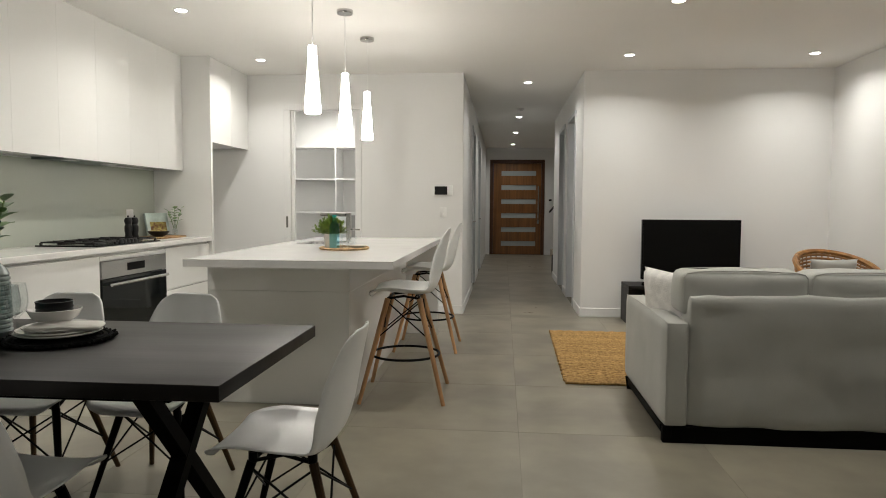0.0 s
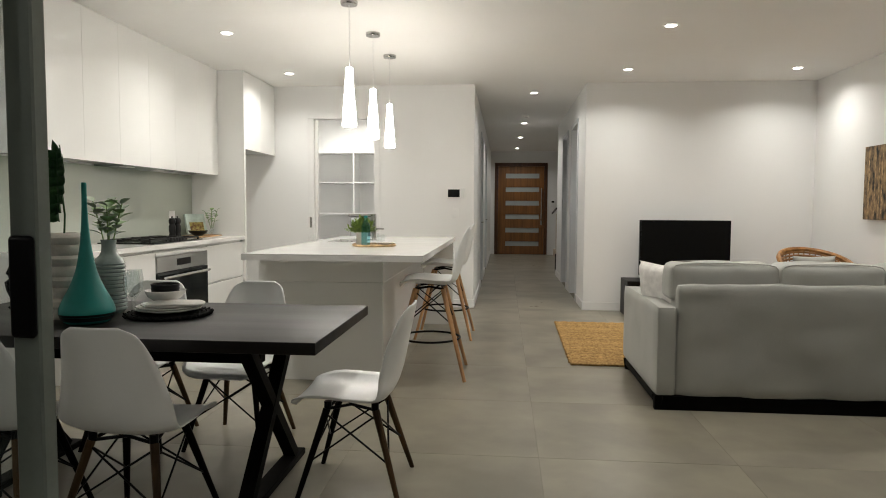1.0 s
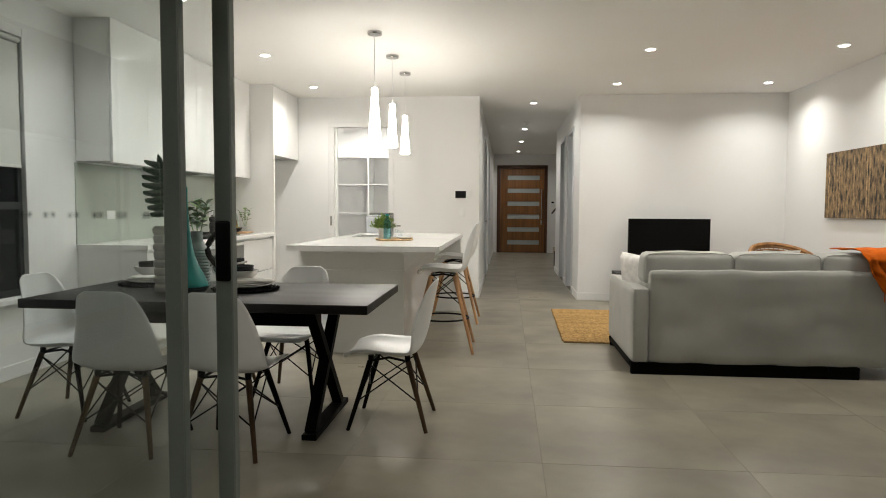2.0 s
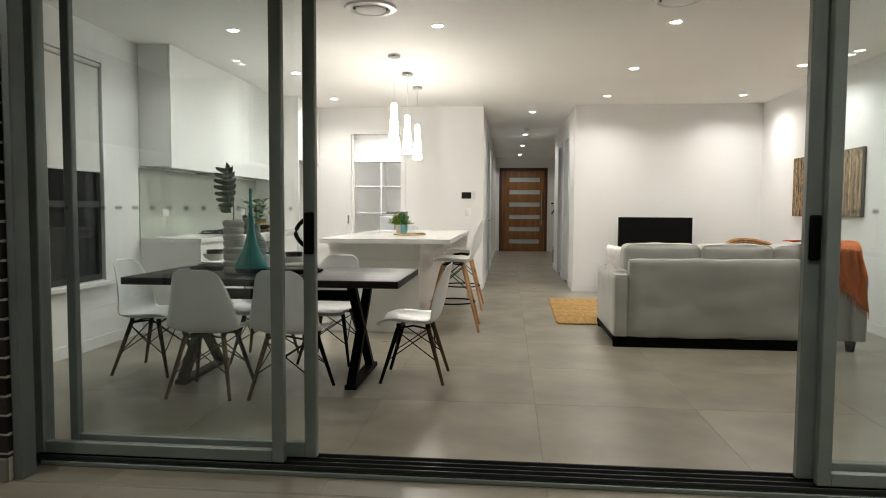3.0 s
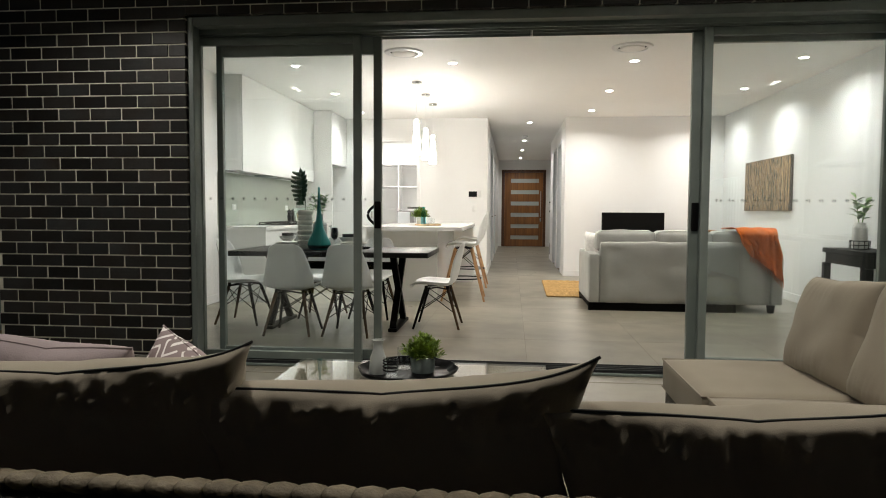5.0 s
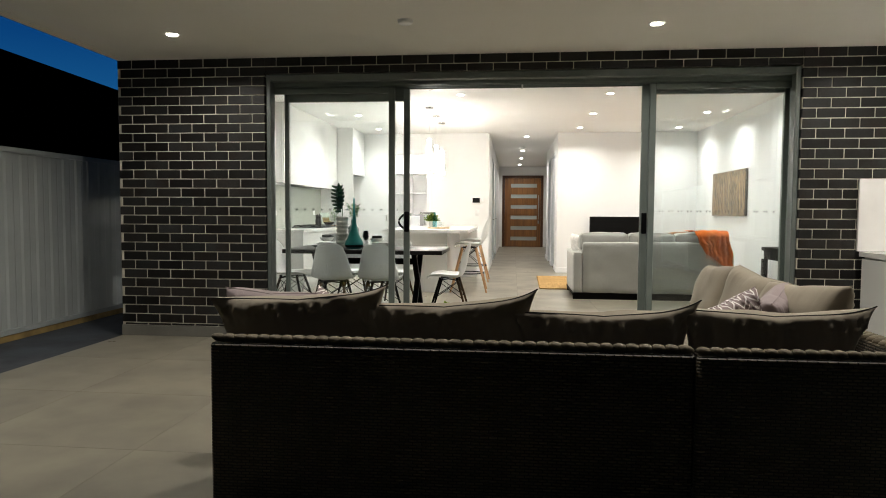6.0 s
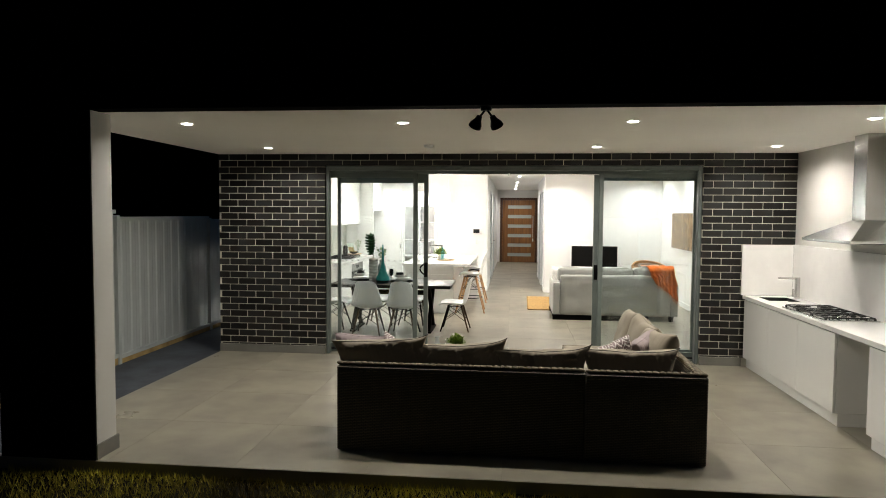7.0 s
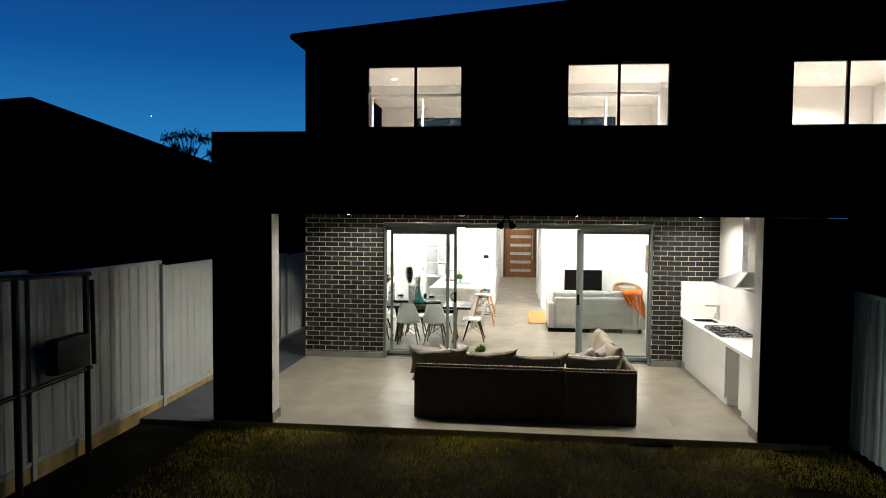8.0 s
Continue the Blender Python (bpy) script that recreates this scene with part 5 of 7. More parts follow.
def leaf_at(bm, base, d, length, width, up=Vector((0, 0, 1)), droop=0.25):
    d = d.normalized()
    s = d.cross(up)
    s = s.normalized() if s.length > 0.01 else Vector((1, 0, 0))
    n = s.cross(d)
    prev = None
    for k in range(5):
        f = k / 4
        w = width * math.sin(math.pi * (0.08 + 0.92 * f)) ** 0.8 if f < 1 else 0
        c = base + d * length * f + Vector((0, 0, -droop * length * f * f))
        row = (bm.verts.new(c + s * w / 2 + n * w * 0.12), bm.verts.new(c), bm.verts.new(c - s * w / 2 + n * w * 0.12))
        if prev:
            bm.faces.new((prev[0], row[0], row[1], prev[1]))
            bm.faces.new((prev[1], row[1], row[2], prev[2]))
        prev = row


rng = random.Random(4)


def sprig(v, z0, h, mat, n, length, width, name="leaf"):
    stems = bm_new()
    for q in range(4):
        a = q * 1.6 + 0.4
        top = Vector((0.06 * math.cos(a), 0.06 * math.sin(a), z0 + h * (0.75 + 0.25 * rng.random())))
        base = Vector((0.01 * math.cos(a), 0.01 * math.sin(a), z0 - 0.05))
        tube(stems, [base, base.lerp(top, 0.5) + Vector((0, 0, 0.01)), top], 0.003, 5)
        for k in range(n // 4):
            f = 0.35 + 0.65 * k / max(n // 4 - 1, 1)
            p = base.lerp(top, f)
            b = a + 2.4 * k + rng.random()
            bm = bm_new()
            leaf_at(bm, p, Vector((math.cos(b), math.sin(b), 0.45 + 0.7 * f * rng.random())), length * (0.7 + 0.5 * rng.random()), width * (0.8 + 0.4 * rng.random()))
            part(name, bm, mat if k % 2 else M_LEAF3, v)
    part("stems", stems, M_LEAF2, v)


v = thing("grey_vase", (-0.722, 1.487, ZT0), "grey glazed ribbed vase with soft green sprigs", "vase")
bm = bm_new()
prof = [(0.0, 0.0), (0.060, 0.0), (0.066, 0.008)]
for k in range(12):
    prof += [(0.0745 - 0.0004 * k, 0.014 + 0.0175 * k), (0.0745 - 0.0004 * k, 0.022 + 0.0175 * k), (0.0685 - 0.0004 * k, 0.027 + 0.0175 * k)]
prof += [(0.068, 0.226), (0.058, 0.248), (0.042, 0.262), (0.033, 0.280), (0.031, 0.312), (0.034, 0.335), (0.029, 0.335), (0.026, 0.30), (0, 0.29)]
lathe(bm, prof, 36)
part("ceramic_body", bm, M_GREYGLAZE, v)
sprig(v, 0.33, 0.21, M_LEAF2, 44, 0.072, 0.052)

# ---- bench and island small things ----
for x, y in ((-2.21, 4.95), (-2.19, 5.02)):
    g = thing("pepper_mill", (x, y, ZB), "turned black pepper mill on the bench", "pepper mill", group="pepper mills")
    bm = bm_new()
    lathe(bm, [(0, 0), (0.034, 0), (0.035, 0.02), (0.028, 0.05), (0.033, 0.08), (0.033, 0.12), (0.025, 0.14), (0.033, 0.16), (0.034, 0.18), (0.024, 0.20), (0, 0.205)], 20)
    part("turned_body", bm, M_BLACKCLAY, g)
    bm = bm_new()
    lathe(bm, [(0, 0.222), (0.006, 0.22), (0.008, 0.212), (0.006, 0.2045), (0, 0.2045)], 12)
    part("knob", bm, M_BLACKCLAY, g)
solid("chopping_board", bx(bm_new(), -2.28, -1.98, 5.10, 5.60, ZB, ZB + 0.016, 0.006, 2), M_BOARD, "wooden chopping board lying on the bench", "chopping board")
cb = new("cookbook")
cb.matrix_basis = pose(-2.20, 5.46, ZB + 0.018, 0, -14, -25)
tagged(cb, "upright cookbook with a pale cover on the bench", "book")
part("cover", bx(bm_new(), -0.004, 0.024, -0.125, 0.125, 0, 0.22, 0.002, 1), M_BOOK, cb, smooth=False)
part("cover_picture", bx(bm_new(), 0.0255, 0.0265, -0.09, 0.09, 0.03, 0.13), M_FOOD, cb, "printed food picture", smooth=False)
fb = thing("fruit_bowl", (-2.08, 5.24, ZB + 0.016), "black bowl of dried pods on the board", "bowl")
bm = bm_new()
lathe(bm, [(0, 0), (0.04, 0), (0.085, 0.03), (0.10, 0.055), (0.095, 0.055), (0.08, 0.034), (0, 0.012)], 28)
part("dish", bm, M_BLACKCLAY, fb)
for k in range(14):
    a, r = k * 2.4, 0.018 * math.sqrt(k)
    bm = bm_new()
    bmesh.ops.create_icosphere(bm, subdivisions=2, radius=0.021, matrix=Matrix.Translation((r * math.cos(a), r * math.sin(a), 0.06 - r * 0.25)) @ Matrix.Diagonal((1.25, 0.8, 0.8, 1)))
    part("pod", bm, M_FOOD, fb)
v = thing("bud_vase", (-2.05, 5.50, ZB + 0.016), "small clear glass vase with a green cutting", "vase")
bm = bm_new()
lathe(bm, [(0, 0), (0.026, 0), (0.028, 0.05), (0.014, 0.085), (0.014, 0.11), (0.012, 0.11), (0.012, 0.085), (0.025, 0.05), (0, 0.004)], 20)
part("glass_body", bm, M_CLEAR, v).visible_shadow = False
sprig(v, 0.12, 0.15, M_LEAF2, 24, 0.062, 0.040)

tr = thing("round_tray", (0.055, 3.84, ZI), "round pale rattan tray on the island", "tray")
bm = bm_new()
lathe(bm, [(0, 0.004), (0.160, 0.004), (0.168, 0.010), (0.172, 0.018), (0.179, 0.010), (0.170, 0.0), (0, 0.0)], 40)
part("woven_base", bm, M_WICKERTRAY, tr)


def bushy_pot(at, label, pot_mat, pot_r, pot_h, r, blades, mat, name="potted_plant"):
    v = thing(name, at, label, "plant")
    bm = bm_new()
    lathe(bm, [(0, 0), (pot_r * 0.82, 0), (pot_r * 0.86, 0.004), (pot_r, pot_h), (pot_r * 0.93, pot_h), (pot_r * 0.85, pot_h * 0.85), (0, pot_h * 0.85)], 28)
    part("pot", bm, pot_mat, v)
    bm = bm_new()
    lr = random.Random(7)
    c = Vector((0, 0, pot_h * 0.85))
    for k in range(blades):
        a, e = lr.random() * 6.283, 0.12 + 1.35 * lr.random() ** 0.8
        d = Vector((math.cos(a) * math.cos(e), math.sin(a) * math.cos(e), math.sin(e)))
        rad = r * (0.55 + 0.5 * lr.random())
        p = c + d * rad * (0.45 + 0.5 * lr.random())
        for q in range(3):
            leaf_at(bm, p, d + Vector((lr.uniform(-1, 1), lr.uniform(-1, 1), lr.uniform(-0.3, 0.9))) * 0.8, 0.027 * r / 0.1, 0.0115 * r / 0.1, droop=0.1)
        if k % 5 == 0:
            tube(bm, [c, p], 0.0012, 4)
    tagged(part("foliage", bm, mat, v, "dense fine green foliage"), kind="stuff")
    return v


bushy_pot((-0.055, 3.88, ZI + 0.005), "small green bush in a white pot on the tray", M_CERAMIC, 0.05, 0.105, 0.135, 520, M_FERN)
b = thing("water_bottle", (0.004, 3.76, ZI + 0.005), "blue glass water bottle on the tray", "bottle")
bm = bm_new()
prof = [(0, 0), (0.034, 0), (0.036, 0.008)]
for k in range(7):
    prof += [(0.0365, 0.018 + 0.018 * k), (0.0345, 0.027 + 0.018 * k)]
lathe(bm, prof + [(0.036, 0.150), (0.028, 0.175), (0.015, 0.200), (0.013, 0.222), (0, 0.222)], 24)
part("glass_body", bm, M_BLUEGLASS, b).visible_shadow = False
bm = bm_new()
lathe(bm, [(0, 0.2225), (0.0150, 0.2225), (0.0150, 0.238), (0, 0.238)], 16)
part("cap", bm, M_TEAL, b, "blue screw cap")
for x, y, m, h in ((0.075, 3.79, M_CLEAR, 0.10), (0.105, 3.88, M_CLEAR, 0.085)):
    bm = bm_new()
    lathe(bm, [(0, 0), (0.03, 0), (0.034, h), (0.031, h), (0.028, 0.006), (0, 0.006)], 22, (x, y, ZI + 0.005))
    solid("tumbler", bm, m, "clear glass tumbler on the tray", "glass", group="tumblers on the tray").visible_shadow = False
bm = bm_new()
lathe(bm, [(0, 0), (0.04, 0), (0.075, 0.014), (0.073, 0.018), (0.04, 0.006), (0, 0.006)], 28, (0.145, 3.84, ZI + 0.012))
solid("dish", bm, M_BISQUE, "small grey-brown dish on the tray", "dish")

# ---- living room ----
sf = thing("sofa", (0, 0, 0), "light grey linen three-seat sofa seen from behind", "sofa")
SX0, SX1, SY0, SY1 = 2.015, 4.105, 2.668, 3.79
bm = bm_new()
softbox(bm, SX0 + 0.128, SX1 - 0.128, SY0 + 0.004, SY0 + 0.20, 0.088, 0.772, 0.03, 0.004, 18, 0.013, 2)
part("back_frame", bm, M_SOFA, sf, angle=60)
for x0, x1 in ((SX0, SX0 + 0.126), (SX1 - 0.126, SX1)):
    bm = bm_new()
    softbox(bm, x0, x1, SY0 - 0.008, SY1, 0.088, 0.636, 0.024, 0.004, 10)
    arm = part("arm", bm, M_SOFA, sf, angle=60)
    for x in (x0 + 0.012, x1 - 0.012):
        part("piping", tube(bm_new(), [(x, SY0 - 0.006, 0.10), (x, SY0 - 0.006, 0.61), (x, SY0 + 0.006, 0.631), (x, SY0 + 0.30, 0.638), (x, SY1 - 0.30, 0.638), (x, SY1 - 0.01, 0.631)], 0.0028, 6), M_SOFA, arm)
bm = bm_new()
softbox(bm, SX0 + 0.13, SX1 - 0.13, SY0 + 0.202, SY1 - 0.03, 0.10, 0.30, 0.02, 0)
part("seat_frame", bm, M_SOFA, sf, angle=60)
cw = (SX1 - SX0 - 0.26) / 3
for k in range(3):
    x0 = SX0 + 0.13 + cw * k
    bm = bm_new()
    softbox(bm, x0 + 0.005, x0 + cw - 0.005, SY0 + 0.36, SY1, 0.302, 0.46, 0.05, 0.02, 10, 0.004, k)
    part("seat_cushion", bm, M_SOFA, sf, angle=60)
    bm = bm_new()
    softbox(bm, x0 + (-0.03 if k == 0 else 0.005), x0 + cw - 0.005 + (0.05 if k == 2 else 0), SY0 + 0.06, SY0 + 0.30, 0.66, 0.888, 0.040, 0.016, 14, 0.010, k + 5)
    cushion = part("back_cushion", bm, M_SOFA, sf, angle=60)
    xa, xb = x0 + (-0.022 if k == 0 else 0.012), x0 + cw - 0.012 + (0.05 if k == 2 else 0)
    for y in (SY0 + 0.076, SY0 + 0.284):
        seam = [(xa, y, 0.70), (xa, y, 0.862), (xa + 0.014, y, 0.879)] + [(xa + (xb - xa) * q / 10, y, 0.886 + 0.010 * math.sin(math.pi * q / 10)) for q in range(1, 10)] + [(xb - 0.014, y, 0.879), (xb, y, 0.862), (xb, y, 0.70)]
        part("piping", tube(bm_new(), seam, 0.0032, 6), M_SOFA, cushion)
for x in (SX0 + 0.045, 3.40, SX1 - 0.11):
    for y in (SY0 + 0.045, SY1 - 0.08):
        bm = bm_new()
        lathe(bm, [(0, 0), (0.035, 0), (0.048, 0.087), (0, 0.087)], 4, (x, y, 0))
        part("foot", bm, M_BLACKWOOD, sf, "dark tapered block foot", smooth=False)
bm = bm_new()
bx(bm, SX0 + 0.004, 3.62, SY0 + 0.006, SY0 + 0.05, 0.0, 0.087, 0.003, 1)
bx(bm, SX0 + 0.006, SX0 + 0.05, SY0 + 0.051, SY1 - 0.12, 0.04, 0.087, 0.003, 1)
part("base_rail", bm, M_BLACKWOOD, sf, "dark recessed base rail", smooth=False)
kp = pose(2.16, 3.12, 0.66, 8, 0, -62)
solid("knit_cushion", pillow(bm_new(), 0.42, 0.42, 0.15, kp, 0.01, 2), M_KNIT, "white knitted cushion against the sofa arm", "cushion", angle=70)

# throw laid over the sofa's back corner
bm = bm_new()
nu, nv = 26, 40
rows = []
for j in range(nv + 1):
    f = j / nv
    row = []
    for i in range(nu + 1):
        u = i / nu
        wob = 0.024 * math.sin(u * 19 + f * 4) + 0.026 * noise.noise(Vector((u * 6, f * 6, 2)))
        if f < 0.25:
            y, z = SY0 + 0.34 - 0.30 * f / 0.25, 0.925 + 0.01 * math.sin(f * 9)
        elif f < 0.33:
            g = (f - 0.25) / 0.08
            y, z = SY0 + 0.04 - 0.065 * math.sin(g * math.pi / 2), 0.925 - 0.06 * (1 - math.cos(g * math.pi / 2))
        else:
            y, z = SY0 - 0.028, 0.865 - 0.50 * (f - 0.33) / 0.67 * (0.48 + 0.56 * u ** 1.3)
        x = 3.53 + 0.47 * u + f * (0.21 - 0.12 * u) + 0.03 * noise.noise(Vector((u * 3, f * 4, 9)))
        row.append(bm.verts.new((min(x, 4.16), y - abs(wob) * (1 if f > 0.3 else 0.1), z + (wob * 0.3 if f < 0.3 else 0))))
    rows.append(row)
for a, b in zip(rows, rows[1:]):
    for i in range(nu):
        bm.faces.new((a[i], a[i + 1], b[i + 1], b[i]))
tw = thing("throw", (0, 0, 0), "orange woollen throw hanging over the sofa back", "throw")
c = part("cloth", bm, M_THROW, tw, angle=70)
c.modifiers.new("thickness", "SOLIDIFY").thickness = 0.006
bm = bm_new()
for i in range(nu + 1):
    f, u = 1, i / nu
    x = 3.53 + 0.47 * u + (0.21 - 0.12 * u) + 0.03 * noise.noise(Vector((u * 3, 4, 9)))
    z = 0.865 - 0.50 * (0.48 + 0.56 * u ** 1.3)
    x = min(x, 4.16)
    tube(bm, [(x, SY0 - 0.034, z + 0.005), (x + 0.008 * math.sin(i * 3), SY0 - 0.036, z - 0.055)], 0.003, 5)
part("fringe", bm, M_THROW, tw, "orange tassel fringe")

# jute rug: rows of thick braid
rug = thing("jute_rug", (1.622, 3.79, 0), "coarse golden jute rug on the tiles", "rug", rz=-0.8)
y = 0.0
k = 0
while y < 1.92:
    x0 = 0.012 * math.sin(k * 1.7)
    pts = [(x0 + 0.05 * i, y + 0.004 * math.sin(i * 1.3 + k), 0.009 + 0.005 * ((i + k) % 2)) for i in range(int(2.2 / 0.05))]
    part("braid", tube(bm_new(), pts, 0.0135, 5), M_JUTE, rug, angle=80)
    y += 0.026
    k += 1

t = thing("television", (3.146, 6.39, 0.41), "flat black television on a low stand", "television")
part("screen", bx(bm_new(), -0.49, 0.49, -0.0225, -0.018, 0.065, 0.675), M_SCREEN, t, "blank black screen", smooth=False)
part("casing", bx(bm_new(), -0.505, 0.505, -0.0175, 0.035, 0.05, 0.686, 0.006, 2), M_TV, t, smooth=False)
bm = bm_new()
bx(bm, -0.05, 0.05, 0.0, 0.03, 0.008, 0.055)
bx(bm, -0.22, 0.22, -0.10, 0.12, 0.0, 0.012, 0.004, 1)
part("pedestal", bm, M_TV, t, smooth=False)
u = thing("tv_unit", (3.25, 6.40, 0), "low black television unit", "tv unit")
part("top", bx(bm_new(), -0.77, 0.77, -0.22, 0.22, 0.375, 0.41, 0.003, 1), M_TABLE, u, smooth=False)
for x in (-0.755, 0.755):
    part("side", bx(bm_new(), x - 0.015, x + 0.015, -0.215, 0.215, 0, 0.374), M_TABLE, u, smooth=False)
part("shelf", bx(bm_new(), -0.739, 0.739, -0.20, 0.21, 0.16, 0.185), M_TABLE, u, smooth=False)
part("back", bx(bm_new(), -0.739, 0.739, 0.211, 0.219, 0.0, 0.374), M_TABLE, u, smooth=False)
solid("soundbar", bx(bm_new(), 2.62, 2.95, 6.20, 6.26, 0.412, 0.45, 0.01, 2), M_TV, "small black soundbar under the television", "soundbar")

# rattan tub chair
rc = thing("rattan_armchair", (4.18, 5.40, 0), "honey rattan tub chair with a grey cushion", "armchair", rz=10)
bm = bm_new()
R = 0.335
for k in range(13):
    f = k / 12
    pts = []
    for i in range(25):
        a = math.pi * (-0.08 + 1.16 * i / 24)
        top = 0.42 + 0.40 * (0.45 + 0.55 * math.sin(math.pi * min(max(i / 24, 0), 1)) ** 0.8) * f
        pts.append(((R + 0.03 * f) * math.cos(a), 0.9 * (R + 0.05 * f) * math.sin(a), top))
    part("cane_hoop", tube(bm_new(), pts, 0.012 if k < 12 else 0.024, 6), M_RATTAN, rc)
bm = bm_new()
for i in range(25):
    a = math.pi * (-0.08 + 1.16 * i / 24)
    top = 0.42 + 0.40 * (0.45 + 0.55 * math.sin(math.pi * i / 24) ** 0.8)
    tube(bm, [(R * math.cos(a), 0.9 * R * math.sin(a), 0.40), ((R + 0.03) * math.cos(a), 0.9 * (R + 0.05) * math.sin(a), top)], 0.006, 5)
part("uprights", bm, M_RATTAN, rc)
bm = bm_new()
lathe(bm, [(0, 0.34), (0.30, 0.34), (0.33, 0.36), (0.33, 0.40), (0.30, 0.42), (0, 0.42)], 28)
part("seat", bm, M_RATTAN, rc)
for a in (0.6, 2.5, 3.9, 5.5):
    part("leg", tube(bm_new(), [(0.29 * math.cos(a), 0.27 * math.sin(a), 0), (0.27 * math.cos(a), 0.25 * math.sin(a), 0.35)], 0.016, 8), M_RATTAN, rc)
solid("grey_cushion", pillow(bm_new(), 0.46, 0.34, 0.13, pose(4.16, 5.52, 0.60, 12, 0, 10), 0.008, 4), M_SOFA, "plain grey cushion in the rattan chair", "cushion", angle=70)

# painting on the side wall
p = thing("painting", (XR, 4.70, 1.485), "wide canvas painting of brown tree trunks", "painting")
part("canvas", bx(bm_new(), -0.040, -0.002, -0.81, 0.81, -0.355, 0.355, 0.003, 1), M_PAINTEDGE, p, smooth=False)
part("painted_face", bx(bm_new(), -0.0435, -0.0405, -0.808, 0.808, -0.353, 0.353), M_CANVAS, p, "streaky brown and ochre painted trunks", smooth=False)
lr = random.Random(11)
M_TRUNK = surf("pale painted trunks", (0.36, 0.245, 0.125), 0.75, var=0.55, scale=38, stretch=(1, 1.6, 0.7), rand=0.5)
for k in range(22):
    y = -0.78 + 1.56 * k / 21 + lr.uniform(-0.02, 0.02)
    w = lr.uniform(0.004, 0.012)
    part("painted_trunk", bx(bm_new(), -0.0445, -0.0437, y - w, y + w, -0.35 + lr.random() * 0.1, 0.352 - lr.random() * 0.15), M_TRUNK, p, smooth=False)

# console table with a plant
c = thing("console_table", (4.44, 1.63, 0), "black console table against the side wall", "console table")
part("top", bx(bm_new(), -0.22, 0.20, -0.42, 0.42, 0.72, 0.765, 0.003, 1), M_BLACKWOOD, c, smooth=False)
part("apron", bx(bm_new(), -0.20, 0.19, -0.39, 0.39, 0.62, 0.719), M_BLACKWOOD, c, smooth=False)
for sx in (-0.19, 0.17):
    for sy in (-0.39, 0.39):
        part("leg", bx(bm_new(), sx - 0.03, sx + 0.03, sy - 0.03, sy + 0.03, 0, 0.6195, 0.003, 1), M_BLACKWOOD, c, smooth=False)
bk = thing("wire_basket", (4.42, 1.75, 0.765), "black wire basket on the console", "basket")
bm = bm_new()
for z in (0.004, 0.04, 0.08):
    tube(bm, [(0.085 * math.cos(a * math.pi / 12), 0.085 * math.sin(a * math.pi / 12), z) for a in range(24)], 0.004, 5, closed=True)
for a in range(12):
    tube(bm, [(0.085 * math.cos(a * math.pi / 6), 0.085 * math.sin(a * math.pi / 6), z) for z in (0.0, 0.08)], 0.003, 5)
part("wires", bm, M_WIRE, bk)
v = thing("white_vase", (4.42, 1.75, 0.767), "white ribbed vase with green sprigs standing in the wire basket", "vase")
bm = bm_new()
prof = [(0, 0), (0.06, 0)]
for k in range(7):
    prof += [(0.066, 0.012 + 0.03 * k), (0.063, 0.027 + 0.03 * k)]
prof += [(0.045, 0.225), (0.04, 0.25), (0.034, 0.25), (0, 0.2)]
lathe(bm, prof, 26)
part("ceramic_body", bm, M_CERAMIC, v)
sprig(v, 0.25, 0.24, M_LEAF2, 24, 0.11, 0.05)

# ---- alfresco furniture ----


def braid(bm, a, b, r=0.022, step=0.046):
    """A chunky twisted edge along a line."""
    a, b = Vector(a), Vector(b)
    n = int((b - a).length / step)
    d = (b - a).normalized()
    side = Vector((0, 0, 1)).cross(d)
    for k in range(n):
        c = a + (b - a) * ((k + 0.5) / n)
        m = Matrix.Translation(c) @ d.to_track_quat("X", "Z").to_matrix().to_4x4() @ Matrix.Rotation(0.8, 4, "Z") @ Matrix.Rotation(0.25, 4, "Y") @ Matrix.Diagonal((step * 0.80, r * 0.80, r * 0.45, 1))
        bmesh.ops.create_icosphere(bm, subdivisions=2, radius=1, matrix=m)
    return bm


def lounge_back(parent, x0, x1, y0, y1, z1, name="back_panel"):
    p = part(name, bx(bm_new(), x0, x1, y0, y1, 0.012, z1 - 0.02, 0.008, 1), M_WICKER, parent, "dark woven wicker panel", smooth=False)
    return p


long_sofa = thing("outdoor_sofa", (0, 0, 0), "long brown wicker outdoor sofa module with taupe cushions", "outdoor sofa", group="outdoor lounge modules")
lounge_back(long_sofa, 0.025, 1.862, -3.955, -3.87, 0.672)
lounge_back(long_sofa, 0.025, 0.09, -3.868, -3.02, 0.60, "arm_panel")
part("seat_base", bx(bm_new(), 0.092, 1.86, -3.868, -3.05, 0.05, 0.27, 0.008, 1), M_WICKER, long_sofa, "woven wicker base", smooth=False)
bm = bm_new()
braid(bm, (0.025, -3.912, 0.666), (1.862, -3.912, 0.666), 0.036)
part("braided_edge", bm, M_BRAID, long_sofa, "thick braided top edge", angle=80)
bm = bm_new()
braid(bm, (0.055, -3.86, 0.598), (0.055, -3.03, 0.598), 0.034)
part("braided_edge", bm, M_BRAID, long_sofa, "thick braided arm edge")
bm = bm_new()
x = 0.035
while x < 1.81:
    bx(bm, x, x + 0.026, -3.9595, -3.9555, 0.616, 0.622)
    x += 0.054
tagged(part("weave", bm, M_BRAID, long_sofa, "wicker strands standing proud under the braid", smooth=False), kind="stuff")
for x in (0.07, 1.80):
    for y in (-3.90, -3.10):
        part("foot", tube(bm_new(), [(x, y, 0), (x, y, 0.052)], 0.02, 8), M_ALU, long_sofa, "small metal foot")

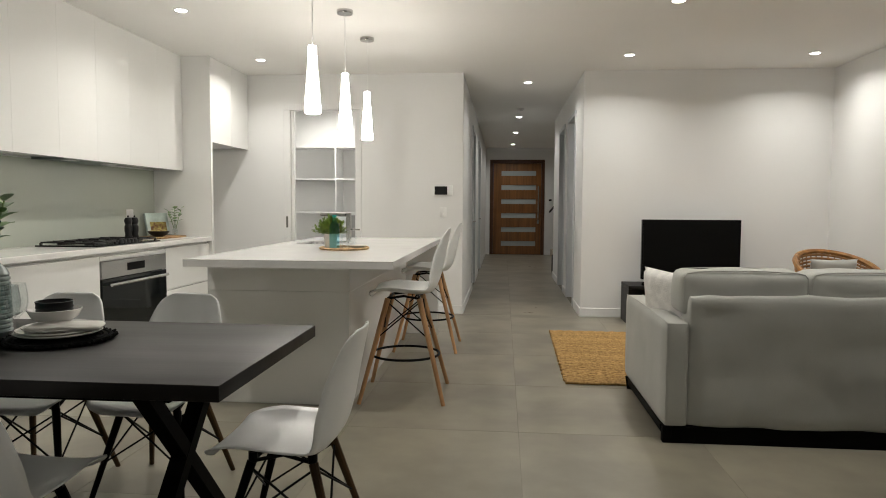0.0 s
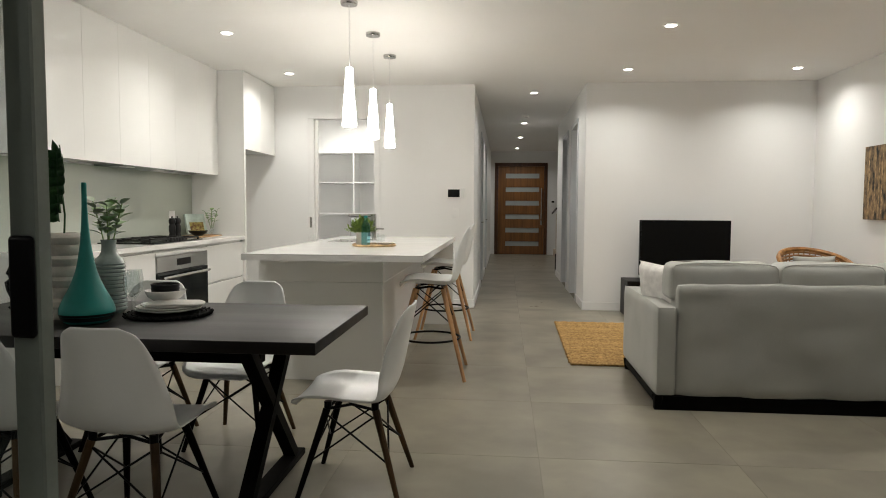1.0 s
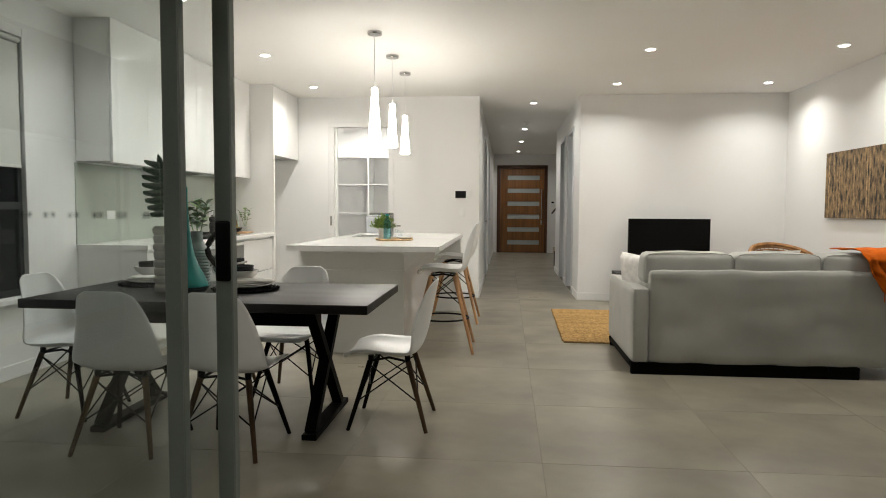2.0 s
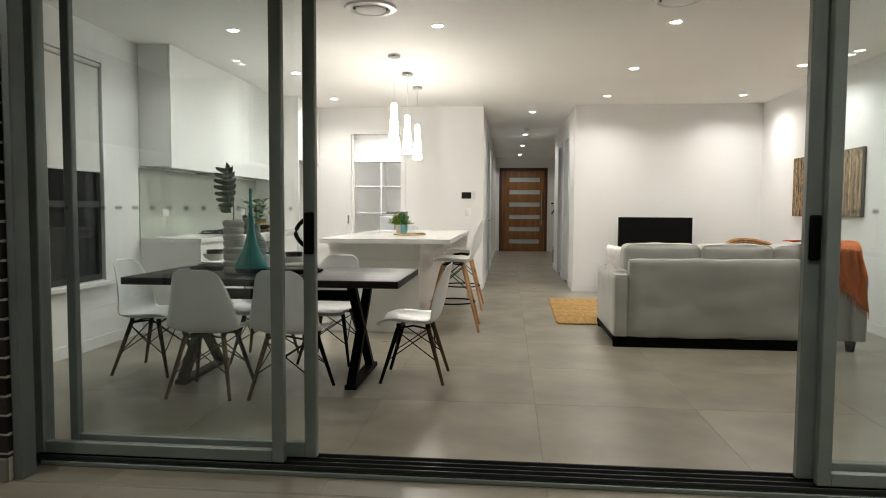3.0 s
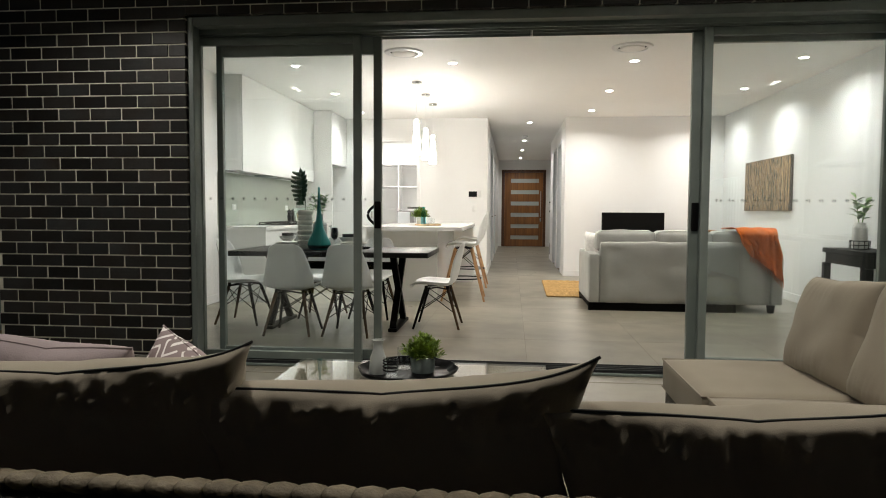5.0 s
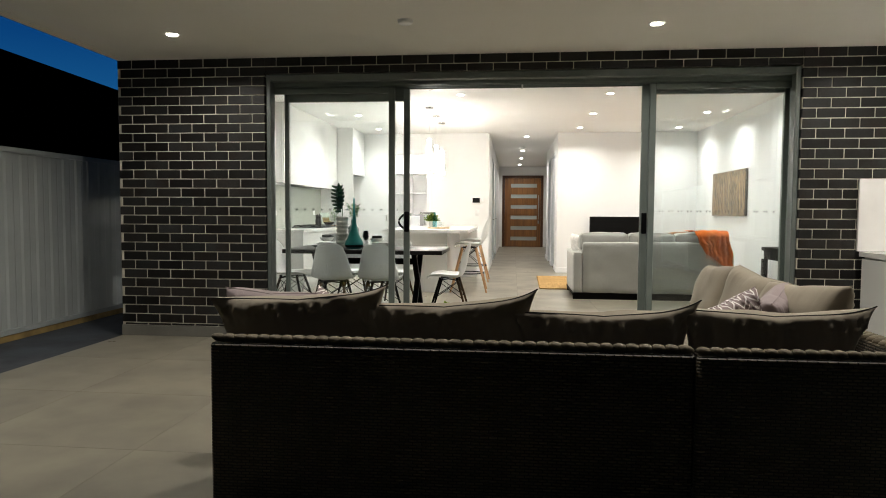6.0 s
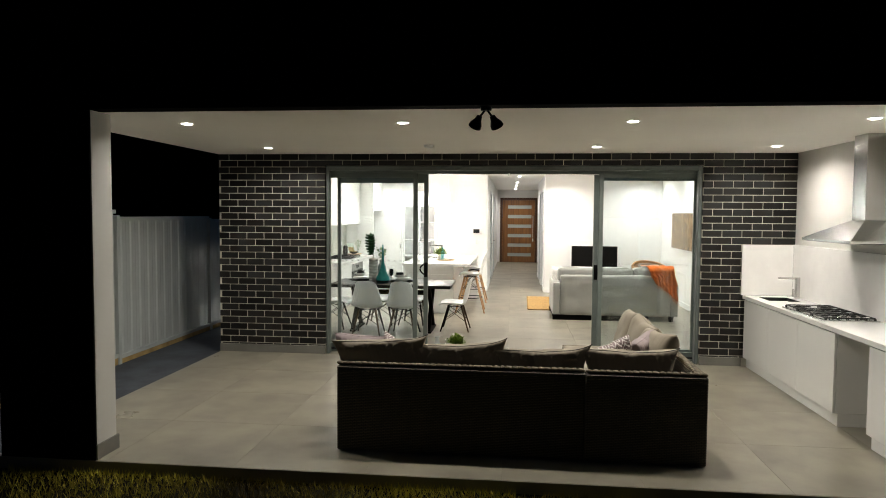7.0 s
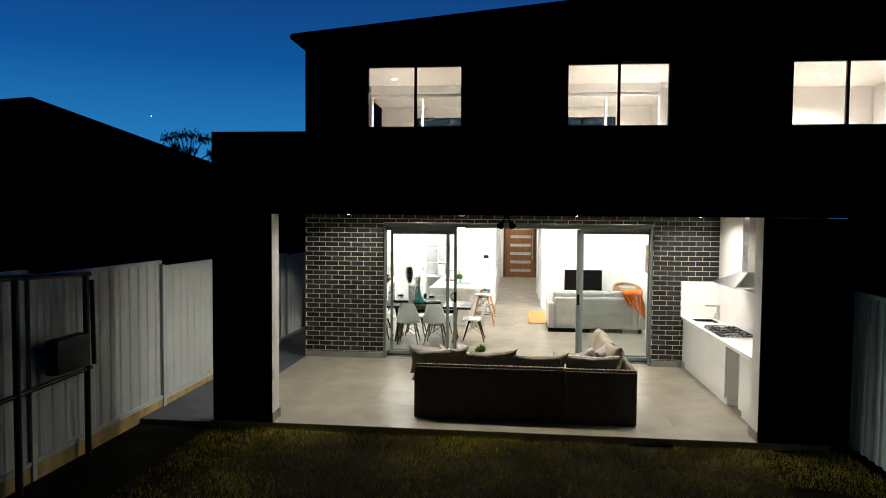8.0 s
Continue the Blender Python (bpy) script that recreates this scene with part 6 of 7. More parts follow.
corner = thing("outdoor_sofa", (0, 0, 0), "brown wicker corner lounge module with taupe cushions", "outdoor sofa", group="outdoor lounge modules")
lounge_back(corner, 1.865, 2.722, -3.975, -3.89, 0.672)
lounge_back(corner, 2.65, 2.722, -3.888, -1.66, 0.665, "side_panel")
part("seat_base", bx(bm_new(), 1.885, 2.648, -3.888, -2.36, 0.05, 0.27, 0.008, 1), M_WICKER, corner, "woven wicker base", smooth=False)
part("seat_base", bx(bm_new(), 1.885, 2.648, -2.34, -1.68, 0.05, 0.27, 0.008, 1), M_WICKER, corner, "woven wicker base", smooth=False)
bm = bm_new()
braid(bm, (1.876, -3.932, 0.664), (2.722, -3.932, 0.664), 0.036)
part("braided_edge", bm, M_BRAID, corner, "thick braided top edge", angle=80)
bm = bm_new()
braid(bm, (2.688, -3.89, 0.655), (2.688, -1.66, 0.655), 0.036)
part("braided_edge", bm, M_BRAID, corner, "thick braided side edge")
bm = bm_new()
x = 1.90
while x < 2.70:
    bx(bm, x, x + 0.026, -3.9795, -3.9755, 0.616, 0.622)
    x += 0.054
tagged(part("weave", bm, M_BRAID, corner, "wicker strands standing proud under the braid", smooth=False), kind="stuff")
for x in (1.93, 2.68):
    for y in (-3.92, -2.42, -1.74):
        part("foot", tube(bm_new(), [(x, y, 0), (x, y, 0.052)], 0.02, 8), M_ALU, corner, "small metal foot")


def seat_pad(x0, x1, y0, y1, k):
    s = thing("seat_cushion", ((x0 + x1) / 2, (y0 + y1) / 2, 0.272), "square taupe canvas seat cushion", "cushion", group="outdoor seat cushions")
    a, b = (x1 - x0) / 2, (y1 - y0) / 2
    bm = bm_new()
    softbox(bm, -a, a, -b, b, 0, 0.148, 0.018, 0.006, 10, 0.003, k)
    part("pad", bm, M_CUSHION, s, angle=60)
    for z in (0.012, 0.140):
        bm = bm_new()
        pts = []
        for px, py, qx, qy in ((-a, -b, a, -b), (a, -b, a, b), (a, b, -a, b), (-a, b, -a, -b)):
            for i in range(8):
                pts.append((px + (qx - px) * i / 8, py + (qy - py) * i / 8, z))
        tube(bm, [(x * 0.992, y * 0.992, z) for x, y, z in pts], 0.0045, 6, closed=True)
        part("piping", bm, M_CUSHION, s, "corded seam")


for k, (x0, x1, y0, y1) in enumerate(((0.09, 0.67, -3.79, -3.06), (0.675, 1.262, -3.79, -3.06), (1.267, 1.855, -3.79, -3.06), (1.89, 2.645, -3.81, -3.07), (1.885, 2.645, -3.065, -2.345), (1.865, 2.645, -2.34, -1.69))):
    seat_pad(x0, x1, y0, y1, k)


def back_pillow(w, h, t, m, mat, label, k, category="cushion", group="", seam=M_PIPE, name="back_cushion", crease=0.012, ear=0.0, rear=1.0):
    s = new(name)
    s.matrix_basis = m
    tagged(s, label, category, group)
    part("padding", pillow(bm_new(), w, h, t, Matrix(), crease, k, 64, ear, rear), mat, s, angle=80)
    part("piping", piping(bm_new(), w, h, Matrix(), ear=ear), seam, s, "dark corded seam" if seam is M_PIPE else "")
    return s


for k, (x, w, top, ty, ear) in enumerate(((0.32, 0.76, 0.800, -2.6, 0.035), (0.935, 0.76, 0.782, -3.0, 0.045), (1.565, 0.74, 0.757, -0.8, 0.05), (2.21, 0.72, 0.770, 0.4, 0.035))):
    back_pillow(w, 0.42, 0.21, pose(x, -3.70, top - 0.184, 15, ty, 1.5 * (-1) ** k), M_CUSHION, "plump creased taupe back cushion with dark piping", k, group="outdoor back cushions", crease=0.020, ear=ear, rear=0.36)
for k, (y, z) in enumerate(((-1.98, 0.61), (-2.62, 0.62), (-3.22, 0.625))):
    back_pillow(0.64, 0.46, 0.19, pose(2.50, y, z, 16, 4.0 * (-1) ** k, 90 + 4 * k), M_CUSHION, "plump taupe cushion against the side panel", k + 9, group="outdoor side cushions", seam=M_CUSHION)
back_pillow(0.44, 0.42, 0.14, pose(0.10, -3.43, 0.61, 20, 2, -4), M_MAUVE, "plain mauve scatter cushion", 20, seam=M_MAUVE, name="scatter_cushion")
back_pillow(0.37, 0.37, 0.17, pose(0.325, -3.30, 0.555, -4, 31, -6), M_PRINT, "mauve scatter cushion with white zigzag print", 21, seam=M_PRINT, name="scatter_cushion")
back_pillow(0.34, 0.34, 0.12, pose(2.17, -3.40, 0.625, 2, -22, 14), M_PRINT, "mauve scatter cushion with white zigzag print", 22, seam=M_PRINT, name="scatter_cushion")
back_pillow(0.42, 0.42, 0.14, pose(2.36, -3.20, 0.615, 22, -8, 60), M_MAUVE, "plain mauve scatter cushion", 23, seam=M_MAUVE, name="scatter_cushion")

# coffee table
ct = thing("coffee_table", (0.722, -2.02, 0), "brown wicker coffee table with a glass top", "coffee table")
bm = bm_new()
bx(bm, -0.60, 0.60, -0.335, 0.335, 0.03, 0.352, 0.01, 2)
part("woven_base", bm, M_WICKER, ct, smooth=False)
part("woven_top", bx(bm_new(), -0.595, 0.595, -0.330, 0.330, 0.3525, 0.357), M_WICKERTOP, ct, "pale woven table surface", smooth=False)
part("glass_top", bx(bm_new(), -0.598, 0.598, -0.326, 0.326, 0.361, 0.368, 0.002, 1), M_CLEAR, ct, "clear glass sheet", smooth=False).visible_shadow = False
for x in (-0.55, 0.55):
    for y in (-0.29, 0.29):
        part("foot", tube(bm_new(), [(x, y, 0), (x, y, 0.031)], 0.02, 8), M_ALU, ct)
# raised weave rows on the near side and ends
bm = bm_new()
k = 0
z = 0.045
while z < 0.345:
    n = 44
    for i in range(n):
        if (i + k) % 2 == 0:
            xa = -0.60 + 1.20 * i / n
            bx(bm, xa + 0.001, min(xa + 1.20 / n * 1.4, 0.60), -0.341, -0.3355, z, z + 0.009)
    z += 0.0105
    k += 1
w = part("weave", bm, M_WICKER, ct, "overlapping wicker strands", smooth=False)
tagged(w, kind="stuff")
ZC = 0.368
ty = thing("serving_tray", (0.69, -1.94, ZC), "black scalloped serving tray on the coffee table", "tray")
bm = bm_new()
lathe(bm, [(0, 0.004), (0.188, 0.004), (0.214, 0.022), (0.221, 0.032), (0.227, 0.030), (0.219, 0.016), (0.194, 0.0), (0, 0.0)], 60)
for q in bm.verts:
    f = 0.965 + 0.05 * abs(math.cos(5 * math.atan2(q.co.y, q.co.x)))
    q.co.x, q.co.y = q.co.x * f, q.co.y * f
part("metal_dish", bm, M_WIRE, ty)
bushy_pot((0.755, -1.92, ZC + 0.005), "small green bush in a clear glass pot", M_GREYGLAZE, 0.060, 0.072, 0.106, 560, M_FERN)
v = thing("carafe", (0.558, -1.97, ZC + 0.005), "frosted white glass carafe", "carafe")
bm = bm_new()
lathe(bm, [(0, 0), (0.037, 0), (0.040, 0.02), (0.036, 0.07), (0.024, 0.105), (0.020, 0.13), (0.029, 0.152), (0.026, 0.152), (0.017, 0.13), (0, 0.10)], 24)
part("glass_body", bm, surf("frosted carafe glass", (0.38, 0.40, 0.38), 0.3, var=0.04), v)
for x, y, h, dark in ((0.625, -2.02, 0.085, True), (0.66, -1.86, 0.10, False)):
    v = thing("tumbler", (x, y, ZC + 0.005), "ribbed clear glass tumbler on the tray", "glass", group="tumblers outdoors")
    bm = bm_new()
    lathe(bm, [(0, 0), (0.031, 0), (0.033, 0.01), (0.033, h), (0.030, h), (0.029, 0.008), (0, 0.008)], 22)
    part("glass_body", bm, M_CLEAR, v).visible_shadow = False
    if dark:
        bm = bm_new()
        for z in (0.03, 0.045, 0.06, 0.072):
            tube(bm, [(0.0335 * math.cos(a * math.pi / 12), 0.0335 * math.sin(a * math.pi / 12), z) for a in range(24)], 0.003, 5, closed=True)
        part("black_ribs", bm, M_WIRE, v, "black raised rings")

# ---- outdoor kitchen ----
ZO = 0.858


def out_unit(y0, y1, label):
    c = thing("outdoor_cabinet", (4.36, (y0 + y1) / 2, 0), label, "cabinet", group="outdoor kitchen cabinets")
    h = (y1 - y0) / 2
    part("body", bx(bm_new(), -0.265, 0.275, -h, h, 0.112, ZO - 0.042), M_CAB, c, smooth=False)
    part("kickboard", bx(bm_new(), -0.245, 0.275, -h, h, 0.0, 0.11), M_CAB, c, smooth=False)
    n = max(1, round(2 * h / 0.75))
    for i in range(n):
        part("door", bx(bm_new(), -0.288, -0.268, -h + 2 * h * i / n + 0.0015, -h + 2 * h * (i + 1) / n - 0.0015, 0.115, 0.802, 0.0015, 1), M_CAB, c, smooth=False)


out_unit(-2.85, -0.60, "white outdoor kitchen cabinet under the sink and hob")
out_unit(-4.09, -3.40, "white outdoor kitchen cabinet beside the fridge gap")
bm = bm_new()
bx(bm, 4.05, 4.17, -4.09, -0.60, ZO - 0.04, ZO)
bx(bm, 4.50, 4.625, -4.09, -0.60, ZO - 0.04, ZO)
bx(bm, 4.17, 4.50, -0.74, -0.60, ZO - 0.04, ZO)
bx(bm, 4.17, 4.50, -4.09, -1.15, ZO - 0.04, ZO)
bmesh.ops.remove_doubles(bm, verts=bm.verts[:], dist=0.0005)
solid("outdoor_benchtop", bm, M_STONE, "white stone outdoor kitchen benchtop with a sink cut-out", "benchtop", smooth=False)
sk = thing("sink", (4.335, -0.945, ZO), "small square undermount steel sink", "sink")
bm = bm_new()
for x0, x1, y0, y1 in ((-0.165, -0.161, -0.205, 0.205), (0.161, 0.165, -0.205, 0.205), (-0.161, 0.161, -0.205, -0.201), (-0.161, 0.161, 0.201, 0.205)):
    bx(bm, x0, x1, y0, y1, -0.20, -0.004)
bx(bm, -0.165, 0.165, -0.205, 0.205, -0.204, -0.2)
part("bowl", bm, M_IRON, sk, "dark bowl", smooth=False)
tp = thing("outdoor_tap", (4.56, -0.86, ZO), "square chrome mixer tap on the outdoor bench", "tap")
bm = bm_new()
bx(bm, -0.022, 0.022, -0.022, 0.022, 0, 0.245, 0.003, 1)
bx(bm, -0.21, -0.0225, -0.016, 0.016, 0.222, 0.244, 0.003, 1)
part("spout", bm, M_CHROME, tp, smooth=False)
part("lever", bx(bm_new(), -0.055, -0.035, -0.012, 0.012, 0.02, 0.11, 0.003, 1), M_CHROME, tp, smooth=False)
hob((4.345, -2.09, ZO), 90, 0.90, 0.50, "stainless outdoor gas cooktop with black trivets", True)
solid("outdoor_splashback", bx(bm_new(), 4.612, 4.638, -4.09, -0.60, ZO + 0.002, 1.465), M_STONE, "white stone splashback along the side wall", "splashback", smooth=False)
solid("outdoor_splashback_return", bx(bm_new(), 4.035, 4.61, -0.60, -0.578, ZO + 0.002, 1.458), M_STONE, "white stone splashback against the brick wall", "splashback", smooth=False)
hd = thing("outdoor_rangehood", (4.64, -2.33, 1.567), "brushed stainless canopy rangehood with a square flue", "rangehood")
bm = bm_new()
lo = [(-0.455, -0.48), (0, -0.48), (0, 0.48), (-0.455, 0.48)]
hi = [(-0.195, -0.17), (0, -0.17), (0, 0.06), (-0.195, 0.06)]
r0 = [bm.verts.new((x, y, 0)) for x, y in lo]
r1 = [bm.verts.new((x, y, 0.022)) for x, y in lo]
r2 = [bm.verts.new((x, y, 0.20)) for x, y in hi]
for a, b in ((r0, r1), (r1, r2)):
    for i in range(4):
        bm.faces.new((a[i], a[(i + 1) % 4], b[(i + 1) % 4], b[i]))
bm.faces.new(r0[::-1])
bm.faces.new(r2)
part("canopy", bm, M_STEEL, hd, "sloping steel canopy", smooth=False)
part("flue", bx(bm_new(), -0.195, 0, -0.17, 0.06, 0.202, OUT - 1.568, 0.002, 1), M_STEEL, hd, "square steel flue", smooth=False)
part("filter", bx(bm_new(), -0.43, -0.06, -0.44, 0.44, -0.006, -0.001), M_ALUDARK, hd, smooth=False)

# twin floodlight under the beam
fl = thing("floodlight", (1.142, -4.27, OUT - 0.022), "black twin-head floodlight under the beam, switched off", "floodlight")
bm = bm_new()
lathe(bm, [(0, -0.03), (0.045, -0.03), (0.05, 0), (0, 0)], 18)
part("mount", bm, M_WIRE, fl)
for s in (-1, 1):
    part("arm", tube(bm_new(), [(s * 0.012, 0, -0.028), (s * 0.05, -0.01, -0.08)], 0.009, 8), M_WIRE, fl)
    bm = bm_new()
    m = Matrix.Translation((s * 0.075, -0.02, -0.125)) @ Euler((radians(25), radians(-s * 28), 0)).to_matrix().to_4x4()
    lathe(bm, [(0, 0.06), (0.022, 0.055), (0.03, 0.02), (0.052, -0.02), (0.056, -0.05), (0.05, -0.055), (0, -0.035)], 20)
    bmesh.ops.transform(bm, matrix=m, verts=bm.verts[:])
    part("lamp_head", bm, M_WIRE, fl, "black round lamp head")

fl.scale = (0.8, 0.8, 0.8)

# ---- yard ----


def corrugated(x, y0, y1, z0, z1, depth=0.010, pitch=0.19, flip=1):
    bm = bm_new()
    n = max(2, int((y1 - y0) / pitch))
    p = (y1 - y0) / n
    line = []
    for k in range(n):
        for f, d in ((0.0, 0), (0.38, 0), (0.5, 1), (0.88, 1)):
            line.append((y0 + (k + f) * p, d))
    line.append((y1, 0))
    prev = None
    for y, d in line:
        row = (bm.verts.new((x + flip * d * depth, y, z0)), bm.verts.new((x + flip * d * depth, y, z1)))
        if prev:
            bm.faces.new((prev[0], row[0], row[1], prev[1]))
        prev = row
    return bm


fence = thing("fence", (0, 0, 0), "cream ribbed steel side fence in stepped panels", "fence", kind="structure")
tops = [(-11.0, -8.6, 2.0), (-8.6, -6.18, 1.96), (-6.18, -3.77, 1.90), (-3.77, -1.35, 1.82), (-1.35, 1.07, 1.735), (1.07, 3.5, 1.69), (3.5, 5.9, 1.66)]
for a, b, z in tops:
    low = 0.070 if a < -6 else 0.052 if a < -3 else 0.028
    part("sheet", corrugated(-3.375, a + 0.03, b - 0.03, low + 0.03, z - 0.02), M_FENCE, fence, "ribbed steel sheet", smooth=False).modifiers.new("thickness", "SOLIDIFY").thickness = 0.003
    for z0, z1 in ((z - 0.045, z), (low + 0.002, low + 0.047)):
        part("rail", bx(bm_new(), -3.40, -3.335, a + 0.028, b - 0.028, z0, z1), M_FENCE, fence, smooth=False)
    part("post", bx(bm_new(), -3.405, -3.325, a - 0.03, a + 0.027, -0.08, z + 0.02), M_FENCE, fence, smooth=False)
    part("sleeper", bx(bm_new(), -3.40, -3.345, a, b - 0.01, -0.10, low, 0.006, 1), M_SLEEPER, fence, "weathered pine sleeper", smooth=False)
fence2 = thing("fence", (0, 0, 0), "grey-green ribbed steel boundary fence", "fence", kind="structure")
for a, b in ((-11.46, -9.06), (-9.06, -6.66), (-6.66, -4.26)):
    part("sheet", corrugated(4.97, a + 0.03, b - 0.03, 0.0, 1.68, 0.022, 0.145, flip=-1), M_FENCE2, fence2, "ribbed steel sheet", smooth=False).modifiers.new("thickness", "SOLIDIFY").thickness = 0.003
    part("rail", bx(bm_new(), 4.94, 5.0, a + 0.028, b - 0.028, 1.68, 1.72), M_FENCE2, fence2, smooth=False)
    part("post", bx(bm_new(), 4.93, 5.01, a - 0.03, a + 0.027, -0.08, 1.73), M_FENCE2, fence2, smooth=False)

cl = thing("clothesline", (0, 0, 0), "dark folded clothesline frame standing at the fence", "clothesline")
for y in (-5.50, -6.50):
    part("post", tube(bm_new(), [(-3.24, y, -0.08), (-3.24, y, 1.86 if y > -6 else 1.93)], 0.032, 8), M_ALUDARK, cl)
part("top_bar", tube(bm_new(), [(-3.24, -5.44, 1.86), (-3.24, -7.9, 1.98)], 0.028, 8), M_ALUDARK, cl)
part("bottom_bar", tube(bm_new(), [(-3.24, -5.44, 0.86), (-3.24, -7.9, 0.80)], 0.024, 8), M_ALUDARK, cl)
part("folding_arm", tube(bm_new(), [(-3.20, -5.46, 1.80), (-3.20, -5.44, 0.90)], 0.024, 8), M_ALUDARK, cl)
part("reel_box", bx(bm_new(), -3.27, -3.12, -6.12, -5.60, 0.92, 1.27, 0.03, 2), M_ALUDARK, cl, "dark plastic reel box")

nb = thing("neighbour_house", (0, 0, 0), "dark neighbouring house with a low hipped roof", "house")
bm = bm_new()
e = [bm.verts.new(p) for p in ((-31.0, 10.0, 2.85), (-4.9, 10.0, 2.85), (-5.4, 13.6, 2.85), (-31.0, 13.6, 2.85))]
r = [bm.verts.new(p) for p in ((-20.0, 10.2, 6.40), (-15.9, 10.2, 6.66), (-15.95, 11.2, 6.5), (-20, 11.2, 6.3))]
bm.faces.new(r)
for i in range(4):
    bm.faces.new((e[i], e[(i + 1) % 4], r[(i + 1) % 4], r[i]))
bm.faces.new(e[::-1])
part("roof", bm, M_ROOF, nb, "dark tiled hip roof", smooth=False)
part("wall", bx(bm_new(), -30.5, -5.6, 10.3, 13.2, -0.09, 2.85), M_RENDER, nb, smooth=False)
tree = thing("gum_tree", (-30.3, 50.0, -1.35), "far dark gum tree against the dusk sky", "tree")
bm = bm_new()
tube(bm, [(0, 0, 1.25), (0.2, 0, 5), (0.0, 0, 8.5), (0.3, 0, 10.5)], 0.28, 8, r2=0.10)
heads = [(-1.9, 11.4, 0.9), (-0.7, 11.7, 0.8), (0.5, 11.6, 0.9), (0.2, 10.2, 0.8), (-0.4, 9.8, 0.7), (1.7, 11.3, 0.7), (2.4, 9.9, 0.55), (2.9, 9.4, 0.5), (-1.2, 10.6, 0.5)]
for x, z, rad in heads:
    tube(bm, [(0.1, 0, 8.2), (x * 0.5, 0, (z + 8.6) / 2), (x, 0, z)], 0.09, 6, r2=0.03)
part("trunk", bm, M_BARK, tree)
bm = bm_new()
lr = random.Random(3)
for x, z, rad in heads:
    for k in range(150):
        d = Vector((lr.gauss(0, 1), lr.gauss(0, 1), lr.gauss(0, 0.6)))
        p = Vector((x, 0, z)) + d.normalized() * rad * lr.random() ** 0.5
        leaf_at(bm, p, Vector((lr.uniform(-1, 1), lr.uniform(-1, 1), -0.6)), 0.28, 0.09)
tagged(part("crown", bm, M_LEAF, tree, "loose clumps of narrow leaves"), kind="stuff")

star = bm_new()
bmesh.ops.create_icosphere(star, subdivisions=2, radius=0.24, matrix=Matrix.Translation((-175.7, 300.0, 50.9)))
structure("evening_star", star, glow("evening star", (0.9, 0.95, 1.0), 1.2), "bright evening star low in the dusk sky", "star", smooth=True)

# lawn: blades on the lit strip only; near-black ground stands for unlit lawn
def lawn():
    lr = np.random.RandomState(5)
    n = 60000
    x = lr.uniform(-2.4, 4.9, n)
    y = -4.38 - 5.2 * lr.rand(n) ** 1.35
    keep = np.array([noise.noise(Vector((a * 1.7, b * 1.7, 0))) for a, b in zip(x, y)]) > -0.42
    x, y = x[keep], y[keep]
    n = len(x)
    h, a, lean = lr.uniform(0.025, 0.06, n), lr.uniform(0, 6.283, n), lr.uniform(-0.025, 0.025, (n, 2))
    w = 0.0035
    v = np.zeros((n, 3, 3))
    v[:, 0] = np.stack([x - w * np.cos(a), y - w * np.sin(a), np.full(n, -0.085)], 1)
    v[:, 1] = np.stack([x + w * np.cos(a), y + w * np.sin(a), np.full(n, -0.085)], 1)
    v[:, 2] = np.stack([x + lean[:, 0], y + lean[:, 1], -0.085 + h], 1)
    me = bpy.data.meshes.new("lawn")
    me.from_pydata(v.reshape(-1, 3).tolist(), [], [(3 * i, 3 * i + 1, 3 * i + 2) for i in range(n)])
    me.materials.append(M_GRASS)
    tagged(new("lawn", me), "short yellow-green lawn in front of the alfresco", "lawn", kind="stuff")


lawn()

# ---- brick front, brick by brick ----
PITCH, COURSE, B0 = 0.2285, 0.0836, 0.042


def brick_mesh(w, ht):
    bm = bm_new()
    bx(bm, -w / 2, w / 2, 0, 0.05, 0, ht, 0.004, 1)
    return mesh_of("brick", bm, M_BRICK, smooth=False)


BRICKS = {}
BX0 = -1.27 - 8 * PITCH


def brick_run(parent, x0, x1, z, ht, odd, shift=0.0):
    """One course between x0 and x1, in stretcher bond."""
    x = BX0 + shift - (PITCH / 2 if odd else 0)
    while x < x1 - 0.01:
        a, b = max(x + 0.004, x0), min(x + PITCH - 0.004, x1)
        if x1 - x - PITCH < 0.07:
            b = x1
        if b - a > 0.03:
            key = (round(b - a, 3), round(ht, 3))
            if key not in BRICKS:
                BRICKS[key] = brick_mesh(*key)
            ob = new("brick", BRICKS[key])
            ob.parent = parent
            ob.matrix_basis = pose((a + b) / 2, YF + random.uniform(-0.0012, 0.0012), z, 0, 0, random.uniform(-0.25, 0.25))
        x = x + PITCH if b < x1 else x1


def brick_wall(name, x0, x1, z0, z1, label, shift=0.0):
    w = structure(name, bx(bm_new(), x0 + 0.002, x1 - 0.002, YF + 0.007, -0.452, z0, z1), M_MORTAR, label, "wall")
    for k in range(31):
        a, b = max(B0 + k * COURSE, z0, 0.102), min(B0 + (k + 1) * COURSE - 0.0085, z1)
        if b - a > 0.015:
            brick_run(w, x0, x1, a, b - a, k % 2, shift)
    return w


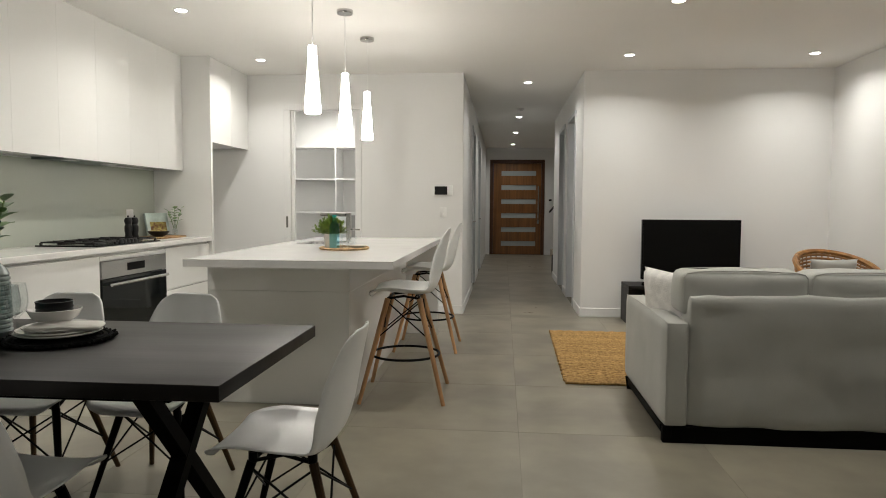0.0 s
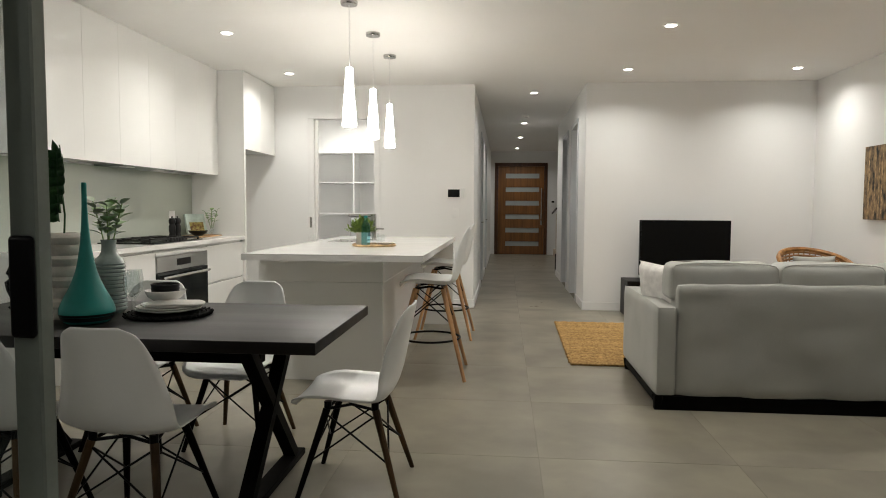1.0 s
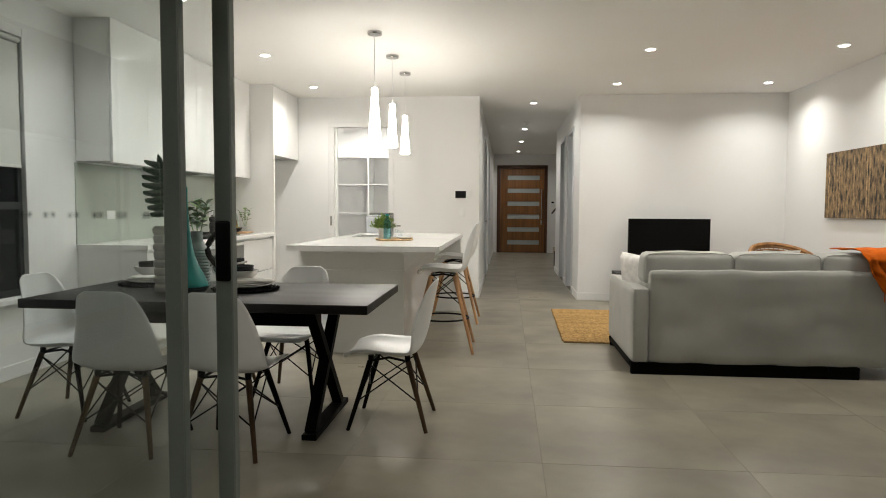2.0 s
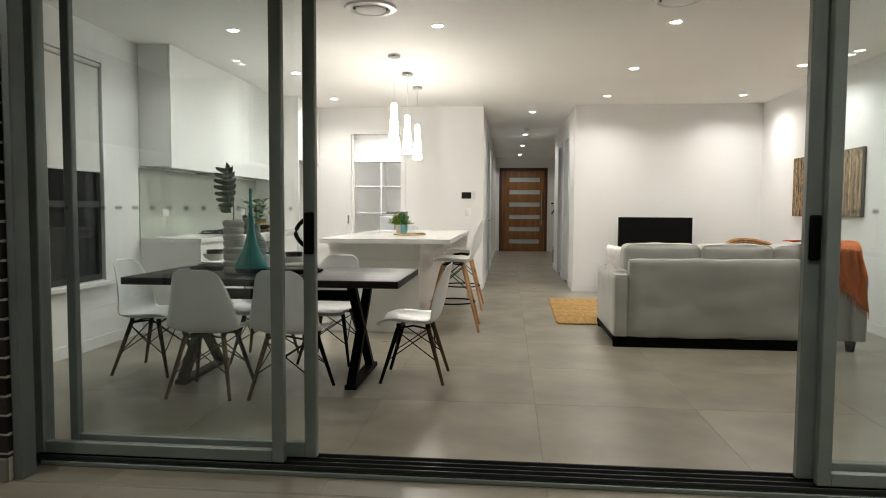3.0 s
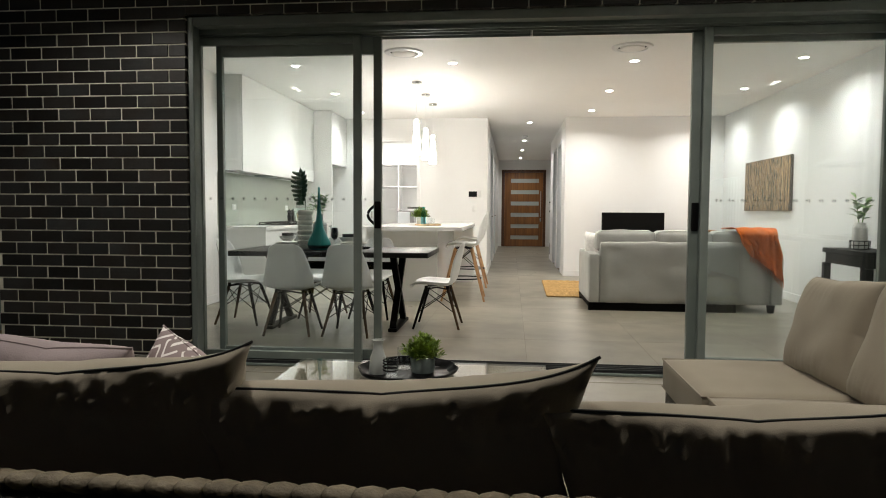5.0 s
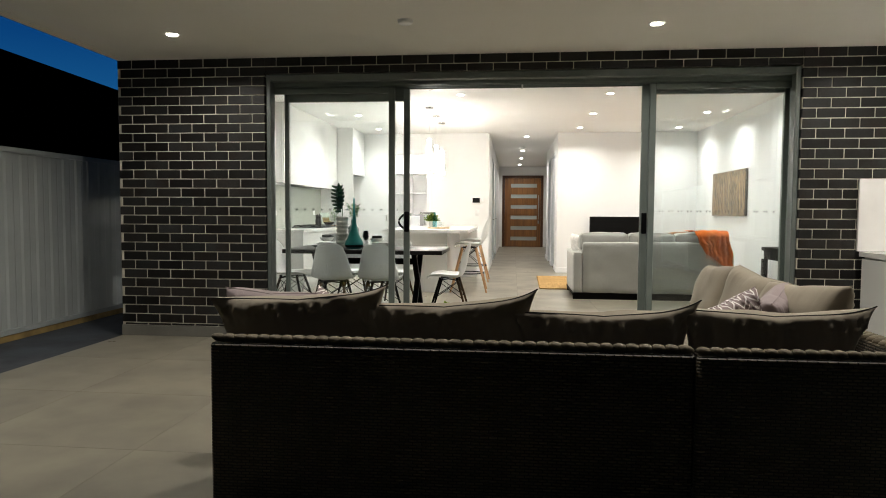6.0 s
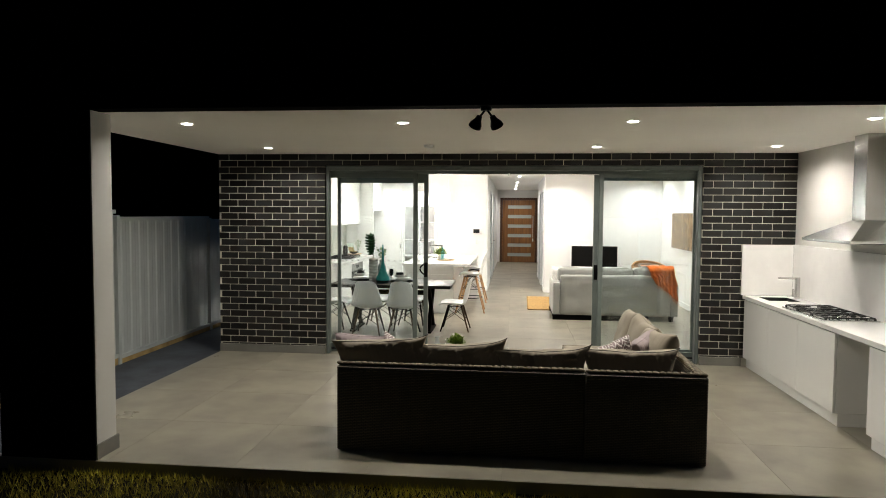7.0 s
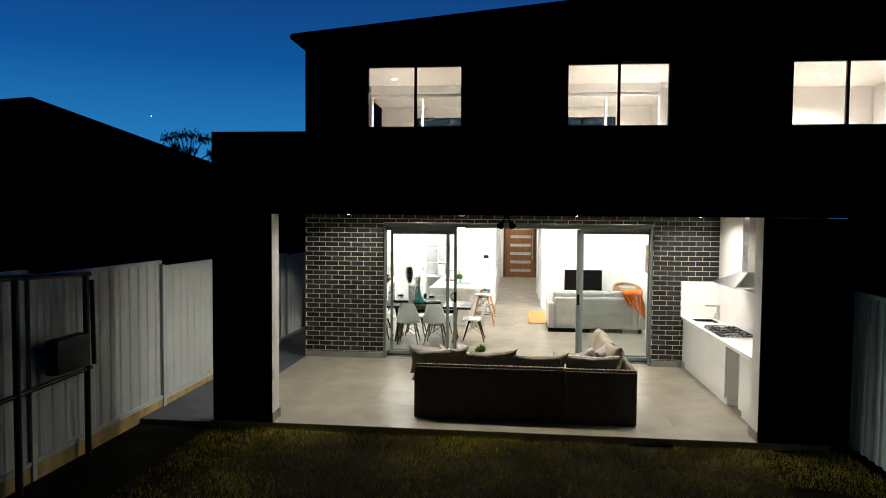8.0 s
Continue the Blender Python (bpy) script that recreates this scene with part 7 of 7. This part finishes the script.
brick_wall("wall_brick_west", -2.436, -1.036, 0, OUT, "dark charcoal brick wall with cream mortar beside the sliding door")
brick_wall("wall_brick_lintel", -1.036, 3.574, 2.40, OUT, "dark charcoal brick courses above the sliding door")
brick_wall("wall_brick_east", 3.574, 4.64, 0, OUT, "dark charcoal brick wall with cream mortar beside the outdoor kitchen", 0.048)
bm = bm_new()
bx(bm, -2.436, -1.036, YF - 0.012, YF + 0.006, 0, 0.10, 0.002, 1)
bx(bm, 3.574, 4.06, YF - 0.012, YF + 0.006, 0, 0.10, 0.002, 1)
structure("tile_skirting", bm, M_PLINTH, "cut grey tile skirting under the bricks", "skirting")

# ---- floor tiles ----
TP = 0.949
TILES = {}


def lay(parent, x0, x1, y0, y1, ox, oy, zt=0.0):
    i0, i1 = math.floor((x0 - ox) / TP), math.ceil((x1 - ox) / TP)
    j0, j1 = math.floor((y0 - oy) / TP), math.ceil((y1 - oy) / TP)
    for i in range(i0, i1):
        for j in range(j0, j1):
            a, b = max(ox + i * TP, x0), min(ox + (i + 1) * TP, x1)
            c, d = max(oy + j * TP, y0), min(oy + (j + 1) * TP, y1)
            w, h = round(b - a - 0.002, 3), round(d - c - 0.002, 3)
            if w < 0.03 or h < 0.03:
                continue
            if (w, h) not in TILES:
                TILES[(w, h)] = mesh_of("tile", bx(bm_new(), -w / 2, w / 2, -h / 2, h / 2, -0.02, 0, 0.0005, 1), M_TILE, smooth=False)
            ob = new("tile", TILES[(w, h)])
            ob.parent = parent
            ob.matrix_basis = pose((a + b) / 2, (c + d) / 2, zt)


lay(floor, XL + 0.001, XR, -0.178, YB, 1.275, 0.86)
lay(floor, HL + 0.001, HR, YB + 0.0005, 10.9, 1.275, 0.86)
lay(floor, HL + 0.001, 4.2, 10.9005, YD, 1.275, 0.86)
lay(floor, -2.26, 0.0, YB + 0.0005, 8.2, 1.275, 0.86)
lay(patio, -2.43, 4.64, -4.37, -0.547, 1.275, 0.86 - TP * 0.5)
lay(patio, -1.034, 3.572, -0.5465, -0.3775, 1.275, 0.86 - TP * 0.5)
